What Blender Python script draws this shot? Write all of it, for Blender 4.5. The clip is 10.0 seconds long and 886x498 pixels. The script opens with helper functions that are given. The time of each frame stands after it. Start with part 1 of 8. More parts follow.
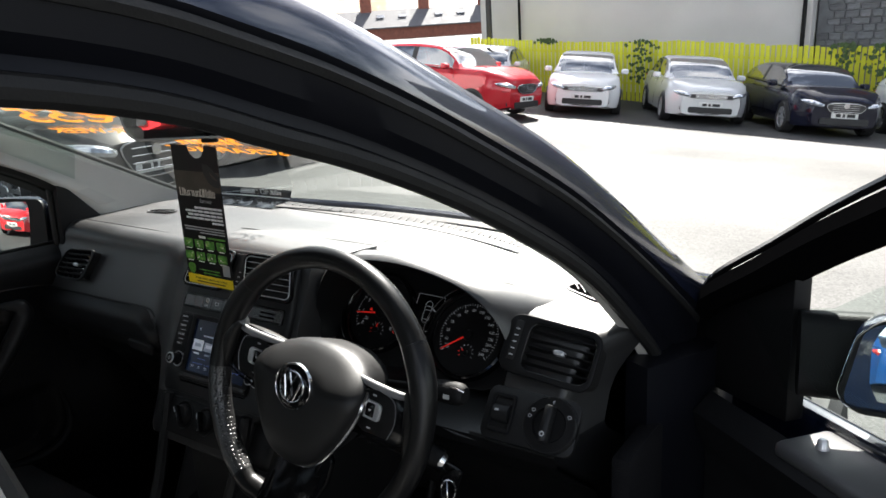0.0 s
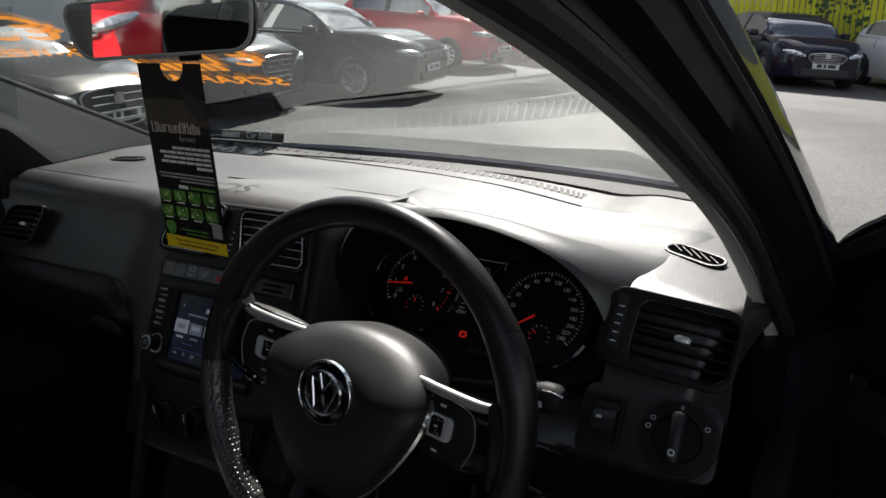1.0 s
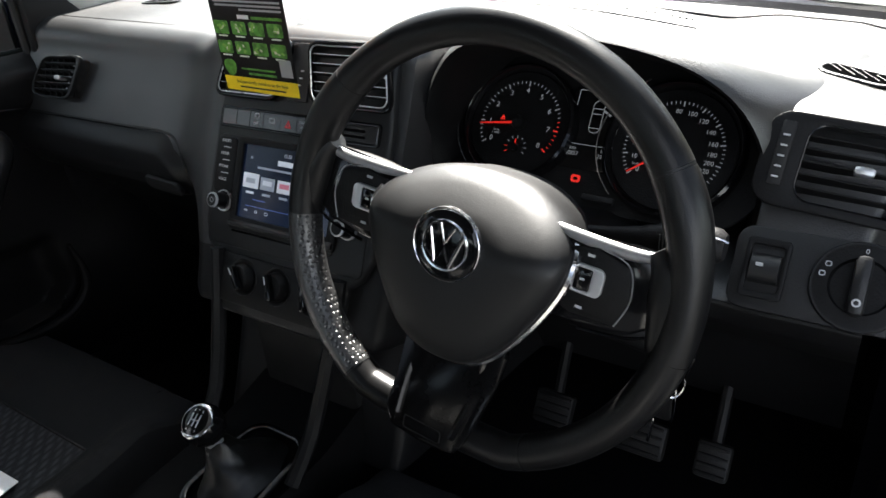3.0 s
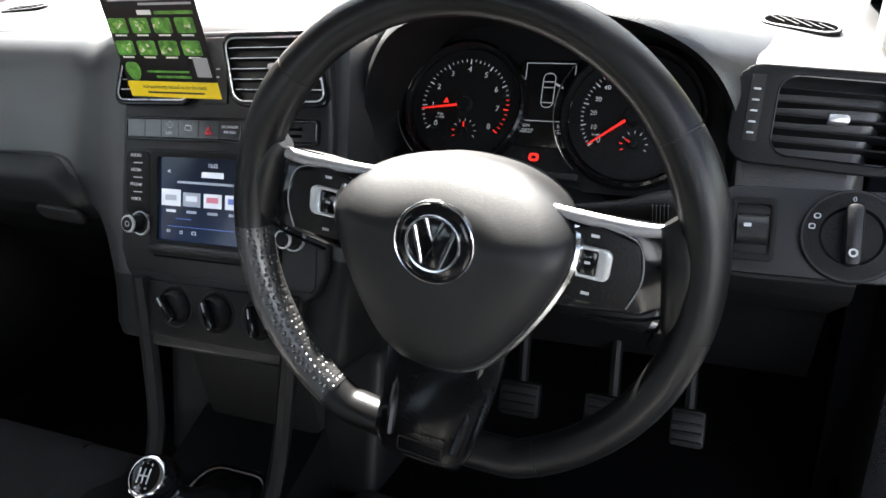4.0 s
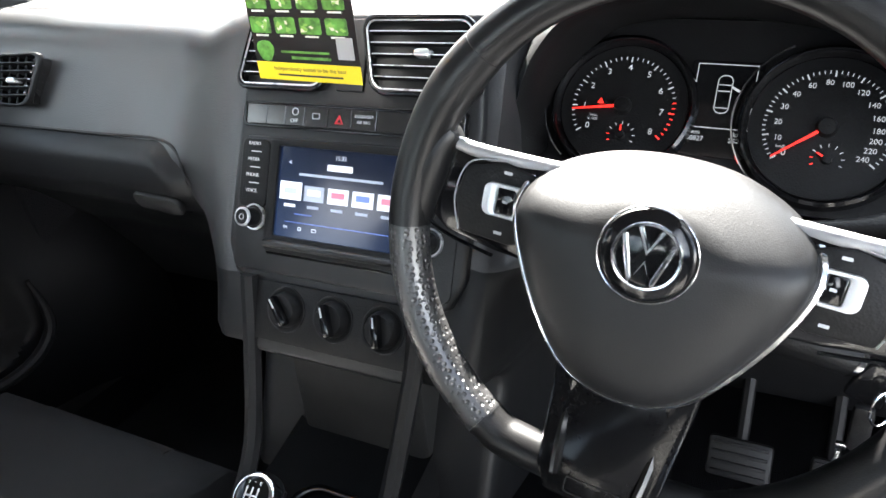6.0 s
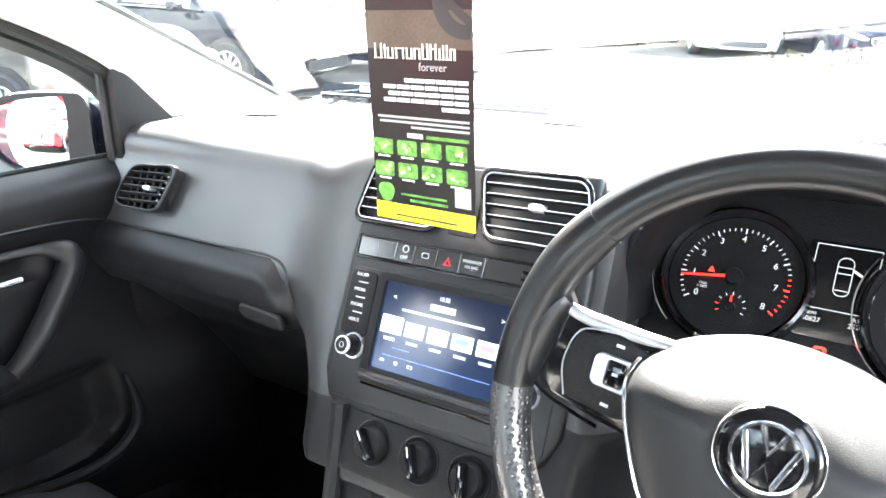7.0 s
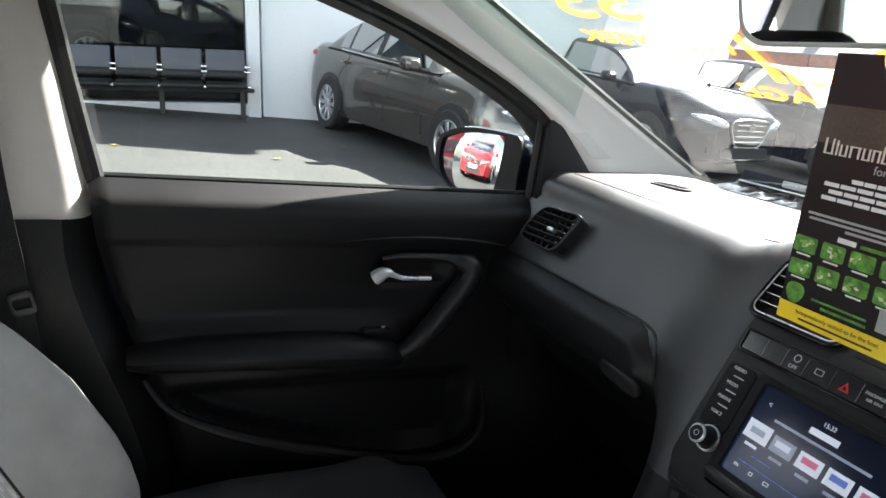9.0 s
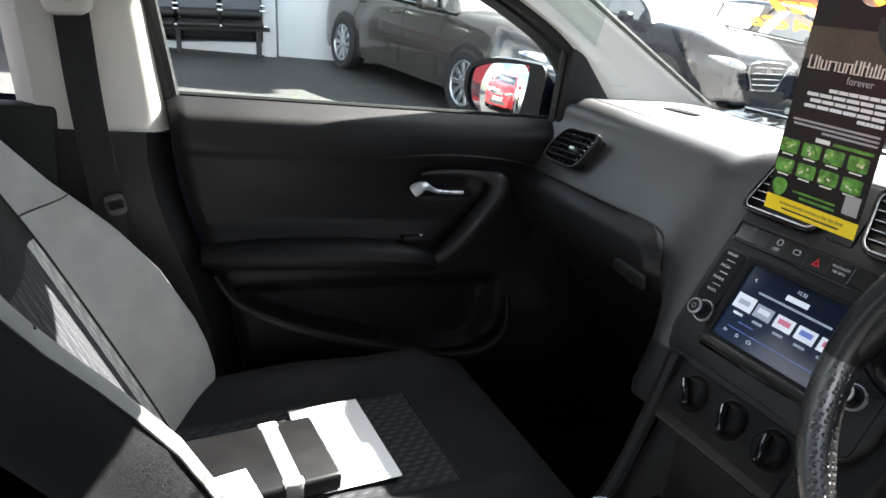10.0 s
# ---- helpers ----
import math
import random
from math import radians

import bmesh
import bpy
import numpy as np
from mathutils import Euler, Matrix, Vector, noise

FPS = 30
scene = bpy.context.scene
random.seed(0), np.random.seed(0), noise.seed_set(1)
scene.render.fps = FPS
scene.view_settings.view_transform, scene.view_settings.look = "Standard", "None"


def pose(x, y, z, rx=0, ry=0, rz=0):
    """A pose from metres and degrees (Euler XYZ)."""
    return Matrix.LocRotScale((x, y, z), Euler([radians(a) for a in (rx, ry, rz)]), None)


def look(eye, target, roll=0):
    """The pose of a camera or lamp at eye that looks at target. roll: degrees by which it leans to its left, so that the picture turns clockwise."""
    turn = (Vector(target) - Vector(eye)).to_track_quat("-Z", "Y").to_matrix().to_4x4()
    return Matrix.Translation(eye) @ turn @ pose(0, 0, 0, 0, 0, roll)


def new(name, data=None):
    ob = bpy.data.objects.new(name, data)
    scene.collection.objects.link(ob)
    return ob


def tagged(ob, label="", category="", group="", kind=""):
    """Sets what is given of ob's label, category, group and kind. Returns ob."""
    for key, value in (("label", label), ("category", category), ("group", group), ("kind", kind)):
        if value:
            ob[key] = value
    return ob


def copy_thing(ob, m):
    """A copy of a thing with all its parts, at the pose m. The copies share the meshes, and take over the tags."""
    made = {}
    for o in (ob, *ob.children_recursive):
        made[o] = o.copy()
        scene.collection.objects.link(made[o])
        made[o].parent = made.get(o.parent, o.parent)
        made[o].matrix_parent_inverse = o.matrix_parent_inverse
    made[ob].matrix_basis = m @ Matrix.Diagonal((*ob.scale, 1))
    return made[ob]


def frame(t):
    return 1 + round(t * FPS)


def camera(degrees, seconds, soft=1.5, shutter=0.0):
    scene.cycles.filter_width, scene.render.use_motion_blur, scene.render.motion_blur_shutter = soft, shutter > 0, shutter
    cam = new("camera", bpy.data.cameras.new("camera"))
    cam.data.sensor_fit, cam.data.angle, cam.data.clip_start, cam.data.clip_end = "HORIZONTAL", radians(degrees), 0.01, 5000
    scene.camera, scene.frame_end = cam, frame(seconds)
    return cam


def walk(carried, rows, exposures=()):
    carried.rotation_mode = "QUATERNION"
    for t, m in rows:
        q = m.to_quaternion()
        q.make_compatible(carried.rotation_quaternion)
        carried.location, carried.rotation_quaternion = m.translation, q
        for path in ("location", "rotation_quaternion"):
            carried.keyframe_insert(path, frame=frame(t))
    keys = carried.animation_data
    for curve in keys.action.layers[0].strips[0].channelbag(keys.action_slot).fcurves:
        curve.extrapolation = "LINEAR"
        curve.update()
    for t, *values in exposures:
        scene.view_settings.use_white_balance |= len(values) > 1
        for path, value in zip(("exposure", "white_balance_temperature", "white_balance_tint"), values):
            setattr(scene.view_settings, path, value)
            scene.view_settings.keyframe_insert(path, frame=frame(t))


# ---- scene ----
cam = camera(63.5, 10.0, soft=1.6)
PATH = [
    (0, (1.013, -0.62, 1.299), (-0.094, 0.982, 0.843), -2.7),
    (0.5, (0.863, -0.479, 1.273), (-0.316, 1.066, 0.802), -5.5),
    (1, (0.768, -0.462, 1.237), (-0.26, 1.152, 0.657), -2.6),
    (1.5, (0.724, -0.447, 1.213), (-0.352, 1.094, 0.532), -3.5),
    (2, (0.699, -0.431, 1.18), (-0.374, 1.047, 0.363), -1.5),
    (2.2, (0.688, -0.433, 1.182), (-0.435, 0.992, 0.342), -1.3),
    (3.3, (0.613, -0.425, 1.176), (-0.349, 1.05, 0.229), -7.1),
    (3.5, (0.596, -0.42, 1.171), (-0.301, 1.088, 0.212), -7.2),
    (4, (0.546, -0.415, 1.163), (-0.223, 1.152, 0.188), -7.9),
    (4.5, (0.503, -0.41, 1.146), (-0.184, 1.187, 0.158), -6.9),
    (5, (0.478, -0.392, 1.141), (-0.2, 1.227, 0.182), -6.9),
    (5.5, (0.449, -0.383, 1.13), (-0.252, 1.225, 0.17), -6.5),
    (5.7, (0.433, -0.398, 1.13), (-0.325, 1.187, 0.174), -6.2),
    (6.8, (0.397, -0.409, 1.154), (-0.65, 1.145, 0.454), -2.8),
    (7, (0.392, -0.408, 1.165), (-0.691, 1.155, 0.545), -1.9),
    (7.5, (0.381, -0.395, 1.177), (-0.838, 1.109, 0.677), 1.1),
    (8, (0.386, -0.386, 1.175), (-1.051, 0.93, 0.725), 4.6),
    (8.5, (0.388, -0.411, 1.18), (-1.214, 0.692, 0.715), 4.0),
    (9, (0.391, -0.44, 1.158), (-1.363, 0.396, 0.685), 6.8),
    (9.5, (0.448, -0.487, 1.146), (-1.332, 0.248, 0.605), 7.1),
    (10, (0.518, -0.535, 1.137), (-1.203, 0.273, 0.515), 7.2),
]
EXPOSURES = [(0.0, 1.9, 6500, 10), (0.5, 1.1, 6500, 10), (1.0, 0.85, 6500, 11), (1.5, 1.1, 6500, 11), (2.0, 1.55, 6500, 11), (3.3, 3.1, 6500, 10), (4.5, 3.98, 6500, 11), (5.0, 4.33, 6500, 11), (5.5, 4.42, 6500, 11), (6.6, 5.4, 6500, 10), (7.0, 5.8, 6500, 10), (7.5, 5.25, 6500, 10), (8.0, 4.25, 6500, 10), (9.0, 3.2, 6500, 10), (10.0, 3.5, 6500, 10)]
# the car stands on a slope: its own axes, laid into the level world
CAR = Matrix(((0.99939, 0.00295, -0.03473, 0), (0, 0.99641, 0.08469, 0), (0.03485, -0.08464, 0.9958, 0), (0, 0, 0, 1)))
walk(cam, [(t, CAR @ look(eye, target, roll)) for t, eye, target, roll in PATH], EXPOSURES)

# ---- world ----
SUN_AZ, SUN_EL = radians(-18.7), radians(40.0)  # azimuth from the car's nose, towards its left
SUN_DIR = Vector((math.sin(SUN_AZ) * math.cos(SUN_EL), math.cos(SUN_AZ) * math.cos(SUN_EL), math.sin(SUN_EL)))
world = bpy.data.worlds.new("sky")
scene.world = world
world.use_nodes = True
sky = world.node_tree.nodes.new("ShaderNodeTexSky")
sky.sky_type, sky.sun_disc, sky.sun_elevation, sky.sun_rotation = "NISHITA", False, SUN_EL, SUN_AZ
sky.air_density, sky.dust_density, sky.ozone_density = 1.0, 0.8, 1.0
pale = world.node_tree.nodes.new("ShaderNodeHueSaturation")  # broken white cloud over the blue
world.node_tree.links.new(sky.outputs[0], pale.inputs["Color"])
sky_co, cloud, puff, bleach, lift = (world.node_tree.nodes.new("ShaderNode" + k) for k in ("TexCoord", "TexNoise", "MapRange", "MapRange", "MapRange"))
cloud.inputs["Scale"].default_value, cloud.inputs["Detail"].default_value, cloud.inputs["Roughness"].default_value = 3.2, 7, 0.58
puff.inputs["From Min"].default_value, puff.inputs["From Max"].default_value = 0.44, 0.60
bleach.inputs["To Min"].default_value, bleach.inputs["To Max"].default_value = 0.75, 0.12
lift.inputs["To Min"].default_value, lift.inputs["To Max"].default_value = 0.8, 4.4
world.node_tree.links.new(sky_co.outputs["Generated"], cloud.inputs["Vector"])
world.node_tree.links.new(cloud.outputs[0], puff.inputs["Value"])
world.node_tree.links.new(puff.outputs[0], bleach.inputs["Value"])
world.node_tree.links.new(puff.outputs[0], lift.inputs["Value"])
world.node_tree.links.new(bleach.outputs[0], pale.inputs["Saturation"])
world.node_tree.links.new(lift.outputs[0], pale.inputs["Value"])
world.node_tree.links.new(pale.outputs[0], world.node_tree.nodes["Background"].inputs[0])
world.node_tree.nodes["Background"].inputs[1].default_value = 0.034
sun = new("sun", bpy.data.lights.new("sun", "SUN"))
sun.data.energy, sun.data.angle, sun.data.color = 5.0, radians(0.6), (1.0, 0.96, 0.89)
sun.matrix_world = look(SUN_DIR * 50, (0, 0, 0))


# ---- materials ----
def material(name, base, rough=0.5, metal=0.0, vary=0.15, scale=6.0, grain=0.0, grain_scale=300.0, coat=0.0, spec=0.5, random_vary=0.0):
    """A painted, plastic or cloth surface: two scales of colour change and fine relief."""
    m = bpy.data.materials.new(name)
    m.use_nodes = True
    nt, b = m.node_tree, m.node_tree.nodes["Principled BSDF"]
    b.inputs["Roughness"].default_value, b.inputs["Metallic"].default_value = rough, metal
    b.inputs["Coat Weight"].default_value, b.inputs["Coat Roughness"].default_value = coat, 0.03
    b.inputs["Specular IOR Level"].default_value = spec
    co = nt.nodes.new("ShaderNodeTexCoord")
    n1, n2 = nt.nodes.new("ShaderNodeTexNoise"), nt.nodes.new("ShaderNodeTexNoise")
    n1.inputs["Scale"].default_value, n1.inputs["Detail"].default_value = scale, 3
    n2.inputs["Scale"].default_value, n2.inputs["Detail"].default_value = grain_scale, 2
    mixn = nt.nodes.new("ShaderNodeMath")
    mixn.operation = "MULTIPLY_ADD"
    mixn.inputs[1].default_value = 0.35
    nt.links.new(co.outputs["Object"], n1.inputs["Vector"])
    nt.links.new(co.outputs["Object"], n2.inputs["Vector"])
    nt.links.new(n2.outputs[0], mixn.inputs[0])
    nt.links.new(n1.outputs[0], mixn.inputs[2])
    span = nt.nodes.new("ShaderNodeMapRange")
    span.inputs["From Min"].default_value, span.inputs["From Max"].default_value = 0.35, 1.0
    span.inputs["To Min"].default_value, span.inputs["To Max"].default_value = 1 - vary, 1 + vary
    nt.links.new(mixn.outputs[0], span.inputs["Value"])
    factor = span.outputs[0]
    if random_vary:
        info = nt.nodes.new("ShaderNodeObjectInfo")
        r = nt.nodes.new("ShaderNodeMapRange")
        r.inputs["To Min"].default_value, r.inputs["To Max"].default_value = 1 - random_vary, 1 + random_vary
        nt.links.new(info.outputs["Random"], r.inputs["Value"])
        mu = nt.nodes.new("ShaderNodeMath")
        mu.operation = "MULTIPLY"
        nt.links.new(factor, mu.inputs[0])
        nt.links.new(r.outputs[0], mu.inputs[1])
        factor = mu.outputs[0]
    col = nt.nodes.new("ShaderNodeVectorMath")
    col.operation = "SCALE"
    col.inputs[0].default_value = base
    nt.links.new(factor, col.inputs["Scale"])
    nt.links.new(col.outputs[0], b.inputs["Base Color"])
    if vary:
        rr = nt.nodes.new("ShaderNodeMapRange")
        rr.inputs["From Min"].default_value, rr.inputs["From Max"].default_value = 0.3, 0.75
        rr.inputs["To Min"].default_value, rr.inputs["To Max"].default_value = max(0.02, rough * 0.85), min(1, rough * 1.15)
        nt.links.new(n1.outputs[0], rr.inputs["Value"])
        nt.links.new(rr.outputs[0], b.inputs["Roughness"])
    if grain:
        bump = nt.nodes.new("ShaderNodeBump")
        bump.inputs["Strength"].default_value, bump.inputs["Distance"].default_value = grain, 0.002
        v = nt.nodes.new("ShaderNodeTexVoronoi")
        v.inputs["Scale"].default_value = grain_scale
        nt.links.new(co.outputs["Object"], v.inputs["Vector"])
        nt.links.new(v.outputs["Distance"], bump.inputs["Height"])
        nt.links.new(bump.outputs[0], b.inputs["Normal"])
    return m


def plain(name, base, rough=0.5, metal=0.0, glow=0.0, spec=0.5):
    m = bpy.data.materials.new(name)
    m.use_nodes = True
    b = m.node_tree.nodes["Principled BSDF"]
    b.inputs["Base Color"].default_value = (*base, 1)
    b.inputs["Roughness"].default_value, b.inputs["Metallic"].default_value = rough, metal
    b.inputs["Specular IOR Level"].default_value = spec
    if glow:
        b.inputs["Emission Color"].default_value = (*base, 1)
        b.inputs["Emission Strength"].default_value = glow
    return m


def glass(name, tint=(1, 1, 1), clear=0.9, rough=0.0, gloss=0.06):
    """A thin pane: clear, with a mirror gloss that grows at grazing angles."""
    m = bpy.data.materials.new(name)
    m.use_nodes = True
    nt = m.node_tree
    nt.nodes.remove(nt.nodes["Principled BSDF"])
    out = nt.nodes["Material Output"]
    tr, gl, mix, fr = (nt.nodes.new("ShaderNode" + k) for k in ("BsdfTransparent", "BsdfGlossy", "MixShader", "LayerWeight"))
    power, span = nt.nodes.new("ShaderNodeMath"), nt.nodes.new("ShaderNodeMapRange")
    power.operation = "POWER"
    power.inputs[1].default_value = 5.0
    span.inputs["To Min"].default_value, span.inputs["To Max"].default_value = gloss, 1.0
    tr.inputs[0].default_value = (*(c * clear for c in tint), 1)
    gl.inputs["Roughness"].default_value = rough
    fr.inputs["Blend"].default_value = 0.5
    nt.links.new(fr.outputs["Facing"], power.inputs[0])
    nt.links.new(power.outputs[0], span.inputs["Value"])
    nt.links.new(span.outputs[0], mix.inputs[0])
    nt.links.new(tr.outputs[0], mix.inputs[1])
    nt.links.new(gl.outputs[0], mix.inputs[2])
    nt.links.new(mix.outputs[0], out.inputs[0])
    return m


def cloth(name, a, b_, scale, rough=0.9):
    """Woven seat cloth with a repeating figure of small lozenges."""
    m = material(name, a, rough, 0, 0.2, 9, 0.6, 900, spec=0.2)
    nt, bs = m.node_tree, m.node_tree.nodes["Principled BSDF"]
    co = nt.nodes.new("ShaderNodeTexCoord")
    w1, w2 = nt.nodes.new("ShaderNodeTexWave"), nt.nodes.new("ShaderNodeTexWave")
    for w, d in ((w1, "X"), (w2, "DIAGONAL")):
        w.bands_direction = d
        w.inputs["Scale"].default_value, w.inputs["Distortion"].default_value = scale, 1.5
        w.inputs["Detail Scale"].default_value = 3
        nt.links.new(co.outputs["Object"], w.inputs["Vector"])
    mu = nt.nodes.new("ShaderNodeMath")
    mu.operation = "MULTIPLY"
    nt.links.new(w1.outputs["Fac"], mu.inputs[0])
    nt.links.new(w2.outputs["Fac"], mu.inputs[1])
    mix = nt.nodes.new("ShaderNodeMix")
    mix.data_type = "RGBA"
    nt.links.new(mu.outputs[0], mix.inputs[0])
    mix.inputs[6].default_value, mix.inputs[7].default_value = (*a, 1), (*b_, 1)
    nt.links.new(mix.outputs[2], bs.inputs["Base Color"])
    return m


def perforated(name):
    """Black leather with rows of small pricked holes."""
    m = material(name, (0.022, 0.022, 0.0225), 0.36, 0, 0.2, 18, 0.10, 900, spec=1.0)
    nt, bs = m.node_tree, m.node_tree.nodes["Principled BSDF"]
    co, v, bump = (nt.nodes.new("ShaderNode" + k) for k in ("TexCoord", "TexVoronoi", "Bump"))
    v.inputs["Scale"].default_value, v.inputs["Randomness"].default_value = 210, 0.25
    nt.links.new(co.outputs["Object"], v.inputs["Vector"])
    span = nt.nodes.new("ShaderNodeMapRange")
    span.inputs["From Min"].default_value, span.inputs["From Max"].default_value = 0.15, 0.45
    nt.links.new(v.outputs["Distance"], span.inputs["Value"])
    bump.inputs["Strength"].default_value, bump.inputs["Distance"].default_value = 0.8, 0.0014
    nt.links.new(span.outputs[0], bump.inputs["Height"])
    nt.links.new(bump.outputs[0], bs.inputs["Normal"])
    return m


def ground_material():
    m = material("asphalt", (0.06, 0.061, 0.063), 0.75, 0, 0.25, 0.35, 0.6, 90, spec=0.45)
    nt, b = m.node_tree, m.node_tree.nodes["Principled BSDF"]
    co = nt.nodes.new("ShaderNodeTexCoord")
    v = nt.nodes.new("ShaderNodeTexVoronoi")
    v.inputs["Scale"].default_value = 75
    ramp = nt.nodes.new("ShaderNodeValToRGB")
    ramp.color_ramp.elements[0].color, ramp.color_ramp.elements[1].color = (0.030, 0.0298, 0.0293, 1), (0.105, 0.104, 0.1005, 1)
    nt.links.new(co.outputs["Object"], v.inputs["Vector"])
    nt.links.new(v.outputs["Color"], ramp.inputs[0])
    n = nt.nodes.new("ShaderNodeTexNoise")
    n.inputs["Scale"].default_value, n.inputs["Detail"].default_value = 0.5, 6
    nt.links.new(co.outputs["Object"], n.inputs["Vector"])
    patch = nt.nodes.new("ShaderNodeMapRange")
    patch.inputs["From Min"].default_value, patch.inputs["From Max"].default_value = 0.35, 0.65
    patch.inputs["To Min"].default_value, patch.inputs["To Max"].default_value = 0.75, 1.3
    nt.links.new(n.outputs[0], patch.inputs["Value"])
    sc = nt.nodes.new("ShaderNodeVectorMath")
    sc.operation = "SCALE"
    nt.links.new(ramp.outputs[0], sc.inputs[0])
    nt.links.new(patch.outputs[0], sc.inputs["Scale"])
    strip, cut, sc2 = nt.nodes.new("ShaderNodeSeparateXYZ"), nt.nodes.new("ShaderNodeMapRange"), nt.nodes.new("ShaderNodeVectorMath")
    cut.inputs["From Min"].default_value, cut.inputs["From Max"].default_value = -2.3, -1.1  # colour scaled down to the left, to dim the ground towards the showroom
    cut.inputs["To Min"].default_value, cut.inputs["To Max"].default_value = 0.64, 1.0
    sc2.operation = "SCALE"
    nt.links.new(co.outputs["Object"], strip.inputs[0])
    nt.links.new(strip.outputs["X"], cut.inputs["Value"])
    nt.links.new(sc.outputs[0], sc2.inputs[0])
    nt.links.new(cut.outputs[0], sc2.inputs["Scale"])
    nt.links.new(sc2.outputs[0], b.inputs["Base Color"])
    return m


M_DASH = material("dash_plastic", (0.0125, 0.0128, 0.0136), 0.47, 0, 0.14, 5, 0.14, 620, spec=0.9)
# paler than the other door plastic: sun on the ledge put into the colour
M_LEDGE = material("sunlit_ledge_plastic", (0.055, 0.056, 0.058), 0.45, 0, 0.12, 7, 0.1, 800, spec=0.8)
M_HUB = material("hub_leatherette", (0.010, 0.0101, 0.0105), 0.46, 0, 0.12, 8, 0.06, 900, spec=0.3)
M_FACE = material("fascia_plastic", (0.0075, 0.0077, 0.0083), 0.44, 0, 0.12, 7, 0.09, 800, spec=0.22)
M_STACK = material("satin_grey_plastic", (0.009, 0.0093, 0.0100), 0.42, 0, 0.1, 9, 0.1, 800, spec=0.35)
M_DOOR = material("door_plastic", (0.0052, 0.0052, 0.0056), 0.5, 0, 0.12, 7, 0.09, 800, spec=0.15)
M_DARK = material("black_plastic", (0.0062, 0.0062, 0.0066), 0.5, 0, 0.2, 9, 0.15, 500, spec=0.17)
M_GLOSS = material("piano_black", (0.005, 0.005, 0.0055), 0.10, 0, 0.2, 14, spec=0.3)
M_WELL = material("console_plastic", (0.0042, 0.0042, 0.0045), 0.65, 0, 0.15, 9, 0.12, 600, spec=0.06)
# duller copy of the piano black, set to hold reflections down
M_CHIN = material("low_sheen_piano_black", (0.004, 0.004, 0.0044), 0.16, 0, 0.2, 14, spec=0.14)
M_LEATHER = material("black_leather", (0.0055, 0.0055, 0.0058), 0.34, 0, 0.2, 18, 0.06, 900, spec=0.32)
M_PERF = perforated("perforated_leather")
M_CHROME = material("satin_chrome", (0.62, 0.62, 0.63), 0.16, 1.0, 0.1, 30)
M_SATIN = material("satin_silver_trim", (0.30, 0.30, 0.305), 0.38, 0.55, 0.08, 20)
M_SILVER = material("silver_plastic", (0.52, 0.53, 0.54), 0.3, 0.6, 0.08, 30)
M_PILLAR = material("pillar_trim", (0.40, 0.388, 0.36), 0.75, 0, 0.06, 12, 0.3, 900, spec=0.3)
M_COVER = material("cover_trim", (0.36, 0.35, 0.325), 0.75, 0, 0.06, 12, 0.3, 900, spec=0.3)
M_LINER = material("headlining_cloth", (0.30, 0.295, 0.28), 0.95, 0, 0.06, 12, 0.4, 1200, spec=0.1)
M_RUBBER = material("black_rubber", (0.010, 0.010, 0.010), 0.6, 0, 0.2, 10, 0.1, 400, spec=0.3)
M_BODY = material("blue_black_car_paint", (0.007, 0.011, 0.028), 0.25, 0.2, 0.1, 3, coat=1.0)
# body paint darkened and dulled to imitate dark cabin reflections
M_FLANGE = material("dimmed_body_paint", (0.004, 0.0045, 0.007), 0.45, 0, 0.1, 6, spec=0.2)
M_CLOTH = material("grey_seat_cloth", (0.32, 0.32, 0.316), 0.95, 0, 0.15, 20, 0.8, 1400, spec=0.15)
M_CLOTHL = material("dark_seat_cloth", (0.020, 0.0205, 0.022), 0.95, 0, 0.15, 20, 0.8, 1400, spec=0.15)
M_PATTERN = cloth("figured_seat_cloth", (0.020, 0.021, 0.024), (0.055, 0.058, 0.066), 26)
M_STRIPE = cloth("pale_seat_stripe", (0.30, 0.30, 0.295), (0.52, 0.52, 0.51), 40)
M_FRAME = material("matt_black_frame", (0.0025, 0.0025, 0.0027), 0.8, 0, 0.1, 20, 0.1, 500, spec=0.0)
M_BELT = material("belt_webbing", (0.012, 0.012, 0.013), 0.8, 0, 0.1, 40, 0.5, 700, spec=0.2)
M_CARPET = material("black_carpet", (0.008, 0.008, 0.009), 1.0, 0, 0.3, 20, 0.8, 500, spec=0.1)
M_PAPER = material("white_paper", (0.78, 0.79, 0.80), 0.7, 0, 0.04, 12)
M_CARD = material("black_card", (0.012, 0.012, 0.012), 0.34, 0, 0.2, 10, spec=0.25)
M_CARDB = material("bronze_print", (0.075, 0.064, 0.048), 0.34, 0, 0.5, 14, spec=0.25)
M_YELLOW = plain("yellow_print", (0.85, 0.62, 0.02), 0.35)
M_GREEN = material("green_print", (0.09, 0.26, 0.04), 0.35, 0, 0.9, 90)
M_LIME = plain("lime_print", (0.22, 0.42, 0.08), 0.4)
M_WHITEP = plain("white_print", (0.75, 0.75, 0.73), 0.45)
M_CREAM = plain("cream_print", (0.68, 0.62, 0.52), 0.4)
M_GREYP = plain("grey_print", (0.35, 0.35, 0.35), 0.45)
M_INK = plain("black_print", (0.02, 0.02, 0.02), 0.5)
M_ORANGE = plain("orange_window_paint", (0.85, 0.33, 0.02), 0.5)
M_ORANGE.node_tree.nodes["Principled BSDF"].inputs["Alpha"].default_value = 0.62  # thin, see-through paint
b_or = M_ORANGE.node_tree
thin, clear, blend, blend2 = (b_or.nodes.new("ShaderNode" + k) for k in ("BsdfTranslucent", "BsdfTransparent", "MixShader", "MixShader"))
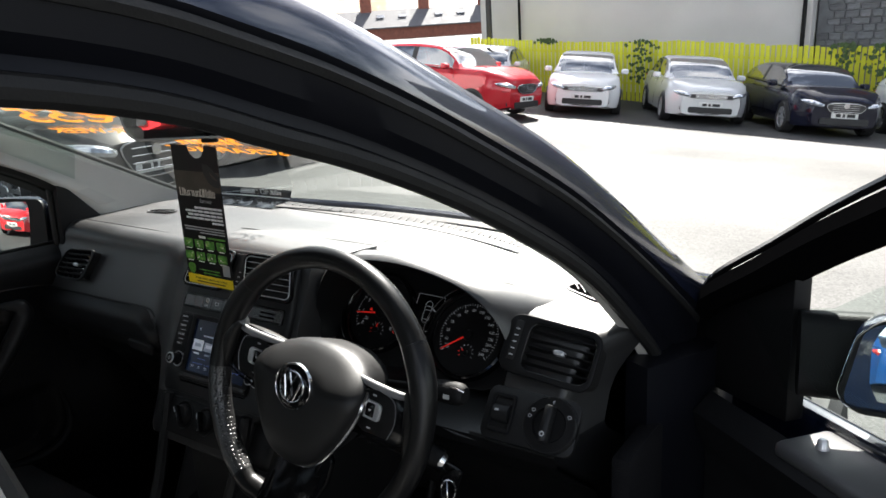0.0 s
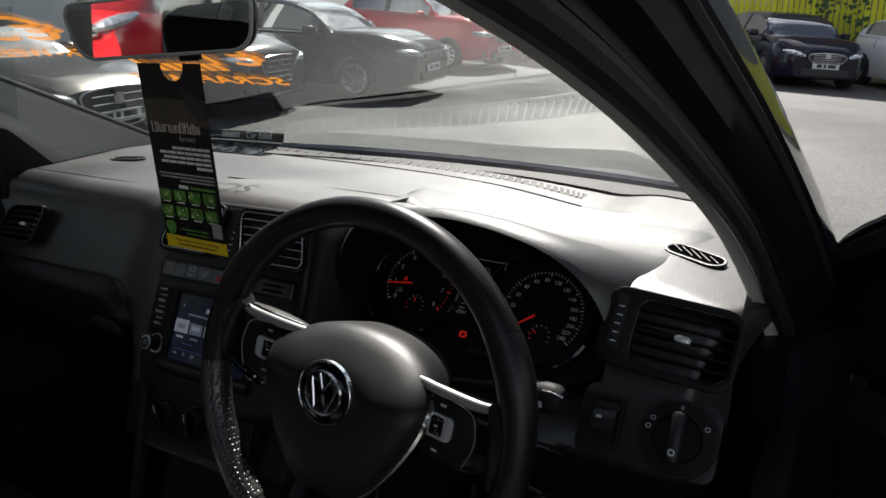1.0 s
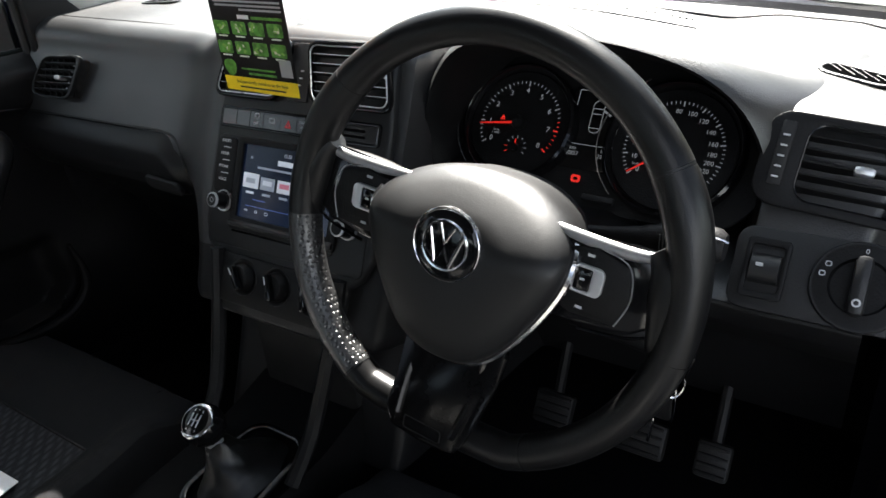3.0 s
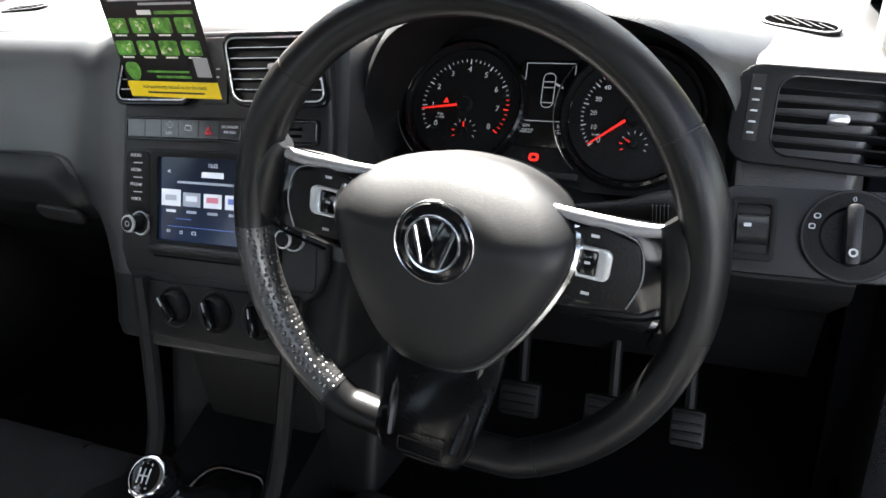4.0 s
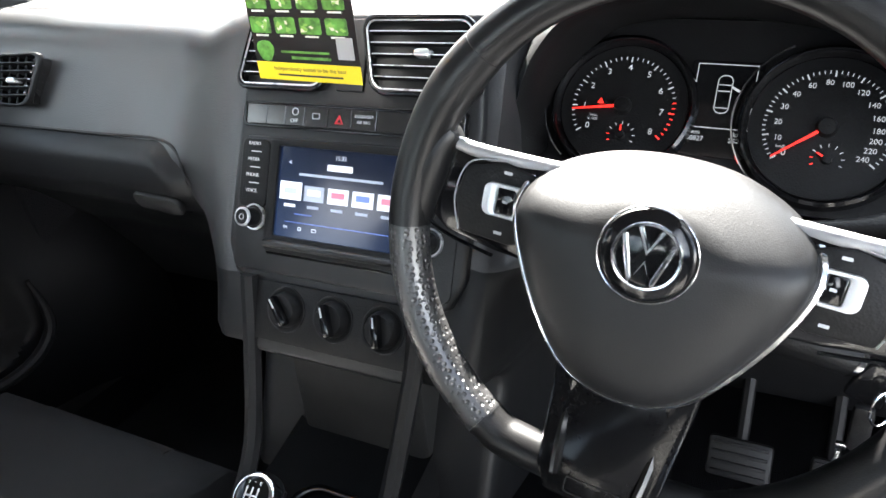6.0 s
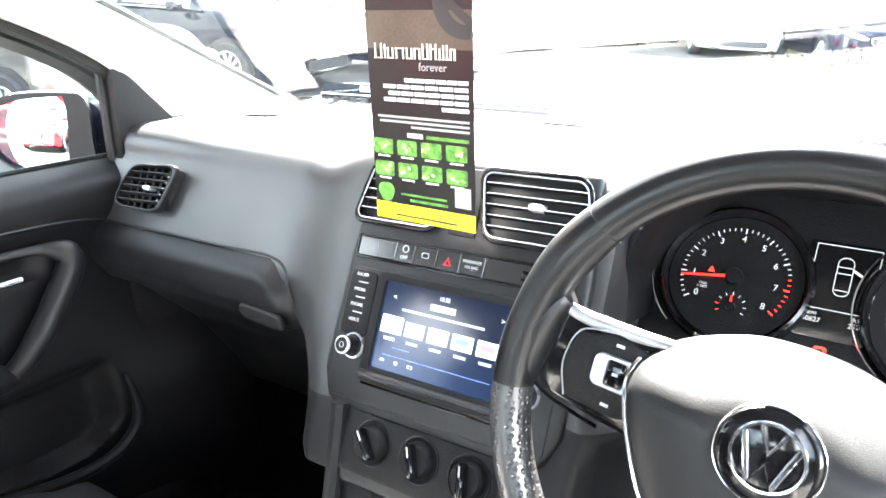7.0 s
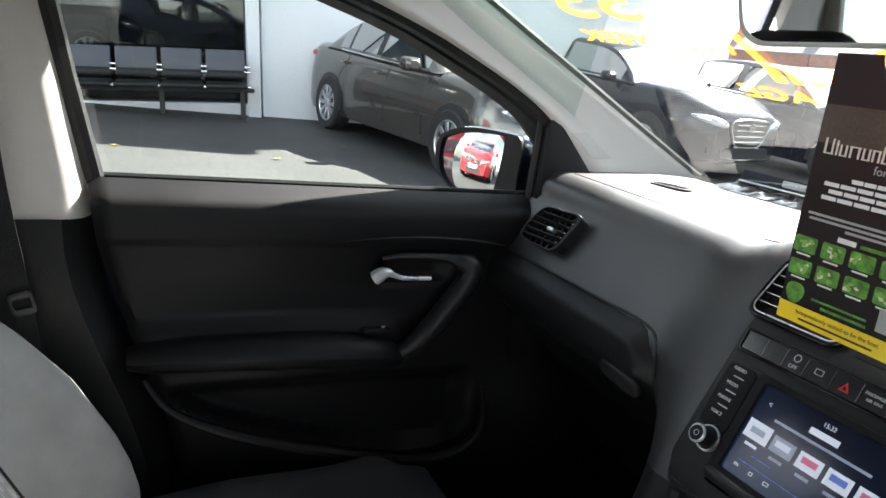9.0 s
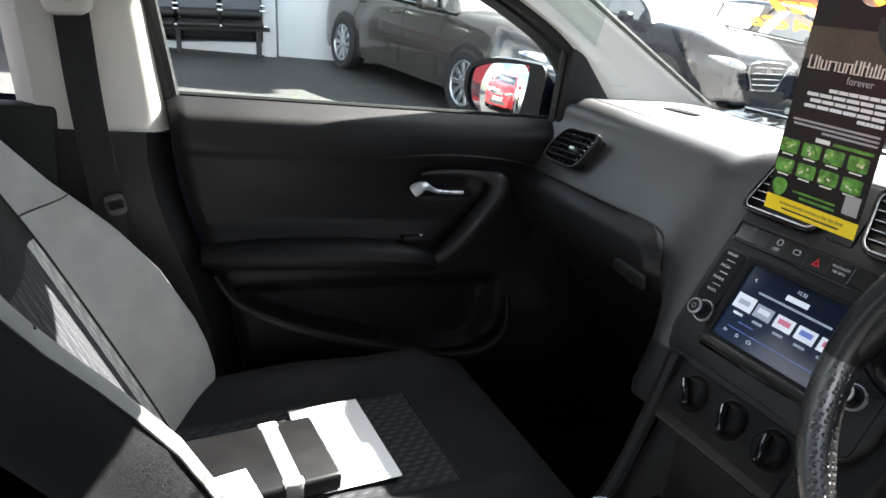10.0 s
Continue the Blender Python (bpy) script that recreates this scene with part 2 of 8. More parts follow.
thin.inputs[0].default_value = (0.95, 0.40, 0.03, 1)
blend.inputs[0].default_value, blend2.inputs[0].default_value = 0.28, 0.42
b_or.links.new(b_or.nodes["Principled BSDF"].outputs[0], blend.inputs[1])
b_or.links.new(thin.outputs[0], blend.inputs[2])
b_or.links.new(blend.outputs[0], blend2.inputs[1])
b_or.links.new(clear.outputs[0], blend2.inputs[2])
b_or.links.new(blend2.outputs[0], b_or.nodes["Material Output"].inputs[0])
M_MIRROR = plain("mirror_silver", (0.86, 0.88, 0.88), 0.02, 1.0)
M_GLASS = glass("window_glass", (0.93, 1.0, 0.975), 0.88, gloss=0.03)
M_SIDEGLASS = glass("tinted_window_glass", (0.92, 1.0, 0.97), 0.81, gloss=0.03)
M_RED = plain("red_indicator", (0.9, 0.03, 0.02), 0.5, glow=0.08)
M_NEEDLE = plain("red_needle", (0.5, 0.015, 0.010), 0.5, glow=0.13)
M_LIT = plain("lit_marking", (0.22, 0.23, 0.24), 0.5, glow=0.078)
M_ROW = material("glossy_switch_row", (0.011, 0.011, 0.0115), 0.2, 0, 0.2, 14, spec=0.9)
M_ICON = plain("white_marking", (0.45, 0.46, 0.47), 0.5)
M_REDP = plain("red_marking", (0.55, 0.02, 0.03), 0.4)


def screen_material():
    m = plain("lit_screen", (0.004, 0.006, 0.012), 0.12, glow=0.0, spec=0.3)
    nt, b = m.node_tree, m.node_tree.nodes["Principled BSDF"]
    co, n, ramp = nt.nodes.new("ShaderNodeTexCoord"), nt.nodes.new("ShaderNodeTexGradient"), nt.nodes.new("ShaderNodeValToRGB")
    ramp.color_ramp.elements[0].color, ramp.color_ramp.elements[1].color = (0.015, 0.032, 0.082, 1), (0.004, 0.007, 0.018, 1)
    mp = nt.nodes.new("ShaderNodeMapping")
    mp.inputs["Rotation"].default_value = (0, 0, radians(-60))
    nt.links.new(co.outputs["Generated"], mp.inputs[0])
    nt.links.new(mp.outputs[0], n.inputs[0])
    nt.links.new(n.outputs[0], ramp.inputs[0])
    nt.links.new(ramp.outputs[0], b.inputs["Emission Color"])
    b.inputs["Emission Strength"].default_value = 0.055
    return m


M_SCREEN = screen_material()
M_SCRW = plain("screen_white", (0.62, 0.66, 0.74), 0.4, glow=0.045)
M_SCRG = plain("screen_grey", (0.30, 0.34, 0.42), 0.4, glow=0.03)
M_SCRB = plain("screen_blue", (0.10, 0.16, 0.45), 0.4, glow=0.04)
M_SCRP = plain("screen_pink", (0.55, 0.16, 0.24), 0.4, glow=0.03)


# ---- mesh helpers ----
FRAME = [CAR]  # the pose into which new things are set: the car on its slope, then the open ground


def finish(bm, name, mat, angle=35, mats=()):
    bmesh.ops.recalc_face_normals(bm, faces=bm.faces)
    me = bpy.data.meshes.new(name)
    bm.to_mesh(me)
    bm.free()
    for m in (mat, *mats):
        me.materials.append(m)
    me.polygons.foreach_set("use_smooth", [True] * len(me.polygons))
    me.set_sharp_from_angle(angle=radians(angle))
    return me


def part(name, bm, mat, parent=None, label="", m=None, angle=35, mats=()):
    """Links a bmesh as one mesh object, under a thing or a part of it."""
    me = bm if isinstance(bm, bpy.types.Mesh) else finish(bm, name, mat, angle, mats)
    ob = new(name, me)
    if parent is not None:
        ob.parent = parent
    else:
        m = FRAME[0] @ (m or Matrix())
    if m is not None:
        ob.matrix_basis = m
    if label:
        ob["label"] = label
    return ob


def thing(name, label, category, group="", m=None):
    ob = new(name)
    ob.empty_display_size = 0.05
    ob.matrix_basis = FRAME[0] @ (m or Matrix())
    return tagged(ob, label, category, group)


def whole(name, bm, mat, label, category, group="", kind="", m=None, angle=35, mats=()):
    return tagged(part(name, bm, mat, None, "", m, angle, mats), label, category, group, kind)


def grid(rows, closed=False, wrap=False):
    """Skin a grid of points: rows of equal length. closed joins each row's ends, wrap joins the last row to the first."""
    bm = bmesh.new()
    vs = [[bm.verts.new(p) for p in r] for r in rows]
    n = len(rows[0])
    for i in range(len(rows) - (0 if wrap else 1)):
        a, b = vs[i], vs[(i + 1) % len(vs)]
        for j in range(n if closed else n - 1):
            k = (j + 1) % n
            try:
                bm.faces.new((a[j], a[k], b[k], b[j]))
            except ValueError:
                pass
    return bm


def loft(rings):
    """Closed rings skinned and capped at both ends."""
    bm = grid(rings, closed=True)
    bm.verts.ensure_lookup_table()
    n = len(rings[0])
    bm.faces.new(bm.verts[:n])
    bm.faces.new(bm.verts[len(bm.verts) - n:])
    return bm


def curve_points(pts, n, closed=False):
    """n points on a smooth line through the given ones."""
    P = [Vector(p) for p in pts]
    k = len(P)
    segs = k if closed else k - 1
    out = []
    for i in range(n):
        s = i / (n if closed else n - 1) * segs
        a = min(int(s), segs - 1)
        f = s - a
        if closed:
            p0, p1, p2, p3 = P[(a - 1) % k], P[a % k], P[(a + 1) % k], P[(a + 2) % k]
        else:
            p0, p1, p2, p3 = P[max(a - 1, 0)], P[a], P[a + 1], P[min(a + 2, k - 1)]
        out.append(0.5 * ((2 * p1) + (p2 - p0) * f + (2 * p0 - 5 * p1 + 4 * p2 - p3) * f * f + (3 * p1 - p0 - 3 * p2 + p3) * f ** 3))
    return out


def tube(pts, radius, n=10, closed=False, flat=1.0, up=(0, 0, 1)):
    """A round bar along a line of points; radius a number or one for each point; flat squeezes it along its second axis."""
    P = [Vector(p) for p in pts]
    rings = []
    for i, p in enumerate(P):
        a, b = P[i - 1] if (i or closed) else P[0], P[(i + 1) % len(P)] if (closed or i < len(P) - 1) else P[-1]
        t = (b - a).normalized()
        u = t.cross(Vector(up))
        if u.length < 1e-4:
            u = t.cross(Vector((0, 1, 0.1)))
        u.normalize()
        v = u.cross(t)
        r = radius[i] if isinstance(radius, (list, tuple)) else radius
        rings.append([p + (u * math.cos(w) + v * math.sin(w) * flat) * r for w in (2 * math.pi * j / n for j in range(n))])
    if closed:
        return grid(rings, closed=True, wrap=True)
    return loft(rings)


def bevel_all(bm, width, seg=2, angle=30):
    es = [e for e in bm.edges if len(e.link_faces) == 2 and e.calc_face_angle(0) > radians(angle)]
    bmesh.ops.bevel(bm, geom=es, offset=width, segments=seg, affect="EDGES", profile=0.5)
    return bm


def rbox(x, y, z, bevel=0.003, seg=2, at=(0, 0, 0)):
    bm = bmesh.new()
    bmesh.ops.create_cube(bm, size=1, matrix=Matrix.Translation(at) @ Matrix.Diagonal((x, y, z, 1)))
    return bevel_all(bm, bevel, seg) if bevel else bm


def prism(poly, depth, bevel=0.0, seg=2, z0=0.0):
    """A flat outline in x, y raised along z."""
    bm = bmesh.new()
    lo = [bm.verts.new((p[0], p[1], z0)) for p in poly]
    hi = [bm.verts.new((p[0], p[1], z0 + depth)) for p in poly]
    bm.faces.new(lo[::-1])
    bm.faces.new(hi)
    for i in range(len(poly)):
        j = (i + 1) % len(poly)
        bm.faces.new((lo[i], lo[j], hi[j], hi[i]))
    bmesh.ops.recalc_face_normals(bm, faces=bm.faces)
    return bevel_all(bm, bevel, seg, 40) if bevel else bm


def frame_ring(outer, inner, depth, bevel=0.0, z0=0.0):
    """A flat frame between two outlines of equal count, raised along z."""
    rows = [[(p[0], p[1], z0) for p in outer], [(p[0], p[1], z0 + depth) for p in outer], [(p[0], p[1], z0 + depth) for p in inner], [(p[0], p[1], z0) for p in inner]]
    bm = grid(rows, closed=True, wrap=True)
    bmesh.ops.recalc_face_normals(bm, faces=bm.faces)
    return bevel_all(bm, bevel, 2, 50) if bevel else bm


def rrect(w, h, r, n=5, cx=0.0, cy=0.0):
    """A rectangle's outline with round corners."""
    out = []
    for k, (sx, sy) in enumerate(((1, 1), (-1, 1), (-1, -1), (1, -1))):
        for i in range(n):
            a = math.pi / 2 * (k + i / (n - 1))
            out.append((cx + sx * (w / 2 - r) + r * math.cos(a), cy + sy * (h / 2 - r) + r * math.sin(a)))
    return out


def circle(r, n=32, cx=0.0, cy=0.0):
    return [(cx + r * math.cos(2 * math.pi * i / n), cy + r * math.sin(2 * math.pi * i / n)) for i in range(n)]


def lathe(profile, n=32):
    """A profile of (radius, height) turned about z."""
    rows = [[(r * math.cos(2 * math.pi * i / n), r * math.sin(2 * math.pi * i / n), h) for i in range(n)] for r, h in profile]
    bm = grid(rows, closed=True)
    bmesh.ops.remove_doubles(bm, verts=bm.verts, dist=1e-6)
    return bm


def joined(*bms):
    out = bmesh.new()
    for b in bms:
        me = bpy.data.meshes.new("joined")
        b.to_mesh(me)
        b.free()
        out.from_mesh(me)
        bpy.data.meshes.remove(me)
    return out


def moved(bm, m):
    bmesh.ops.transform(bm, matrix=m, verts=bm.verts)
    return bm


def letters(text, size, depth=0.0003, align="CENTER", spacing=1.0, bold=0.0):
    """A bmesh of raised letters in the x, y plane."""
    cu = bpy.data.curves.new("letters", "FONT")
    cu.body, cu.size, cu.align_x, cu.align_y, cu.extrude, cu.space_character = text, size, align, "CENTER", depth, spacing
    cu.resolution_u, cu.offset = 3, bold
    ob = bpy.data.objects.new("letters", cu)
    me = bpy.data.meshes.new_from_object(ob)
    bm = bmesh.new()
    bm.from_mesh(me)
    bpy.data.objects.remove(ob)
    bpy.data.meshes.remove(me)
    return bm


def bar(w, h, d=0.0006, at=(0, 0)):
    bm = bmesh.new()
    bmesh.ops.create_cube(bm, size=1, matrix=Matrix.Translation((at[0], at[1], d / 2)) @ Matrix.Diagonal((w, h, d, 1)))
    return bm


def axes(o, x, y):
    """The pose with its origin at o and its x and y along the given ways."""
    x = Vector(x).normalized()
    y = Vector(y)
    z = x.cross(y).normalized()
    y = z.cross(x)
    m = Matrix((x, y, z)).transposed().to_4x4()
    m.translation = o
    return m


def smooth(a, b, x):
    t = min(1.0, max(0.0, (x - a) / (b - a)))
    return t * t * (3 - 2 * t)


def lerp(a, b, t):
    return a + (b - a) * t


def ground_z(x, y):
    """The forecourt falls away ahead of the car, the more so to its right."""
    yy, xx = min(24.0, max(-12.0, y)), min(4.0, max(-12.0, x))
    return -0.078 * yy - 0.004 * (xx + 5.8) * max(0.0, yy)

# ---- the car's shell: pillars, roof, glass ----
def tilt(x):
    return -0.022 * x / 0.7


def side_pts(s, pts):
    return [(s * x, y, z + tilt(s * x)) for x, y, z in pts]


WS_EDGE = ((0.745, 0.665, 0.985), (0.715, 0.45, 1.085), (0.675, 0.2, 1.20), (0.635, -0.02, 1.295), (0.60, -0.2, 1.340))
DOOR_EDGE = {-1: ((0.70, 0.36, 0.965), (0.675, 0.235, 1.088), (0.655, 0.04, 1.180), (0.64, -0.13, 1.235), (0.625, -0.4, 1.29), (0.62, -0.9, 1.315)),
             1: ((0.668, 0.36, 0.93), (0.642, 0.20, 1.083), (0.637, 0.06, 1.148), (0.632, -0.1, 1.220), (0.615, -0.36, 1.300), (0.61, -0.9, 1.33))}
GLASS_TOP = 1.352


def windscreen_point(u, v):
    """u -1..1 across, v 0..1 from the scuttle to the roof."""
    base = Vector((0.74 * u, 0.80 - 0.15 * abs(u) ** 2.2, 0.985 + tilt(0.74 * u)))
    top = Vector((0.60 * u, -0.06 - 0.14 * abs(u) ** 2.2, GLASS_TOP + tilt(0.6 * u) - 0.005 * u * u))
    p = base.lerp(top, v)
    p.z += 0.035 * v * (1 - v) * 4 * (1 - 0.4 * u * u) * 0.5
    return p


def lerp_row(row, f):
    k = min(int(f), len(row) - 2)
    return row[k].lerp(row[k + 1], f - k)


def pillar(s, name, trim, label):
    t = thing(name, label, "car pillar")
    inner = curve_points(side_pts(s, WS_EDGE), 24)
    outer = curve_points(side_pts(s, DOOR_EDGE[s][:4]), 24)
    rows = []
    for a, b in zip(inner, outer):
        mid = (a + b) / 2
        mid += Vector((-s * 0.004, -0.010, -0.020))
        row = [a, a.lerp(mid, 0.5) + Vector((s * 0.001, -0.004, -0.009)), mid, mid.lerp(b, 0.5) + Vector((-s * 0.007, -0.003, -0.004)), b, b + Vector((s * 0.012, 0.006, 0.004))]
        rows.append(row)
    fine = [curve_points([lerp_row([r[j] for r in rows], 23 * i / 90) for j in range(5)], 17) for i in range(91)]
    part("pillar_trim", grid(fine), trim, t)
    outer_rows = [[a + Vector((s * 0.004, 0.006, 0.006)), a.lerp(b, 0.2) + Vector((s * 0.016, 0.006, 0.008)), a.lerp(b, 0.45) + Vector((s * 0.040, 0.006, 0.004)), a.lerp(b, 0.8) + Vector((s * 0.050, 0.0, 0.0)), b + Vector((s * 0.045, 0.0, 0.0)), b + Vector((s * 0.012, 0.006, 0.004))] for a, b in zip(inner, outer)]
    part("outer_pillar", grid(outer_rows), M_BODY, t, "dark glossy painted steel")
    part("glass_edge", tube([p + Vector((0, 0.004, 0.004)) for p in inner], 0.006, 6), M_RUBBER, t, "black glazing edge")
    seal = curve_points(side_pts(s, DOOR_EDGE[s]), 40)
    part("door_seal", tube([p + Vector((s * 0.02, 0.003, -0.002)) for p in seal], 0.013, 8), M_RUBBER, t, "black rubber door seal")
    # frame made far thicker, out of view, to block sun from the passenger seat
    part("shading_door_frame", tube([p + Vector((s * 0.070, 0.000, 0.005)) for p in seal], 0.036, 8, flat=0.8), M_DARK, t, "black door window frame, thickened to shade the seat")
    lift = Vector((-s * 0.0022, -0.0016, -0.0016))
    patch = [[fine[k][7 + j] + lift * (-1.0 if k in (15, 26) or j in (0, 6) else 0.25) for j in range(7)] for k in range(15, 27)]
    part("airbag_cover", grid(patch), M_COVER, t, "small blank cover let into the trim")
    return t


pillar(-1, "windscreen_pillar", M_PILLAR, "light grey windscreen pillar trim beside the passenger door")
PILLAR_IN = ((0.672, 0.40, 0.86), (0.665, 0.36, 0.91), (0.648, 0.21, 1.040), (0.638, 0.06, 1.126), (0.631, -0.1, 1.20), (0.62, -0.25, 1.254), (0.61, -0.45, 1.30), (0.605, -1.0, 1.33))
PILLAR_OUT = ((0.737, 0.666, 0.882), (0.726, 0.60, 0.933), (0.711, 0.396, 1.047), (0.677, 0.128, 1.207), (0.660, -0.079, 1.297), (0.656, -0.215, 1.346), (0.644, -0.304, 1.374), (0.625, -0.468, 1.400), (0.615, -1.0, 1.43))


def driver_pillar():
    """The windscreen pillar over the open door: trim, seal, door flange and painted outside, running on along the roof."""
    t = thing("windscreen_pillar", "dark painted windscreen pillar over the driver's door opening", "car pillar")
    a, b = curve_points(PILLAR_IN, 64), curve_points(PILLAR_OUT, 64)

    def strip(cols):
        return grid([[p.lerp(q, f) + Vector(o) for f, o in cols] for p, q in zip(a, b)])
    part("pillar_trim", strip(((0.30, (-0.03, 0.03, 0.0)), (0.12, (-0.018, 0.02, -0.002)), (0.03, (-0.008, 0.010, -0.002)), (0.0, (0, 0, 0)), (0.04, (0.012, -0.003, 0.0)))), M_PILLAR, t, "pale grey trim")
    part("flange", strip(((0.04, (0.012, -0.003, 0.0)), (0.16, (0.020, -0.006, 0.0)), (0.24, (0.016, -0.004, 0.0)), (0.34, (0.026, -0.006, 0.0)), (0.52, (0.026, -0.008, 0.0)), (0.58, (0.022, -0.005, 0.0)), (0.66, (0.026, -0.006, 0.0)))), M_FLANGE, t, "dark painted door flange")
    part("outer_pillar", strip(((0.66, (0.026, -0.006, 0.0)), (0.78, (0.021, -0.004, 0.002)), (0.90, (0.011, -0.001, 0.001)), (1.0, (0, 0, 0)), (1.0, (-0.012, 0.006, 0.003)), (1.0, (-0.03, 0.02, 0.0)), (0.9, (-0.06, 0.03, -0.006)))), M_BODY, t, "dark glossy painted steel")
    part("door_seal", tube([p.lerp(q, 0.075) + Vector((0.016, -0.005, 0)) for p, q in zip(a, b)], 0.010, 10), M_RUBBER, t, "black rubber door seal")
    part("frame_seal", tube([p.lerp(q, 0.56) + Vector((0.025, -0.007, 0)) for p, q in zip(a, b)], 0.006, 6), M_RUBBER, t, "second rubber lip")
    foot = loft([[(x, y, z) for x, y in ((0.66, 0.36), (0.70, 0.34), (0.76, 0.46), (0.76, 0.66), (0.70, 0.66))] for z in (0.30, 0.60, 0.88)])
    part("hinge_post", foot, M_FLANGE, t, "dark painted hinge post under the pillar")


driver_pillar()


def roof_rail(s):
    """The side of the roof above the doors."""
    e = curve_points(side_pts(s, DOOR_EDGE[s][3:]), 16)
    e = e + [Vector((s * 0.62, -1.5, 1.29))]
    rows = []
    for p in e:
        top = Vector((s * 0.575, p.y, 1.318 + 0.060 * smooth(-0.15, -0.75, p.y)))
        rows.append([top, top.lerp(p, 0.5) + Vector((-s * 0.012, 0, -0.01)), p, p + Vector((s * 0.035, 0, 0.0)), p + Vector((s * 0.052, 0, 0.02)), top + Vector((s * 0.055, 0, 0.008)), top + Vector((s * 0.0, 0, 0.03))])
    return rows


for s in (-1,):
    rr = roof_rail(s)
    whole("roof_rail", grid([r[:4] for r in rr]), M_PILLAR, "padded roof rail trim above the door", "car roof", kind="structure")
    whole("roof_side", grid([r[3:] for r in rr]), M_BODY, "dark blue-black painted roof edge", "car roof", kind="structure")

rows = []
for i in range(22):
    v = i / 21
    # front edge pulled over the glass top, out of view, to shade the seats
    y = 0.045 - v * 1.86
    row = []
    for j in range(15):
        u = -1 + 2 * j / 14
        front = windscreen_point(u, 0.885) - Vector((0, 0, 0.006))
        z = 1.365 + tilt(0.6 * u) + 0.035 * (1 - u * u) * smooth(0, 0.25, v) - 0.05 * smooth(0.7, 1, v)
        row.append(Vector((0.60 * u, y - 0.14 * abs(u) ** 2.2 * (1 - smooth(0, 0.4, v)), lerp(front.z, z, smooth(0, 0.12, v)))))
    rows.append(row)
whole("headlining", grid(rows), M_LINER, "pale grey cloth headlining under the roof", "car roof", kind="structure")
whole("roof_panel", grid([[p + Vector((0, 0, 0.012 + 0.028 * smooth(0, 6, k))) for p in r] for k, r in enumerate(rows)]), M_BODY, "dark blue-black painted roof panel", "car roof", kind="structure")



def screen_right(v):
    """How far the glass reaches under the driver's pillar."""
    return float(np.interp(v, (0, 0.15, 0.3, 0.45, 0.6, 0.75, 1.0), (0.80, 0.835, 0.875, 0.92, 0.96, 0.98, 0.99)))


rows = [[windscreen_point(-1 + (1 + screen_right(i / 14)) * j / 20, i / 14) for j in range(21)] for i in range(15)]
ws = thing("windscreen", "clear windscreen with orange price writing on it", "windscreen")
pane = part("pane", grid(rows), M_GLASS, ws)
pane.visible_shadow = False
rows = []
for i in range(5):
    rows.append([windscreen_point(-1 + 1.80 * j / 20, -0.06 + i / 4 * 0.072) + Vector((0, 0.004, 0.004)) for j in range(21)])
part("black_band", grid(rows), M_DARK, ws, "black printed band along the lower edge")


def on_screen(u, v, lift=-0.004):
    """A pose lying on the inside of the windscreen with its x running to the right as seen from outside."""
    p = windscreen_point(u, v)
    a = windscreen_point(u - 0.02, v) - windscreen_point(u + 0.02, v)
    b = windscreen_point(u, v + 0.02) - windscreen_point(u, v - 0.02)
    m = axes(p, a, b)
    m.translation = p + m.to_3x3() @ Vector((0, 0, lift))
    return m


def window_words(text, size, u, v, turn=0, spacing=1.0, wide=1.0):
    bm = letters(text, size, 0.0004, spacing=spacing, bold=0.0009)
    bmesh.ops.transform(bm, matrix=Matrix.Rotation(radians(turn), 4, "Z") @ Matrix.Diagonal((wide, 1, 1, 1)), verts=bm.verts)
    part("painted_word", bm, M_ORANGE, ws, "orange painted letters", on_screen(u, v))


window_words("€55", 0.125, -0.605, 0.715, 2, 1.0, 1.15)
window_words("PER-WEEK", 0.044, -0.635, 0.612, 3, 1.05, 1.1)
window_words("/", 0.17, -0.43, 0.60, 10, 1.0)
window_words("€1", 0.10, -0.12, 0.58, 4, 1.1, 1.15)
window_words("SCRAPPAGE", 0.052, -0.33, 0.47, 3, 1.02, 1.1)
for k in range(7):
    m = on_screen(-0.43 + 0.037 * k, 0.535)
    part("painted_bar", bar(0.018, 0.034), M_ORANGE, ws, "orange painted stroke", m)

# floor, bulkheads and the rest of the shell
whole("cabin_floor", rbox(1.42, 2.9, 0.03, 0.005, at=(0, -0.6, 0.26)), M_CARPET, "black carpeted cabin floor", "car floor", kind="structure")
whole("cabin_tail", rbox(1.38, 0.03, 0.68, 0.01, at=(0, -2.0, 0.62)), M_DARK, "dark inside of the tailgate", "car wall", kind="structure")
rw = thing("rear_window", "heated rear window in the tailgate", "rear window")
pn = part("pane", grid([[(-0.56 + 1.12 * j / 6, -1.80 - 0.22 * (1 - i / 4), 0.96 + 0.36 * i / 4) for j in range(7)] for i in range(5)]), M_GLASS, rw)
pn.visible_shadow = False
for s in (-1, 1):
    part("window_frame", tube([(s * 0.60, -2.02, 0.95), (s * 0.575, -1.8, 1.33)], 0.03, 8), M_PILLAR, rw)
    whole("rear_side_wall", rbox(0.04, 1.35, 0.66, 0.01, at=(s * 0.70, -1.3, 0.61)), M_DARK, "dark trim of the rear side wall", "car wall", kind="structure")
    # pillar widened, out of view, to cut light coming in from behind
    whole("rear_pillar", loft([[(s * (0.70 - dx * 0.09 - 0.03 * c), -1.38 - 0.10 * dx - 0.58 * f, 0.93 + 0.42 * dx) for f, c in ((0, 0), (1, 0), (1, 1), (0, 1))] for dx in (0, 0.5, 1)]), M_PILLAR, "pale grey rear pillar trim", "car pillar", kind="structure")
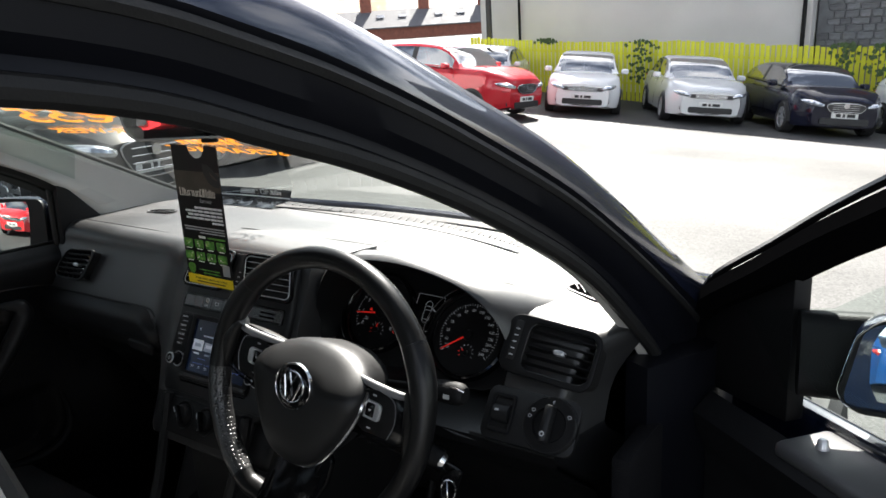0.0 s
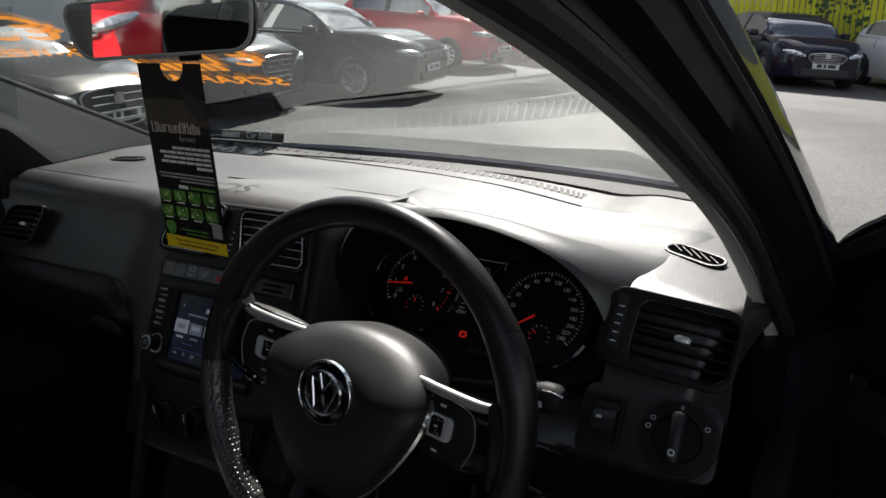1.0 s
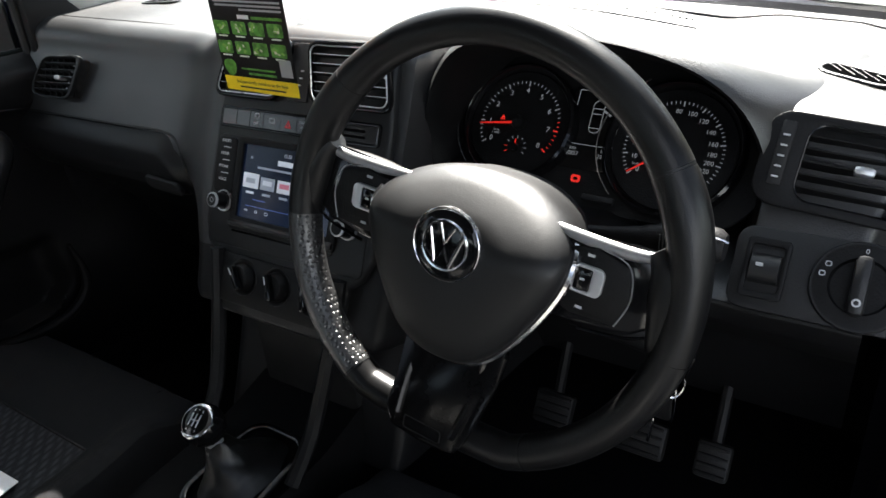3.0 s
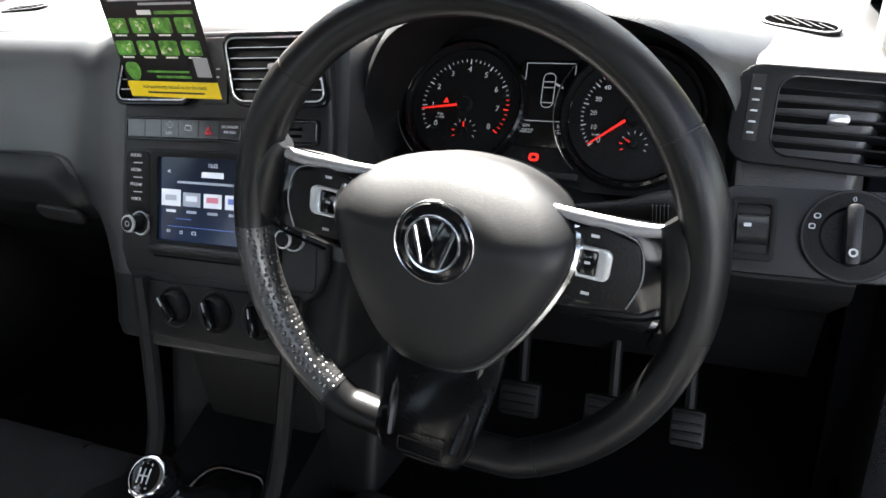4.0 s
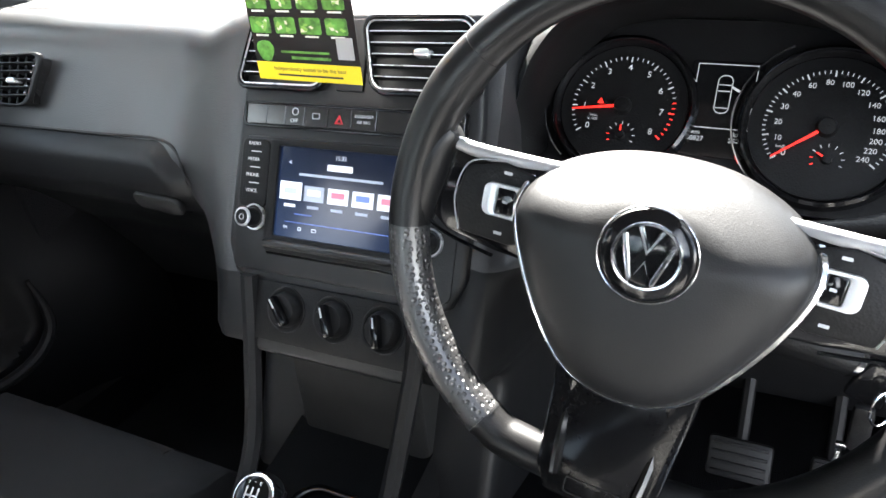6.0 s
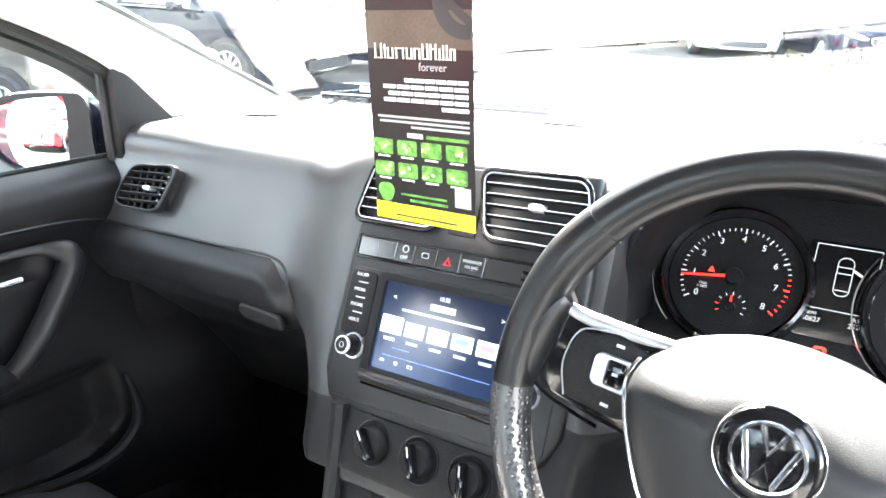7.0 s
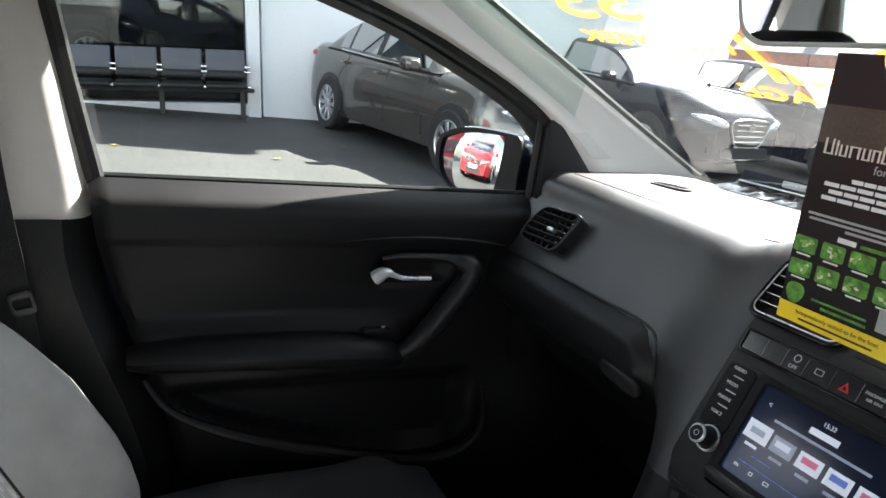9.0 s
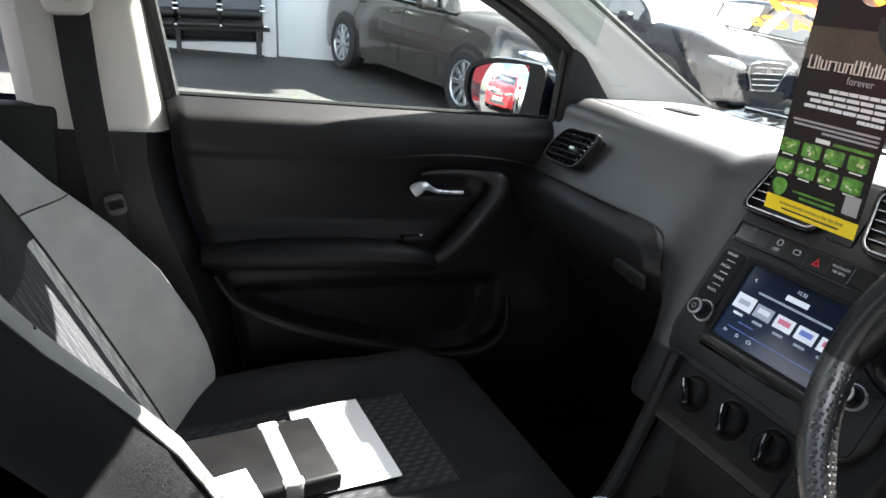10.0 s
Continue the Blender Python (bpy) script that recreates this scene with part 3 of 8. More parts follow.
for s in (-1, 1):
    side = [[(s * (0.775 - 0.02 * (1 - math.cos(a)) - 0.05 * smooth(-1.7, -2.06, y)), y, 0.62 + 0.33 * math.sin(a)) for a in (-1.25, -0.8, -0.3, 0.1, 0.5, 0.9, 1.35)] for y in (-0.62, -0.95, -1.3, -1.65, -1.85, -1.98, -2.06)]
    whole("rear_body_side", grid(side), M_BODY, "dark blue-black painted rear side of the car", "car body", kind="structure")
    whole("rear_pillar_outside", loft([[(s * (0.722 - dx * 0.09 + 0.012 * c), -1.37 - 0.10 * dx - 0.62 * f, 0.93 + 0.42 * dx) for f, c in ((0, 0), (1, 0), (1, 1), (0, 1))] for dx in (0, 0.5, 1)]), M_BODY, "dark blue-black painted rear pillar", "car body", kind="structure")
whole("tailgate_outside", grid([[(-0.745 + 1.49 * j / 10, -2.045 - 0.045 * math.sin(math.pi * j / 10) ** 0.5 - 0.02 * math.sin(math.pi * i / 5), 0.30 + 0.66 * i / 5) for j in range(11)] for i in range(6)]), M_BODY, "dark blue-black painted tailgate", "car body", kind="structure")
whole("sill_panel", rbox(0.05, 1.3, 0.16, 0.02, at=(0.70, -0.15, 0.33)), M_BODY, "painted sill under the driver's door opening", "car body", kind="structure")
wing = [[(0.62 + 0.22 * math.sin(a) * (1 - 0.15 * i / 6), 0.62 + 0.9 * i / 6, 0.60 + 0.25 * math.cos(a) - 0.14 * (i / 6) ** 2) for a in (0, 0.3, 0.6, 0.9, 1.2, 1.57)] for i in range(7)]
whole("front_wing", grid(wing), M_BODY, "dark blue-black front wing beside the bonnet", "car body", kind="structure")
whole("front_wing", grid([[(-x, y, z) for x, y, z in r] for r in wing]), M_BODY, "dark blue-black front wing beside the bonnet", "car body", kind="structure")
rows = [[(-0.66 + 1.32 * j / 12, 0.86 + 0.72 * i / 8, 0.885 - 0.03 * (abs(-1 + 2 * j / 12)) ** 2 - 0.20 * (i / 8) ** 1.6) for j in range(13)] for i in range(9)]
whole("bonnet", grid(rows), M_BODY, "dark blue-black bonnet beyond the windscreen", "car bonnet", kind="structure")
for s in (-1, 1):
    whole("footwell_side", rbox(0.03, 0.46, 0.52, 0.01, at=(s * 0.70, 0.46, 0.53)), M_CARPET, "dark side wall of the footwell", "car wall", kind="structure")
    whole("door_sill", rbox(0.07, 1.0, 0.12, 0.02, at=(s * 0.69, -0.15, 0.30)), M_DARK, "black sill trim along the floor", "car wall", kind="structure")


# ---- doors ----
def belt_glass(s, y0, y1):
    rows = []
    for i in range(7):
        v = i / 6
        rows.append([(s * (0.725 - 0.10 * v ** 1.3), y0 + (y1 - y0) * j / 8, 0.93 + 0.385 * v) for j in range(9)])
    return grid(rows)


def panel_depth(y, z):
    """How far the passenger door's lining stands out of its plane."""
    h = 0.024 * smooth(0.80, 0.915, z - 0.04 * max(0.0, y)) - 0.060 * smooth(0.925, 0.978, z) ** 1.3 + 0.005 * smooth(0.872, 0.880, z)
    h -= 0.022 * smooth(0.075, 0.045, abs(y - 0.03)) * smooth(0.032, 0.016, abs(z - 0.832))
    h += 0.020 * smooth(0.66, 0.69, z) * smooth(0.76, 0.72, z) * smooth(0.06, -0.02, y)
    pocket_top, pocket_low = 0.625, float(np.interp(y, (-0.40, -0.36, -0.28, -0.175, -0.063, 0.045, 0.12, 0.165), (0.66, 0.615, 0.575, 0.540, 0.510, 0.488, 0.492, 0.526)))
    h -= 0.035 * smooth(pocket_top + 0.02, pocket_top - 0.02, z) * smooth(pocket_low - 0.01, pocket_low + 0.01, z) * smooth(-0.38, -0.33, y) * smooth(0.175, 0.14, y)
    h += 0.05 * smooth(0.12, 0.34, y) * smooth(0.75, 0.55, z)
    return h


door = thing("passenger_door", "black moulded passenger door lining with grey window ledge", "car door")


def door_rear(z):
    """The rear edge of the lining, which leans forward towards the sill."""
    return float(np.interp(z, (0.3, 0.57, 0.63, 0.69, 0.78, 0.87, 0.95), (-0.30, -0.359, -0.38, -0.401, -0.437, -0.462, -0.473)))


rows = []
for i in range(97):
    z = 0.30 + 0.662 * i / 96
    ys_ = [lerp(door_rear(z), 0.42, j / 98) for j in range(99)]
    rows.append([(-0.76, ys_[0], z), (-0.715 + panel_depth(ys_[0], z), ys_[0], z)] + [(-0.70 + panel_depth(y, z) - 0.012 * smooth(0.02, 0.0, y - ys_[0]), y, z) for y in ys_[1:]])
part("lining", grid(rows), M_DOOR, door)
part("outer_skin", rbox(0.02, 1.1, 0.72, 0.008, at=(-0.80, -0.05, 0.585)), M_BODY, door)
part("glass_seal", tube([(-0.731, -0.48, 0.963), (-0.731, 0.30, 0.963)], 0.0045, 6), M_RUBBER, door)
crease = curve_points([(-0.700, -0.20, 0.867), (-0.697, -0.08, 0.884), (-0.694, 0.02, 0.890), (-0.692, 0.13, 0.885), (-0.690, 0.22, 0.870)], 24)
part("crease", tube([(-0.7005 + panel_depth(p.y, p.z), p.y, p.z) for p in crease], [0.0004 + 0.0022 * smooth(0, 14, i) for i in range(24)], 6), M_FACE, door, "fine moulded crease under the ledge")
arm = [(-0.675, -0.42, 0.700), (-0.662, -0.3, 0.708), (-0.655, -0.15, 0.707), (-0.655, -0.06, 0.700), (-0.672, 0.0, 0.68)]
part("armrest", tube(curve_points(arm, 20), [0.022 + 0.016 * math.sin(math.pi * i / 19) ** 0.5 for i in range(20)], 12, flat=0.75), M_DOOR, door, "padded black armrest")
grip = [(-0.680, -0.06, 0.680), (-0.660, 0.0, 0.690), (-0.652, 0.044, 0.728), (-0.648, 0.088, 0.790), (-0.648, 0.112, 0.829), (-0.652, 0.106, 0.850), (-0.664, 0.072, 0.858), (-0.678, 0.0, 0.857), (-0.686, -0.035, 0.850)]
part("pull_handle", tube(curve_points(grip, 30), [0.009 + 0.011 * smooth(0, 8, i) * smooth(22, 17, i) - 0.004 * smooth(18, 29, i) for i in range(30)], 12, up=(1, 0, 0)), M_FACE, door, "moulded black pull handle")
lever = curve_points([(-0.668, -0.052, 0.822), (-0.660, -0.035, 0.834), (-0.662, -0.005, 0.824), (-0.668, 0.048, 0.821)], 16)
part("door_lever", tube(lever, [0.012 - 0.008 * smooth(2, 9, i) for i in range(16)], 10, up=(1, 0, 0), flat=1.0), M_SILVER, door, "satin silver door lever")
lip = [(-0.672, -0.398, 0.665), (-0.660, -0.36, 0.617), (-0.653, -0.28, 0.577), (-0.651, -0.175, 0.541), (-0.650, -0.063, 0.511), (-0.650, 0.045, 0.488), (-0.648, 0.12, 0.492), (-0.645, 0.165, 0.526), (-0.645, 0.173, 0.57), (-0.650, 0.164, 0.622)]
part("pocket_lip", tube(curve_points(lip, 48), [0.004 + 0.006 * smooth(0, 12, i) * smooth(47, 38, i) for i in range(48)], 10, up=(1, 0, 0)), M_DOOR, door, "raised rim of the door pocket")
part("window_switch", rbox(0.02, 0.05, 0.008, 0.003, at=(-0.655, -0.045, 0.737)), M_DARK, door)
part("switch_mark", rbox(0.004, 0.006, 0.003, 0.001, at=(-0.652, -0.035, 0.743)), M_ICON, door, "white switch mark")
pn = part("window_pane", belt_glass(-1, -0.50, 0.30), M_SIDEGLASS, door, "clear side window")
pn.visible_shadow = False
tri = [(0.245, 0.952), (0.40, 0.975), (0.36, 1.005), (0.245, 1.125)]
bm = prism([(y, z) for y, z in tri], 0.02, 0.004)
part("mirror_triangle", bm, M_DARK, door, "black plastic corner piece", axes((-0.750, 0, 0), (0, 1, 0), (0.05, 0, 1)))
part("run_channel", tube([(-0.712, 0.245, 0.955), (-0.70, 0.242, 1.12)], 0.008, 8), M_RUBBER, door)


def door_mirror(parent, m, s, reach=0.075):
    """A door mirror: shell, rim, glass and foot."""
    out = rrect(0.198, 0.130, 0.030, 7)
    out = [(x + 0.012 * (y / 0.06), y * (1 - 0.10 * s * x / 0.1)) for x, y in out]
    sheet = [(x * 0.87, y * 0.84) for x, y in out]
    if s > 0:  # a tapering teardrop, deeper towards the door
        out = [(p.x, p.y) for p in curve_points([(-0.096, 0.030, 0), (-0.080, 0.047, 0), (-0.03, 0.064, 0), (0.06, 0.068, 0), (0.098, 0.060, 0), (0.102, 0.0, 0), (0.098, -0.056, 0), (0.045, -0.066, 0), (-0.03, -0.057, 0), (-0.078, -0.034, 0), (-0.097, -0.004, 0)], 44, True)]
        out = [(x * 1.22 - 0.012, y * 1.16) for x, y in out]
        sheet = [(p.x * 1.22 - 0.012, p.y * 1.16) for p in curve_points([(-0.069, 0.026, 0), (-0.060, 0.038, 0), (-0.02, 0.052, 0), (0.045, 0.058, 0), (0.062, 0.052, 0), (0.060, 0.0, 0), (0.050, -0.050, 0), (0.030, -0.057, 0), (-0.03, -0.047, 0), (-0.060, -0.028, 0), (-0.070, 0.0, 0)], 44, True)]
    sheet = [(x * (1.22 if x < 0 else 1.0), y * 1.07) for x, y in sheet]
    rings = []
    for f, d in ((1.0, 0.0), (1.04, 0.012), (1.02, 0.035), (0.92, 0.065), (0.7, 0.09), (0.3, 0.105)):
        rings.append([(x * f, y * f, -d) for x, y in out])
    part("mirror_shell", loft(rings), M_BODY, parent, "glossy dark mirror housing", m)
    part("mirror_rim", frame_ring(out, sheet, 0.007, 0.0), M_DARK, parent, "", m)
    rings = [[(x * 1.006 * f, y * 1.006 * f, 0.004 - (x * x + y * y) * f * f * 0.6) for x, y in sheet] for f in (1, 0.8, 0.6, 0.4, 0.2, 0.03)]
    part("mirror_glass", grid(rings, closed=True), M_MIRROR, parent, "slightly domed mirror glass", m)
    arm = [rrect(0.115 - (0.35 if s > 0 else 0.05) * a, 0.09 - 0.2 * a, 0.025, 5) for a in (0.0, 0.03, 0.06)]
    part("mirror_arm", loft([[(s * (0.070 + a), y, x * 0.6 - 0.045) for y, x in ring] for ring, a in zip(arm, (0.0, reach * 0.4, reach))]), M_DARK, parent, "black arm that carries the mirror", m)
    if s > 0:
        part("mirror_foot", loft([[(s * a, -0.045 + b * 0.5, -0.04 + c) for b, c in ((0, 0.02), (0.06, 0.02), (0.06, -0.03), (0, -0.03))] for a in (0.10, 0.14, 0.20)]), M_DARK, parent, "", m)


MIRROR_L = axes((-0.922, 0.246, 0.981), (0.955, 0.31, -0.02), (-0.02, 0.03, 1))
door_mirror(door, MIRROR_L, 1)

# the open driver's door
HINGE = Vector((0.78, 0.50, 0.0))
SWING = radians(50)
DOOR_R = Matrix.Translation(HINGE) @ Matrix.Rotation(SWING, 4, "Z")  # local -y runs along the door, +x outwards
dd = thing("driver_door", "open dark driver's door with black window frame", "car door", m=DOOR_R)
part("outer_skin", rbox(0.03, 1.05, 0.66, 0.012, at=(0.035, -0.50, 0.50)), M_BODY, dd)
rows = [[(-0.055 - 0.03 * smooth(0.80, 0.9, 0.3 + 0.62 * i / 20) + 0.04 * smooth(0.88, 0.93, 0.3 + 0.62 * i / 20), -0.02 - 1.04 * j / 20, 0.26 + 0.556 * i / 20) for j in range(21)] for i in range(21)]
part("lining", grid(rows), M_FACE, dd, "moulded black door lining")
part("window_ledge", rbox(0.092, 0.85, 0.024, 0.010, 3, at=(-0.026, -0.605, 0.806)), M_LEDGE, dd, "ledge under the glass, paled to look sunlit")
fr = curve_points([(0.0, 0.055, 0.84), (0.0, 0.05, 0.925), (-0.005, -0.10, 1.025), (-0.02, -0.26, 1.12), (-0.05, -0.5, 1.235), (-0.085, -0.75, 1.30), (-0.10, -1.02, 1.32)], 34)
part("window_frame", tube(fr, 0.030, 8, flat=1.5, up=(1, 0, 0)), M_FRAME, dd, "black window frame")
part("frame_edge", tube([p + Vector((-0.012, 0, 0.040)) for p in fr], 0.006, 6), M_GLOSS, dd, "shiny outer edge of the frame")
part("rear_frame", tube([(0.0, -1.05, 0.9), (-0.10, -1.03, 1.31)], 0.022, 8), M_FRAME, dd)
part("mirror_triangle", prism([(0.05, 0.80), (-0.145, 0.815), (-0.145, 1.035), (0.05, 0.925)], 0.03, 0.004, z0=-0.015), M_DARK, dd, "black corner piece", axes((-0.005, 0, 0), (0, 1, 0), (0, 0, 1)))
part("lock_pin", lathe([(0.0, 0.012), (0.004, 0.012), (0.0065, 0.009), (0.007, 0.004), (0.009, 0.0), (0.009, -0.004)], 16), M_SILVER, dd, "pale lock pin", Matrix.Translation((-0.03, -0.222, 0.819)))
pn = part("window_pane", grid([[(0.0 - 0.09 * v, -0.14 - 0.86 * j / 6, 0.83 + 0.45 * v * (0.35 + 0.65 * smooth(0, 4, j))) for j in range(7)] for v in (0, 0.5, 1)]), M_GLASS, dd)
pn.visible_shadow = False
door_mirror(dd, axes((0.070, -0.295, 0.935), (0.79, -0.60, 0), (0.115, 0.096, 1)), -1, 0.085)

# door pillars
for s in (-1, 1):
    bp = thing("door_pillar", "pale grey upper and black lower door pillar trim with seat belt", "car pillar")
    rows = []
    for i in range(14):
        z = 0.905 + 0.42 * i / 13
        x = s * (0.69 - 0.075 * (i / 13) ** 1.3)
        yf, yr = -0.483 - 0.075 * (i / 13), -0.66 - 0.05 * (i / 13)
        rows.append([Vector((x + s * 0.05, yf + 0.02, z)), Vector((x + s * 0.012, yf + 0.004, z)), Vector((x, yf - 0.012, z)), Vector((x - s * 0.006, (yf + yr) / 2, z)), Vector((x, yr + 0.01, z)), Vector((x + s * 0.012, yr - 0.004, z)), Vector((x + s * 0.05, yr - 0.02, z))])
    part("upper_trim", grid(rows), M_PILLAR, bp)
    rows = []
    for i in range(14):
        z = 0.28 + 0.626 * i / 13
        yf, yr = -0.485 + 0.12 * (1 - smooth(0.45, 0.9, z)), -0.67
        rows.append([Vector((s * 0.74, yf + 0.02, z)), Vector((s * 0.70, yf, z)), Vector((s * 0.683, yf - 0.02, z)), Vector((s * 0.68, (yf + yr) / 2, z)), Vector((s * 0.683, yr + 0.01, z)), Vector((s * 0.70, yr, z))])
    part("lower_trim", grid(rows), M_DARK, bp, "black plastic")
    part("seal", tube([(s * 0.73, -0.465, 0.955), (s * 0.70, -0.50, 1.1), (s * 0.65, -0.535, 1.27)], 0.014, 8), M_RUBBER, bp)
    part("guide_channel", prism(rrect(0.075, 0.25, 0.02), 0.004, 0.002), M_PILLAR, bp, "raised belt guide cover", axes((s * 0.668, -0.60, 1.105), (0, -s * 1.0, 0), (-s * 0.2, -0.05, 1)))
    bt = thing("seat_belt", "black seat belt hanging down the door pillar", "seat belt")
    cap = rrect(0.062, 0.044, 0.018, 6)
    part("belt_anchor", loft([[(x * f, y * f, d) for x, y in cap] for f, d in ((1, 0), (1.05, 0.012), (1.0, 0.03), (0.8, 0.042), (0.4, 0.047))]), M_PILLAR, bt, "pale moulded belt anchor", axes((s * 0.658, -0.605, 1.095), (0, -s * 1.0, 0.1), (0, 0.1, 1)))
    web = curve_points([(s * 0.635, -0.600, 1.08), (s * 0.645, -0.585, 0.95), (s * 0.655, -0.555, 0.75), (s * 0.665, -0.52, 0.42)], 16)
    rows = [[p + Vector((0, dy, 0)) for dy in (-0.023, -0.008, 0.008, 0.023)] + [p + Vector((s * 0.002, dy, 0)) for dy in (0.023, 0.008, -0.008, -0.023)] for p in web]
    part("webbing", loft(rows), M_BELT, bt, "black woven webbing")
    part("belt_tongue", frame_ring(rrect(0.030, 0.034, 0.008), rrect(0.022, 0.014, 0.003), 0.003, 0.001), M_STACK, bt, "steel tongue", axes(web[9] + Vector((-s * 0.006, 0.012, 0)), (0, -s * 1.0, 0.3), (0, 0.3, 1)))

# ---- dashboard ----
STACK = axes((0.0135, 0.1156, 0.83), (1, 0, 0), (0, 0.47, 1))  # the centre stack's plane: x across, y up it, z towards the seats


def face_y(x, z):
    """Where the front of the dashboard stands at a height."""
    left = float(np.interp(z, [0.50, 0.66, 0.74, 0.775, 0.81, 0.85, 0.92, 0.97], [0.42, 0.330, 0.248, 0.208, 0.191, 0.190, 0.222, 0.250]))
    right = float(np.interp(z, [0.50, 0.68, 0.755, 0.785, 0.80, 0.85, 0.92, 0.97], [0.42, 0.320, 0.222, 0.178, 0.165, 0.192, 0.246, 0.275]))
    mid = 0.093 + 0.47 * (z - 0.75) + 0.10 * smooth(0.70, 0.66, z)
    side = left if x < 0 else right
    k = smooth(0.30, 0.145, abs(x - 0.0135)) if x < 0.0135 else smooth(0.20, 0.15, abs(x - 0.0135))
    y = lerp(side, mid, k) + 0.16 * smooth(0.645, 0.735, x)
    well = smooth(0.168, 0.182, x) * smooth(0.535, 0.520, x) * smooth(0.80, 0.86, z)
    return lerp(y, 0.345, well)


def glass_y(x):
    return 0.80 - 0.15 * abs(x / 0.74) ** 2.2 - 0.012


def groove_y(x):
    """The long groove across the top, beyond which the dashboard drops towards the glass."""
    return float(np.interp(x, (-0.72, -0.42, -0.05, 0.2, 0.375, 0.5, 0.72), (0.62, 0.66, 0.65, 0.61, 0.555, 0.54, 0.48)))


def top_z(x, y):
    z = 0.993 + tilt(x) - 0.012 * smooth(0.1, 0.5, x) - 0.15 * max(0.0, x - 0.555)
    z -= 0.013 * smooth(0.006, 0.030, y - groove_y(x)) * smooth(0.46, 0.36, x)
    z += 0.033 * smooth(0.26, 0.12, abs(x - 0.0135)) * smooth(0.48, 0.28, y)
    return z - 0.012 * smooth(0.5, 0.8, y)


def dash_profile(x):
    roll = 0.032 + 0.010 * smooth(0.42, 0.55, x)
    zt = top_z(x, 0.30)
    yf = face_y(x, zt - roll)
    pts = []
    y0 = glass_y(x)
    y1 = yf + roll * 1.25
    for i in range(44):
        y = lerp(y0, y1, i / 43)
        pts.append((x, y, top_z(x, y)))
    for i in range(1, 8):
        a = math.pi / 2 * i / 8
        pts.append((x, y1 - (y1 - yf) * math.sin(a), zt - roll * (1 - math.cos(a))))
    for i in range(44):
        z = lerp(zt - roll, 0.50, i / 43)
        pts.append((x, face_y(x, z), z))
    return [(x if x < 0.60 else 0.60 + (x - 0.60) * lerp(0.42, 1.0, smooth(0.84, 0.985, z)), y, z) for x, y, z in pts]


xs = sorted({round(-0.715 + 1.43 * i / 150, 4) for i in range(151)} | {0.168, 0.172, 0.176, 0.182, 0.520, 0.526, 0.531, 0.535})
dash = thing("dashboard", "dark grey moulded dashboard lit by the sun", "dashboard")
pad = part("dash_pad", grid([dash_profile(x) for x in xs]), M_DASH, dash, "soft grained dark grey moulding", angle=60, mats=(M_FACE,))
# lower faces take the darker plastic; in the middle it stands in for shade
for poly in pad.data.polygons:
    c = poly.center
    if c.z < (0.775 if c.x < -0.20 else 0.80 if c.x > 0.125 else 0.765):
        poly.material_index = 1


def on_top(x, y, lift=0.0):
    return Vector((x, y, top_z(x, y) + lift))


def seam(pts, r=0.0016, name="seam", label="fine dark seam"):
    return part(name, tube(curve_points(pts, max(8, len(pts) * 6)), r, 5), M_RUBBER, dash, label)


seam([on_top(-0.42, 0.66), on_top(-0.05, 0.65), on_top(0.2, 0.61), on_top(0.375, 0.555)], 0.0020, label="long demister groove")
seam([on_top(-0.66, 0.30), on_top(-0.45, 0.305), on_top(-0.25, 0.315), on_top(-0.16, 0.33)], 0.0012)
seam([on_top(-0.25, 0.42), on_top(0.05, 0.40), on_top(0.18, 0.43)], 0.0012)
seam([on_top(0.20, 0.46), on_top(0.40, 0.445), on_top(0.50, 0.40), on_top(0.535, 0.33)], 0.0012)

# demister grille in the hollow beyond the groove
groove = [p + Vector((0, 0.050, 0)) for p in curve_points([on_top(-0.42, 0.66), on_top(-0.05, 0.65), on_top(0.2, 0.61), on_top(0.36, 0.56)], 36)]
slot = part("demister_grille", grid([[p + Vector((0, dy, 0.0015)) for dy in (-0.018, 0.0, 0.018)] for p in groove]), M_RUBBER, dash, "black demister slot below the glass")
for p in groove[1:-1]:
    part("grille_bar", rbox(0.0028, 0.034, 0.002, 0), M_DASH, slot, "", Matrix.Translation(p + Vector((0, 0, 0.002))) @ Matrix.Rotation(radians(22), 4, "Z"))


def corner_slot(s):
    """The small demister outlet in a corner of the dashboard top."""
    c = on_top(s * 0.580, 0.410 if s > 0 else 0.45, 0.0010)
    m = axes(c, (0.95, -0.25 * s, -0.14 if s > 0 else 0.0), (0.30 * s, 0.93, 0.0))
    p = part("corner_outlet", frame_ring(rrect(0.078, 0.040, 0.018, 6), rrect(0.070, 0.031, 0.014, 6), 0.0026, 0.0008), M_DASH, dash, "oval demister outlet with slanting slats", m)
    # near-black plate stands in for the dark depth of the opening
    part("outlet_floor", prism(rrect(0.071, 0.032, 0.014, 6), 0.0014), M_FRAME, p)
    for i in range(5):
        part("slat", rbox(0.0013, 0.030 if 0 < i < 4 else 0.022, 0.0008, 0), M_DASH, p, "", Matrix.Translation((-0.024 + 0.012 * i, 0, 0.0030)) @ Matrix.Rotation(radians(52), 4, "Z"))


corner_slot(1)
corner_slot(-1)


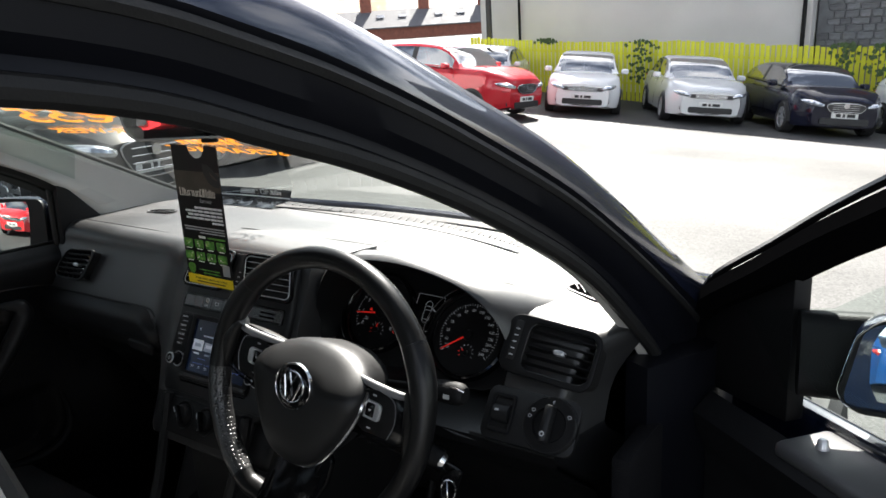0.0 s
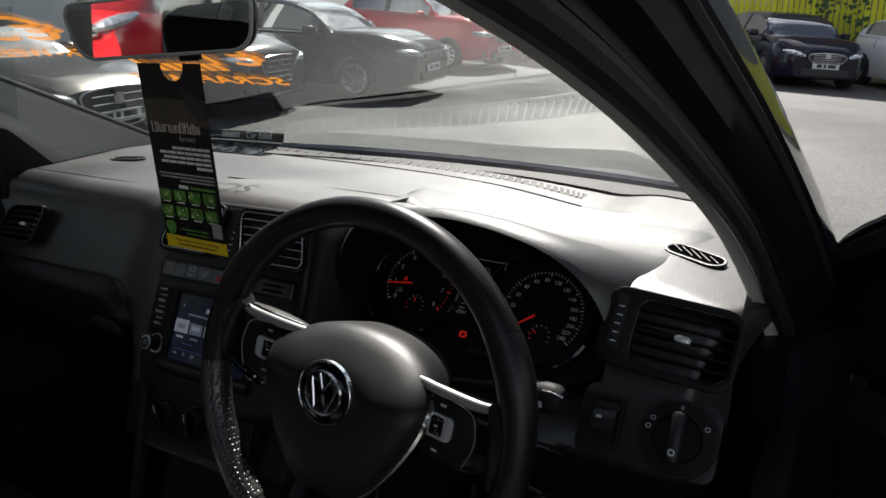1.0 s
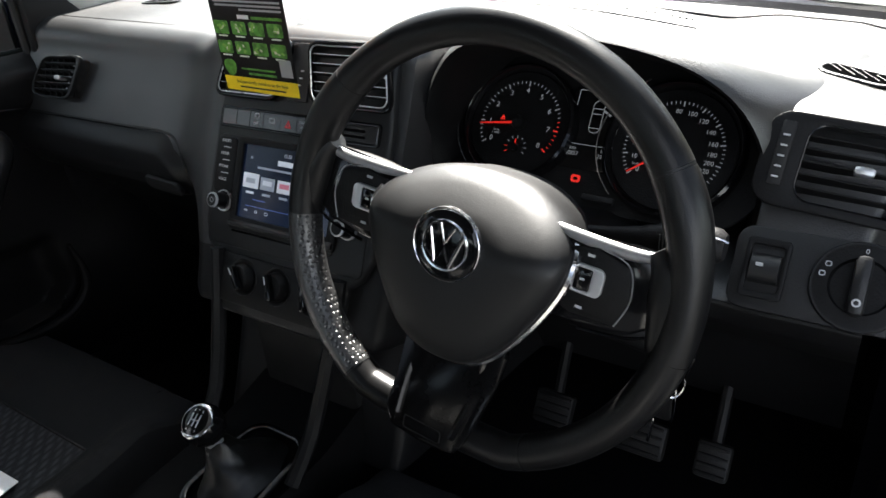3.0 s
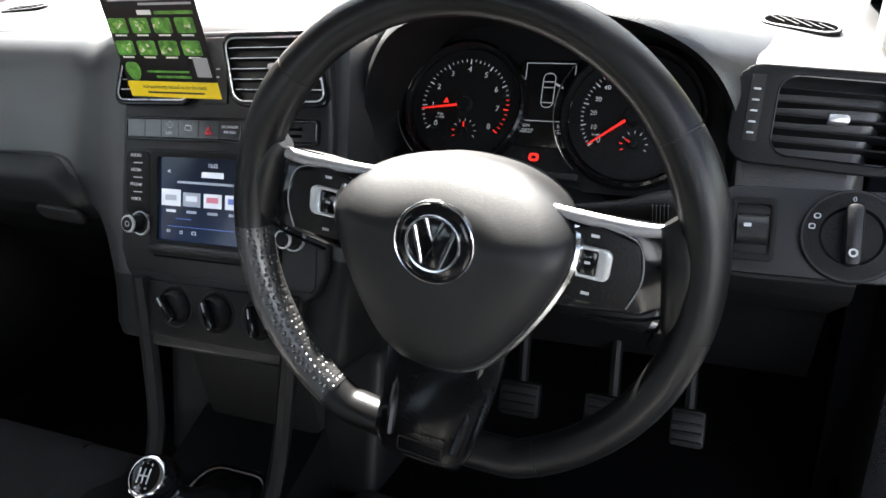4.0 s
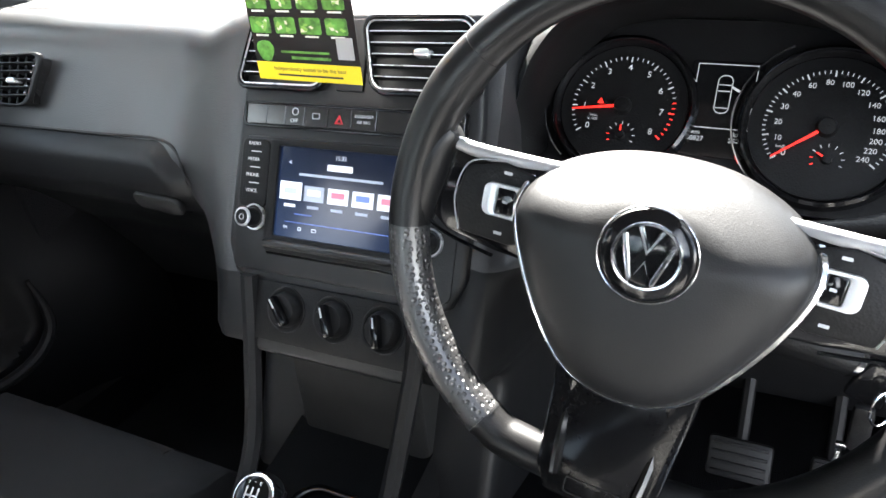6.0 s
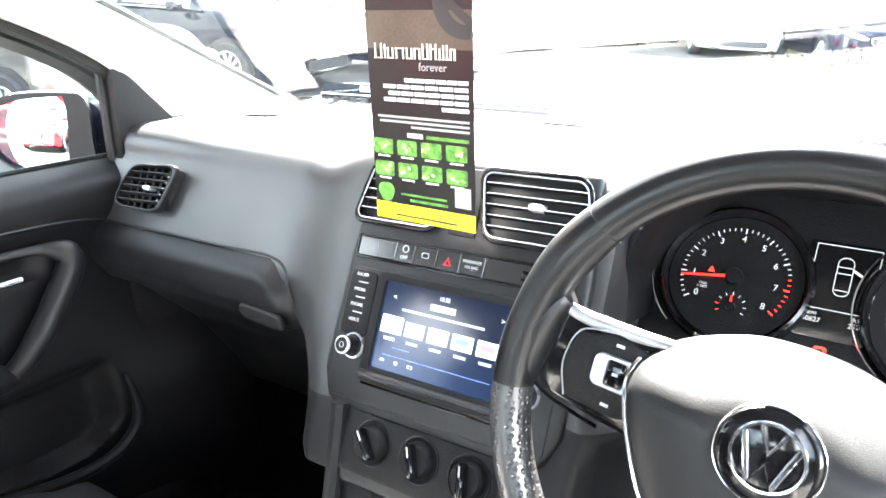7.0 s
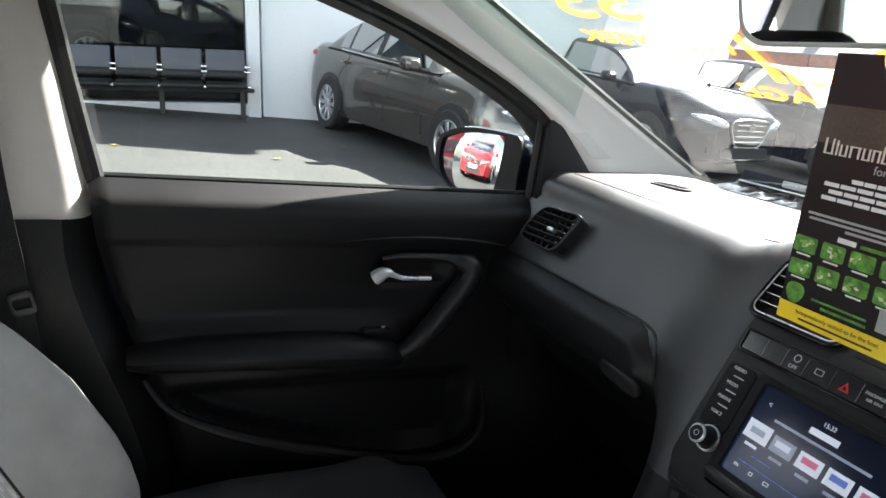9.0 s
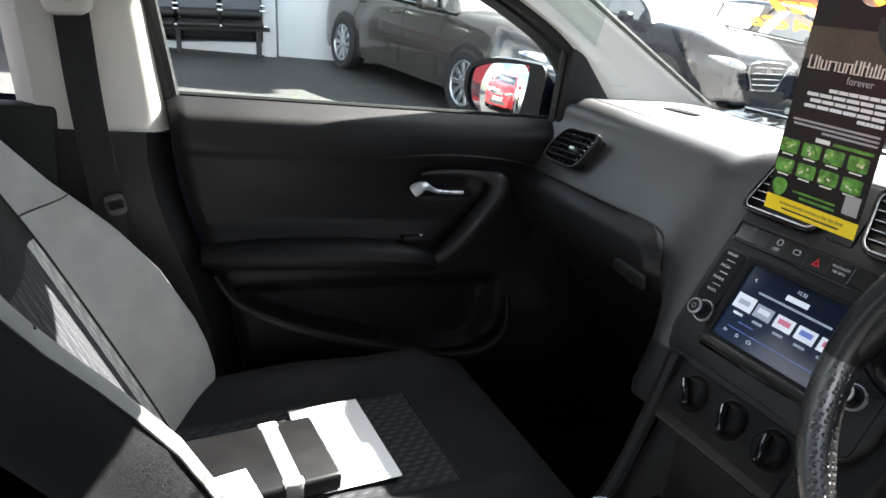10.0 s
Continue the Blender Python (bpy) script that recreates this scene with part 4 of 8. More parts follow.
def vent(name, label, m, outer, inner, slats, tab, uprights=5, vane=0.0, rim=None, blade=None, bright=None, deep=-0.026):
    """An air outlet: surround, dark throat, level slats, uprights behind and a tab to turn them."""
    v = part(name, frame_ring(outer, inner, 0.008, 0.002), rim or M_DARK, dash, label, m)
    xs_, ys_ = [p[0] for p in inner], [p[1] for p in inner]
    x0, x1, y0, y1 = min(xs_), max(xs_), min(ys_), max(ys_)
    rings = [[(x, y, 0.004 - d) for x, y in inner] for d in (0.0, 0.05)]
    part("throat", grid(rings + [[((x0 + x1) / 2, (y0 + y1) / 2, -0.046)] * len(inner)], closed=True), M_RUBBER, v)
    if rim is not M_FACE:
        part("bright_edge", tube([(x, y, 0.0075) for x, y in inner], 0.0009, 5, closed=True), bright or M_GLOSS, v, "thin shiny edge")

    def span(y):
        cut = []
        n = len(inner)
        for i in range(n):
            a, b = inner[i], inner[(i + 1) % n]
            if (a[1] - y) * (b[1] - y) < 0:
                cut.append(a[0] + (b[0] - a[0]) * (y - a[1]) / (b[1] - a[1]))
        return (min(cut), max(cut)) if len(cut) > 1 else (x0, x1)

    for i in range(slats):
        y = y0 + (y1 - y0) * (i + 1) / (slats + 1)
        a, b = span(y)
        part("slat", rbox(b - a, 0.0020, 0.016, 0.0007, 1), blade or M_DARK, v, "", Matrix.Translation(((a + b) / 2, y, -0.003)) @ Matrix.Rotation(radians(vane - 12), 4, "X"))
        # silver line puts in the light caught on each slat's front edge
        if bright:
            part("slat_edge", tube([(a + 0.001, y + 0.0012, 0.0048), (b - 0.001, y + 0.0012, 0.0048)], 0.0006, 5), bright, v, "bright front edge of a slat")
    for i in range(uprights):
        x = x0 + (x1 - x0) * (i + 1) / (uprights + 1)
        part("upright", rbox(0.002, (y1 - y0) * 0.96, 0.012, 0), M_DARK, v, "", Matrix.Translation((x, (y0 + y1) / 2, deep)) @ Matrix.Rotation(radians(20), 4, "Y"))
    if tab:
        part("tab", rbox(0.017, 0.008, 0.016, 0.003), M_SILVER, v, "small silver tab", Matrix.Translation((tab[0], tab[1], 0.0)))
    return v


VENT_R = axes((0.600, 0.236, 0.922), (1, 0.02, -0.10), (0.03, 0.62, 1))
vo = rrect(0.141, 0.086, 0.020, 6, -0.004, 0)
vi = rrect(0.100, 0.069, 0.015, 6, 0.010, 0)
v = vent("side_vent", "driver's side air vent with level slats", VENT_R, vo, vi, 5, (0.010, 0.002), 6)
part("thumb_slot", rbox(0.012, 0.058, 0.003, 0.001), M_RUBBER, v, "", Matrix.Translation((-0.057, 0.004, 0.008)))
for i in range(5):
    part("thumb_mark", rbox(0.006, 0.0016, 0.002, 0.0005), M_ICON, v, "pale ribs of the thumb wheel", Matrix.Translation((-0.057, 0.02 - 0.0095 * i, 0.010)))

VENT_L = axes((-0.568, 0.210, 0.932), (1, 0.05, 0.02), (0.10, 0.45, 1))
vo = curve_points([(-0.086, -0.026, 0), (-0.070, 0.012, 0), (-0.042, 0.042, 0), (0.015, 0.045, 0), (0.072, 0.043, 0), (0.064, 0.004, 0), (0.040, -0.040, 0), (-0.02, -0.042, 0), (-0.068, -0.040, 0)], 36, True)
vo = [p * 0.80 for p in vo]
vi = [(p.x * 0.91 - 0.003, p.y * 0.90) for p in vo]
v = vent("side_vent", "passenger's side air vent with slats and uprights", VENT_L, [(p.x, p.y) for p in vo], vi, 5, (0.0, 0.0), 6, rim=M_FACE, blade=M_STACK, deep=-0.008)
for i in range(5):
    part("thumb_mark", rbox(0.003, 0.0016, 0.002, 0.0005), M_ICON, v, "pale ribs of the thumb wheel", Matrix.Translation((0.050 - 0.0043 * i, 0.019 - 0.009 * i, 0.009)))

# glove box


def lid_point(x, z):
    """The glove box lid: a rolled upper edge that falls back below, rounded off at its inner end."""
    out = float(np.interp(z, (0.56, 0.70, 0.745, 0.775, 0.80, 0.825, 0.845, 0.858, 0.866, 0.872), (-0.03, -0.012, 0.0, 0.012, 0.017, 0.019, 0.017, 0.011, 0.003, -0.004)))
    end = smooth(0.0, 0.035, -0.248 - 0.035 * smooth(0.82, 0.87, z) - x)
    return (x, face_y(x, z) - lerp(-0.004, out, end), z)


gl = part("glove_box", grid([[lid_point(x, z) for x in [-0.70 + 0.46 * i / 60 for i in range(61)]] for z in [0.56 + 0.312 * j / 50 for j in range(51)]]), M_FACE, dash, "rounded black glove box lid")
seam([(x, face_y(x, 0.871) - 0.001, 0.871) for x in (-0.69, -0.6, -0.5, -0.4, -0.31)] + [(-0.272, face_y(-0.275, 0.86) - 0.001, 0.857), (-0.252, face_y(-0.252, 0.82) - 0.001, 0.82), (-0.250, face_y(-0.25, 0.74), 0.74)], 0.0022, label="dark gap round the glove box")
# raised black block stands in for the shaded scoop of the latch
part("latch", prism(rrect(0.080, 0.026, 0.010, 5), 0.010, 0.003), M_RUBBER, gl, "black block in place of the dark latch recess", axes((-0.312, face_y(-0.312, 0.792) - 0.016, 0.793), (1, 0, -0.06), (0, -0.35, 1)))
lip_l = curve_points([(-0.348, face_y(-0.348, 0.778) - 0.014, 0.781), (-0.325, face_y(-0.325, 0.772) - 0.020, 0.775), (-0.300, face_y(-0.300, 0.770) - 0.021, 0.773), (-0.276, face_y(-0.276, 0.772) - 0.016, 0.775)], 12)
part("latch_edge", tube(lip_l, [0.001 + 0.003 * math.sin(math.pi * i / 11) for i in range(12)], 8), M_STACK, gl, "smooth lower lip of the latch")

# centre stack: everything below sits in its plane
vv = lambda z: (z - 0.83) / 0.905
body_out = [(-0.130, vv(1.022)), (0.134, vv(1.022)), (0.143, vv(0.93)), (0.142, vv(0.80)), (0.130, vv(0.775)), (0.112, vv(0.765)), (0.104, vv(0.70)), (-0.104, vv(0.70)), (-0.112, vv(0.765)), (-0.130, vv(0.775)), (-0.142, vv(0.80)), (-0.138, vv(0.93))]
stack = part("centre_panel", prism(body_out, 0.03, 0.006, 3, z0=-0.032), M_STACK, dash, "satin grey centre stack", STACK)
hood_l, hood_r = (-0.134, -0.021), (0.017, 0.138)
for (a, b), tabx in ((hood_l, 0.0), (hood_r, 0.0)):
    w, h = b - a, 0.076
    sk = 0.007 if a < 0 else -0.007
    o = [(x + sk * y / 0.03, y) for x, y in rrect(w, h, 0.016, 6)]
    i_ = [(x + sk * y / 0.03, y) for x, y in rrect(w - 0.010, h - 0.012, 0.011, 6)]
    vent("centre_vent", "centre air vent with level slats", STACK @ Matrix.Translation(((a + b) / 2, vv(0.927) + 0.0625, 0.0)), o, i_, 5, (tabx, 0.003), 3, rim=M_GLOSS, blade=M_DARK, bright=M_SILVER)
part("vent_bar", rbox(0.032, 0.070, 0.004, 0.0015), M_STACK, stack, "panel between the vents", Matrix.Translation((-0.002, vv(0.927) + 0.0625, -0.001)))
for i in range(4):
    part("thumb_mark", rbox(0.0045, 0.0016, 0.002, 0.0005), M_ICON, stack, "pale ribs of the thumb wheel", Matrix.Translation((0.003 - 0.0012 * i, vv(0.985) - 0.0085 * i, 0.002)))
# row of switches
edges = (-0.1265, -0.1005, -0.0765, -0.0525, -0.0238, 0.0045, 0.0333)
part("switch_frame", frame_ring(rrect(0.262, 0.027, 0.005, 4), rrect(0.254, 0.020, 0.003, 4), 0.003, 0.0008), M_GLOSS, stack, "", Matrix.Translation((0.0, vv(0.927), -0.002)))
for a, b in zip(edges, edges[1:]):
    part("switch", rbox(b - a - 0.0007, 0.0198, 0.006, 0.0004, 1), M_ROW, stack, "flat glossy black switch", Matrix.Translation(((a + b) / 2, vv(0.927), -0.002)))
disc = part("card_slot", rbox(0.093, 0.0198, 0.006, 0.0004, 1), M_ROW, stack, "black slotted panel", Matrix.Translation((0.0805, vv(0.927), -0.002)))
for k in (-0.004, 0.003):
    part("slit", rbox(0.034, 0.0028, 0.003, 0), M_FRAME, disc, "", Matrix.Translation((0.012, k, 0.002)))


def mark(text, size, x, z, mat=M_ICON, parent=None, lift=0.0015, turn=0):
    bm = letters(text, size, 0.0002)
    part("marking", bm, mat, parent or stack, "printed marking", Matrix.Translation((x, vv(z), lift)) @ Matrix.Rotation(radians(turn), 4, "Z"))


mark("OFF", 0.0055, -0.0645, 0.9225)
part("marking", frame_ring(circle(0.004, 16), circle(0.0032, 16), 0.0004), M_ICON, stack, "", Matrix.Translation((-0.064, vv(0.931), 0.001)))
part("marking", frame_ring(rrect(0.009, 0.006, 0.001, 3), rrect(0.0075, 0.0045, 0.0006, 3), 0.0004), M_ICON, stack, "", Matrix.Translation((-0.038, vv(0.928), 0.001)))
part("hazard_triangle", frame_ring([(-0.0052, -0.0042), (0.0052, -0.0042), (0, 0.005)], [(-0.0026, -0.0026), (0.0026, -0.0026), (0, 0.0018)], 0.0006), M_REDP, stack, "red hazard triangle", Matrix.Translation((-0.0098, vv(0.926), 0.001)))
mark("PASSENGER", 0.0042, 0.019, 0.930)
mark("AIR BAG", 0.0042, 0.019, 0.925)

# head unit
hu = thing("head_unit", "black touch screen radio in the centre stack", "car radio", m=STACK)
part("bezel", prism(rrect(0.262, 0.142, 0.010, 6, 0, vv(0.842)), 0.006, 0.002, z0=-0.006), M_STACK, hu)
part("button_panel", prism(rrect(0.036, 0.072, 0.008, 5, -0.109, vv(0.8705)), 0.003, 0.001), M_DARK, hu)
part("button_panel", prism(rrect(0.036, 0.072, 0.008, 5, 0.109, vv(0.8705)), 0.003, 0.001), M_DARK, hu)
part("screen_surround", frame_ring(rrect(0.178, 0.118, 0.006, 5, 0.0, vv(0.852)), rrect(0.154, 0.093, 0.003, 5, -0.001, vv(0.8565)), 0.005, 0.0012), M_DARK, hu, "black screen surround")
scr = part("screen", prism(rrect(0.156, 0.095, 0.002, 3, -0.001, vv(0.8565)), 0.0012), M_SCREEN, hu, "lit blue-black touch screen")
part("lower_bar", tube([(-0.087, vv(0.8065), 0.004), (0.087, vv(0.8065), 0.004)], 0.0045, 10), M_STACK, hu)
part("lower_gloss", rbox(0.17, 0.007, 0.003, 0.001), M_GLOSS, hu, "", Matrix.Translation((0, vv(0.799), 0.001)))
for k, word in enumerate(("RADIO", "MEDIA", "PHONE", "VOICE")):
    part("marking", letters(word, 0.0052, 0.0002), M_LIT, hu, "white lettering", Matrix.Translation((-0.111, vv(0.8985) - 0.0165 * k, 0.0034)))
    if k < 3:
        part("button_line", bar(0.013, 0.0012), M_LIT, hu, "", Matrix.Translation((-0.108, vv(0.8985) - 0.0165 * k - 0.0082, 0.0032)))
for s in (-1, 1):
    kx, kz = s * 0.1045 - 0.0, 0.829
    kn = part("knob", lathe([(0.0, 0.019), (0.0085, 0.019), (0.0095, 0.018), (0.010, 0.002), (0.0135, 0.0), (0.0135, -0.003)], 28), M_DARK, hu, "black rotary knob with a silver ring", Matrix.Translation((kx, vv(kz), 0.003)))
    part("knob_ring", lathe([(0.0078, 0.0193), (0.0098, 0.0186), (0.0098, 0.0165)], 28), M_SILVER, kn)
    part("knob_foot", lathe([(0.0122, 0.001), (0.0137, 0.0012), (0.0142, -0.002)], 28), M_SILVER, kn)
part("marking", frame_ring(circle(0.0032, 14), circle(0.0025, 14), 0.0003), M_LIT, hu, "", Matrix.Translation((-0.1045, vv(0.829), 0.0222)))


def on_scr(bm, mat, x, z, label="", name="screen_item"):
    part(name, bm, mat, scr, label, Matrix.Translation((x, vv(z), 0.0013)))


on_scr(letters("15:32", 0.006, 0.0001), M_SCRW, -0.003, 0.8915)
on_scr(bar(0.030, 0.0062, 0.0002), M_SCRW, -0.003, 0.8825, "pale bar of station name")
on_scr(letters("<", 0.008, 0.0001), M_SCRW, -0.064, 0.884)
on_scr(letters(">", 0.008, 0.0001), M_SCRW, 0.066, 0.884)
on_scr(bar(0.100, 0.0026, 0.0002), M_SCRG, -0.002, 0.874, "thin line of small writing")
for k in range(5):
    x = -0.0608 + 0.0292 * k
    on_scr(bar(0.0275 if k == 0 else 0.0245, 0.0185 if k == 0 else 0.0155, 0.0002), M_SCRW if k == 0 else M_SCRG if k == 1 else M_SCRW, x, 0.858 if k == 0 else 0.857, "pale station tile")
    part("tile_mark", bar(0.016, 0.006, 0.0002), (M_SCRG, M_SCRW, M_SCRP, M_SCRB, M_SCRP)[k], scr, "coloured station sign", Matrix.Translation((x, vv(0.858), 0.0017)))
    on_scr(bar(0.014, 0.003, 0.0002), M_SCRW if k == 0 else M_SCRG, x, 0.8445)
on_scr(bar(0.022, 0.0009, 0.0002), M_SCRB, -0.043, 0.837)
on_scr(bar(0.13, 0.0007, 0.0002), M_SCRB, 0.0, 0.829)
on_scr(letters("FM", 0.0045, 0.0001), M_SCRW, -0.064, 0.8235)
for k, w in ((0, 0.004), (1, 0.006)):
    on_scr(frame_ring(rrect(w, 0.0035, 0.0005, 3), rrect(w - 0.0012, 0.0023, 0.0003, 3), 0.0002), M_SCRW, -0.046 + 0.018 * k, 0.8235)

# heater panel
# darker plastic than the stack above, standing in for shade low down
hp = part("heater_panel", prism(rrect(0.205, 0.064, 0.010, 5, 0.0, vv(0.742)), 0.006, 0.002, z0=-0.004), M_DARK, stack, "black heater panel")
for k in range(3):
    kn = part("heater_knob", lathe([(0.0, 0.010), (0.015, 0.010), (0.0175, 0.006), (0.019, 0.0), (0.023, 0.0), (0.024, -0.002)], 32), M_DARK, hp, "round heater knob with a raised grip", Matrix.Translation((-0.0525 + 0.0585 * k, vv(0.7465), 0.002)))
    part("grip", rbox(0.009, 0.033, 0.013, 0.003), M_GLOSS, kn, "", Matrix.Translation((0, 0, 0.012)) @ Matrix.Rotation(radians((38, 20, 10)[k]), 4, "Z"))
    part("knob_mark", rbox(0.0015, 0.010, 0.001, 0), M_ICON, kn, "", Matrix.Translation((0, 0, 0.0188)) @ Matrix.Rotation(radians((38, 20, 10)[k]), 4, "Z") @ Matrix.Translation((0, 0.009, 0)))
    part("knob_ring", lathe([(0.0225, 0.0008), (0.0238, 0.0012), (0.0248, -0.001)], 32), M_STACK, kn)

# centre console below
con = thing("centre_console", "black centre console with gear lever well", "console")
rows = []
for i in range(24):
    y = 0.16 - 0.62 * i / 23
    top = 0.545 + 0.10 * smooth(0.0, 0.16, y) * 0.3 - 0.02 * smooth(-0.1, -0.4, y)
    w = 0.098 - 0.012 * smooth(0.1, -0.3, y)
    rows.append([(-w - 0.016, y, 0.27), (-w - 0.004, y, top - 0.03), (-w + 0.008, y, top), (-0.075, y, top - 0.006), (0.075, y, top - 0.006), (w - 0.008, y, top), (w + 0.004, y, top - 0.03), (w + 0.016, y, 0.27)])
part("console_body", grid([[(p[0] + 0.008, p[1], p[2]) for p in r] for r in rows]), M_WELL, con, angle=50)
for s in (-1, 1):
    part("side_rail", tube(curve_points([(0.0135 + s * 0.103, 0.085, 0.775), (0.0135 + s * 0.098, 0.06, 0.70), (0.010 + s * 0.088, 0.02, 0.60), (0.010 + s * 0.085, -0.03, 0.545)], 16), 0.010, 8), M_FACE, con, "sloping rail of the console")
# solid black block painted as the shaded hollow of the cubby
part("cubby", rbox(0.17, 0.10, 0.14, 0.006, at=(0.012, 0.15, 0.625)), M_RUBBER, con, "black block standing for the shade of an open cubby")
part("gaiter_frame", frame_ring(rrect(0.105, 0.15, 0.03, 6), rrect(0.088, 0.132, 0.024, 6), 0.008, 0.002), M_GLOSS, con, "shiny frame round the gaiter", axes((0.030, -0.045, 0.546), (1, 0, 0), (0, 1, 0.08)))
gear = thing("gear_lever", "gear lever with leather gaiter and chrome-topped knob", "gear lever")
rings = []
for i in range(10):
    f = i / 9
    w, h = lerp(0.044, 0.012, f ** 0.7), lerp(0.064, 0.012, f ** 0.7)
    rings.append([(lerp(0.030, 0.018, f) + w * (1 + 0.05 * math.sin(7 * a + 3 * f)) * math.cos(a), lerp(-0.045, -0.062, f) + h * math.sin(a), 0.552 + 0.058 * f + 0.004 * math.sin(3 * a + 9 * f)) for a in (2 * math.pi * j / 20 for j in range(20))])
part("gaiter", loft(rings), M_LEATHER, gear, "creased black leather gaiter")
part("stick", tube([(0.018, -0.062, 0.60), (0.015, -0.067, 0.632)], [0.010, 0.013], 10), M_SILVER, gear, "silver collar")
GK = axes((0.013, -0.070, 0.640), (0.98, 0.1, 0), (0, 0.8, 0.5))
kn = part("knob", lathe([(0.0, 0.014), (0.012, 0.0135), (0.019, 0.011), (0.0245, 0.003), (0.0255, -0.006), (0.022, -0.018), (0.013, -0.030), (0.0, -0.034)], 30), M_GLOSS, gear, "glossy black gear knob", GK)
part("knob_ring", lathe([(0.0175, 0.0125), (0.0192, 0.0122), (0.0212, 0.0105), (0.0205, 0.0095)], 30), M_CHROME, kn, "chrome ring")
for k in range(3):
    part("gate_line", bar(0.0014, 0.015, 0.0006, (-0.006 + 0.006 * k, 0)), M_ICON, kn, "", Matrix.Translation((0, 0, 0.0136)))
part("gate_line", bar(0.0134, 0.0014, 0.0006), M_ICON, kn, "", Matrix.Translation((0, 0, 0.0138)))
for k, c in enumerate("135246"):
    part("gate_number", letters(c, 0.006, 0.0003), M_ICON, kn, "", Matrix.Translation((-0.006 + 0.006 * (k % 3), 0.0105 if k < 3 else -0.0105, 0.0132)))

# instruments
CL = axes((0.343, 0.282, 0.918), (1, 0, -0.03), (0, 0.7, 1))
cl = thing("instrument_cluster", "black instrument cluster with two lit dials", "instrument cluster", m=CL)
part("cluster_plate", prism(rrect(0.375, 0.175, 0.06, 8, 0.0, 0.0), 0.006, z0=-0.010), M_DARK, cl)


def dial(cx, cy, ring, r, start, sweep, n, labels, needle, red_from, small):
    d = part("dial", prism(circle(ring, 48), 0.003), M_DARK, cl, "round black dial", Matrix.Translation((cx, cy, -0.004)))
    part("dial_ring", lathe([(ring, 0.0), (ring + 0.002, 0.010), (ring + 0.005, 0.014), (ring + 0.008, 0.012), (ring + 0.010, 0.0)], 48), M_GLOSS, d)
    arc = [((ring + 0.0135) * math.cos(a), (ring + 0.0135) * math.sin(a), 0.0145) for a in (radians(118 + 4 * i) for i in range(29))]
    part("chrome_arc", tube(arc, 0.0011, 6), M_CHROME, d, "thin chrome arc")
    for i in range(n + 1):
        a = radians(start - sweep * i / n)
        big = i % 5 == 0
        ln = 0.0055 if big else 0.0030
        part("tick", bar(ln, 0.0012 if big else 0.0008, 0.0003), M_RED if i / n > red_from else M_LIT, d, "", Matrix.Rotation(a, 4, "Z") @ Matrix.Translation((r - ln / 2, 0, 0.0032)))
    for f, tx in labels:
        a = radians(start - sweep * f)
        part("dial_number", letters(tx, 0.0085 if len(tx) < 2 else 0.0068, 0.0002), M_LIT, d, "", Matrix.Translation(((r - 0.0125) * math.cos(a), (r - 0.0110) * math.sin(a), 0.0033)))
    a = radians(needle)
    part("needle", prism([(-0.004, -0.0016), (r - 0.001, -0.0006), (r - 0.001, 0.0006), (-0.004, 0.0016)], 0.001), M_NEEDLE, d, "red needle", Matrix.Translation((0, 0, 0.006)) @ Matrix.Rotation(a, 4, "Z"))
    part("needle_hub", lathe([(0.0, 0.010), (0.007, 0.0095), (0.009, 0.005), (0.009, 0.003)], 24), M_DARK, d)
    sx, sy, sa = small
    for i in range(9):
        a = radians(205 - 230 * i / 8)
        part("tick", bar(0.003, 0.0008, 0.0003), M_LIT if 1 < i else M_RED, d, "", Matrix.Translation((sx, sy, 0.0032)) @ Matrix.Rotation(a, 4, "Z") @ Matrix.Translation((0.0125, 0, 0)))
    part("needle", prism([(0, -0.0010), (0.010, -0.0005), (0.010, 0.0005), (0, 0.0010)], 0.001), M_NEEDLE, d, "", Matrix.Translation((sx, sy, 0.005)) @ Matrix.Rotation(radians(sa), 4, "Z"))
    part("needle_hub", lathe([(0.0, 0.008), (0.004, 0.0075), (0.0045, 0.003)], 16), M_DARK, d, "", Matrix.Translation((sx, sy, 0)))
    return d


d1 = dial(-0.088, -0.004, 0.061, 0.050, 214, 250, 40, [(i / 8, str(i)) for i in range(9)], 188, 0.8, (0.003, -0.029, 95))
part("marking", letters("1/min\nx 1000", 0.0036, 0.0001), M_LIT, d1, "", Matrix.Translation((-0.027, -0.013, 0.0033)))
part("warning_light", frame_ring([(-0.0032, -0.0026), (0.0032, -0.0026), (0, 0.0032)], [(-0.001, -0.0013), (0.001, -0.0013), (0, 0.0007)], 0.0005), M_RED, d1, "red warning light", Matrix.Translation((-0.022, 0.004, 0.0033)))
d2 = dial(0.0915, -0.009, 0.064, 0.052, 218, 256, 50, [(0.0, "0"), (0.08, "10"), (0.16, "20"), (0.24, "30"), (0.32, "40"), (0.40, "60"), (0.48, "80"), (0.56, "100"), (0.64, "120"), (0.72, "140"), (0.79, "160"), (0.85, "180"), (0.90, "200"), (0.95, "220"), (1.0, "240")], 217, 1.1, (0.004, -0.028, 150))
part("marking", letters("km/h", 0.004, 0.0001), M_LIT, d2, "", Matrix.Translation((-0.034, -0.020, 0.0033)))
mf = part("display", prism(rrect(0.064, 0.092, 0.003, 3), 0.002), M_GLOSS, cl, "small black display between the dials", Matrix.Translation((0.002, 0.001, -0.004)))
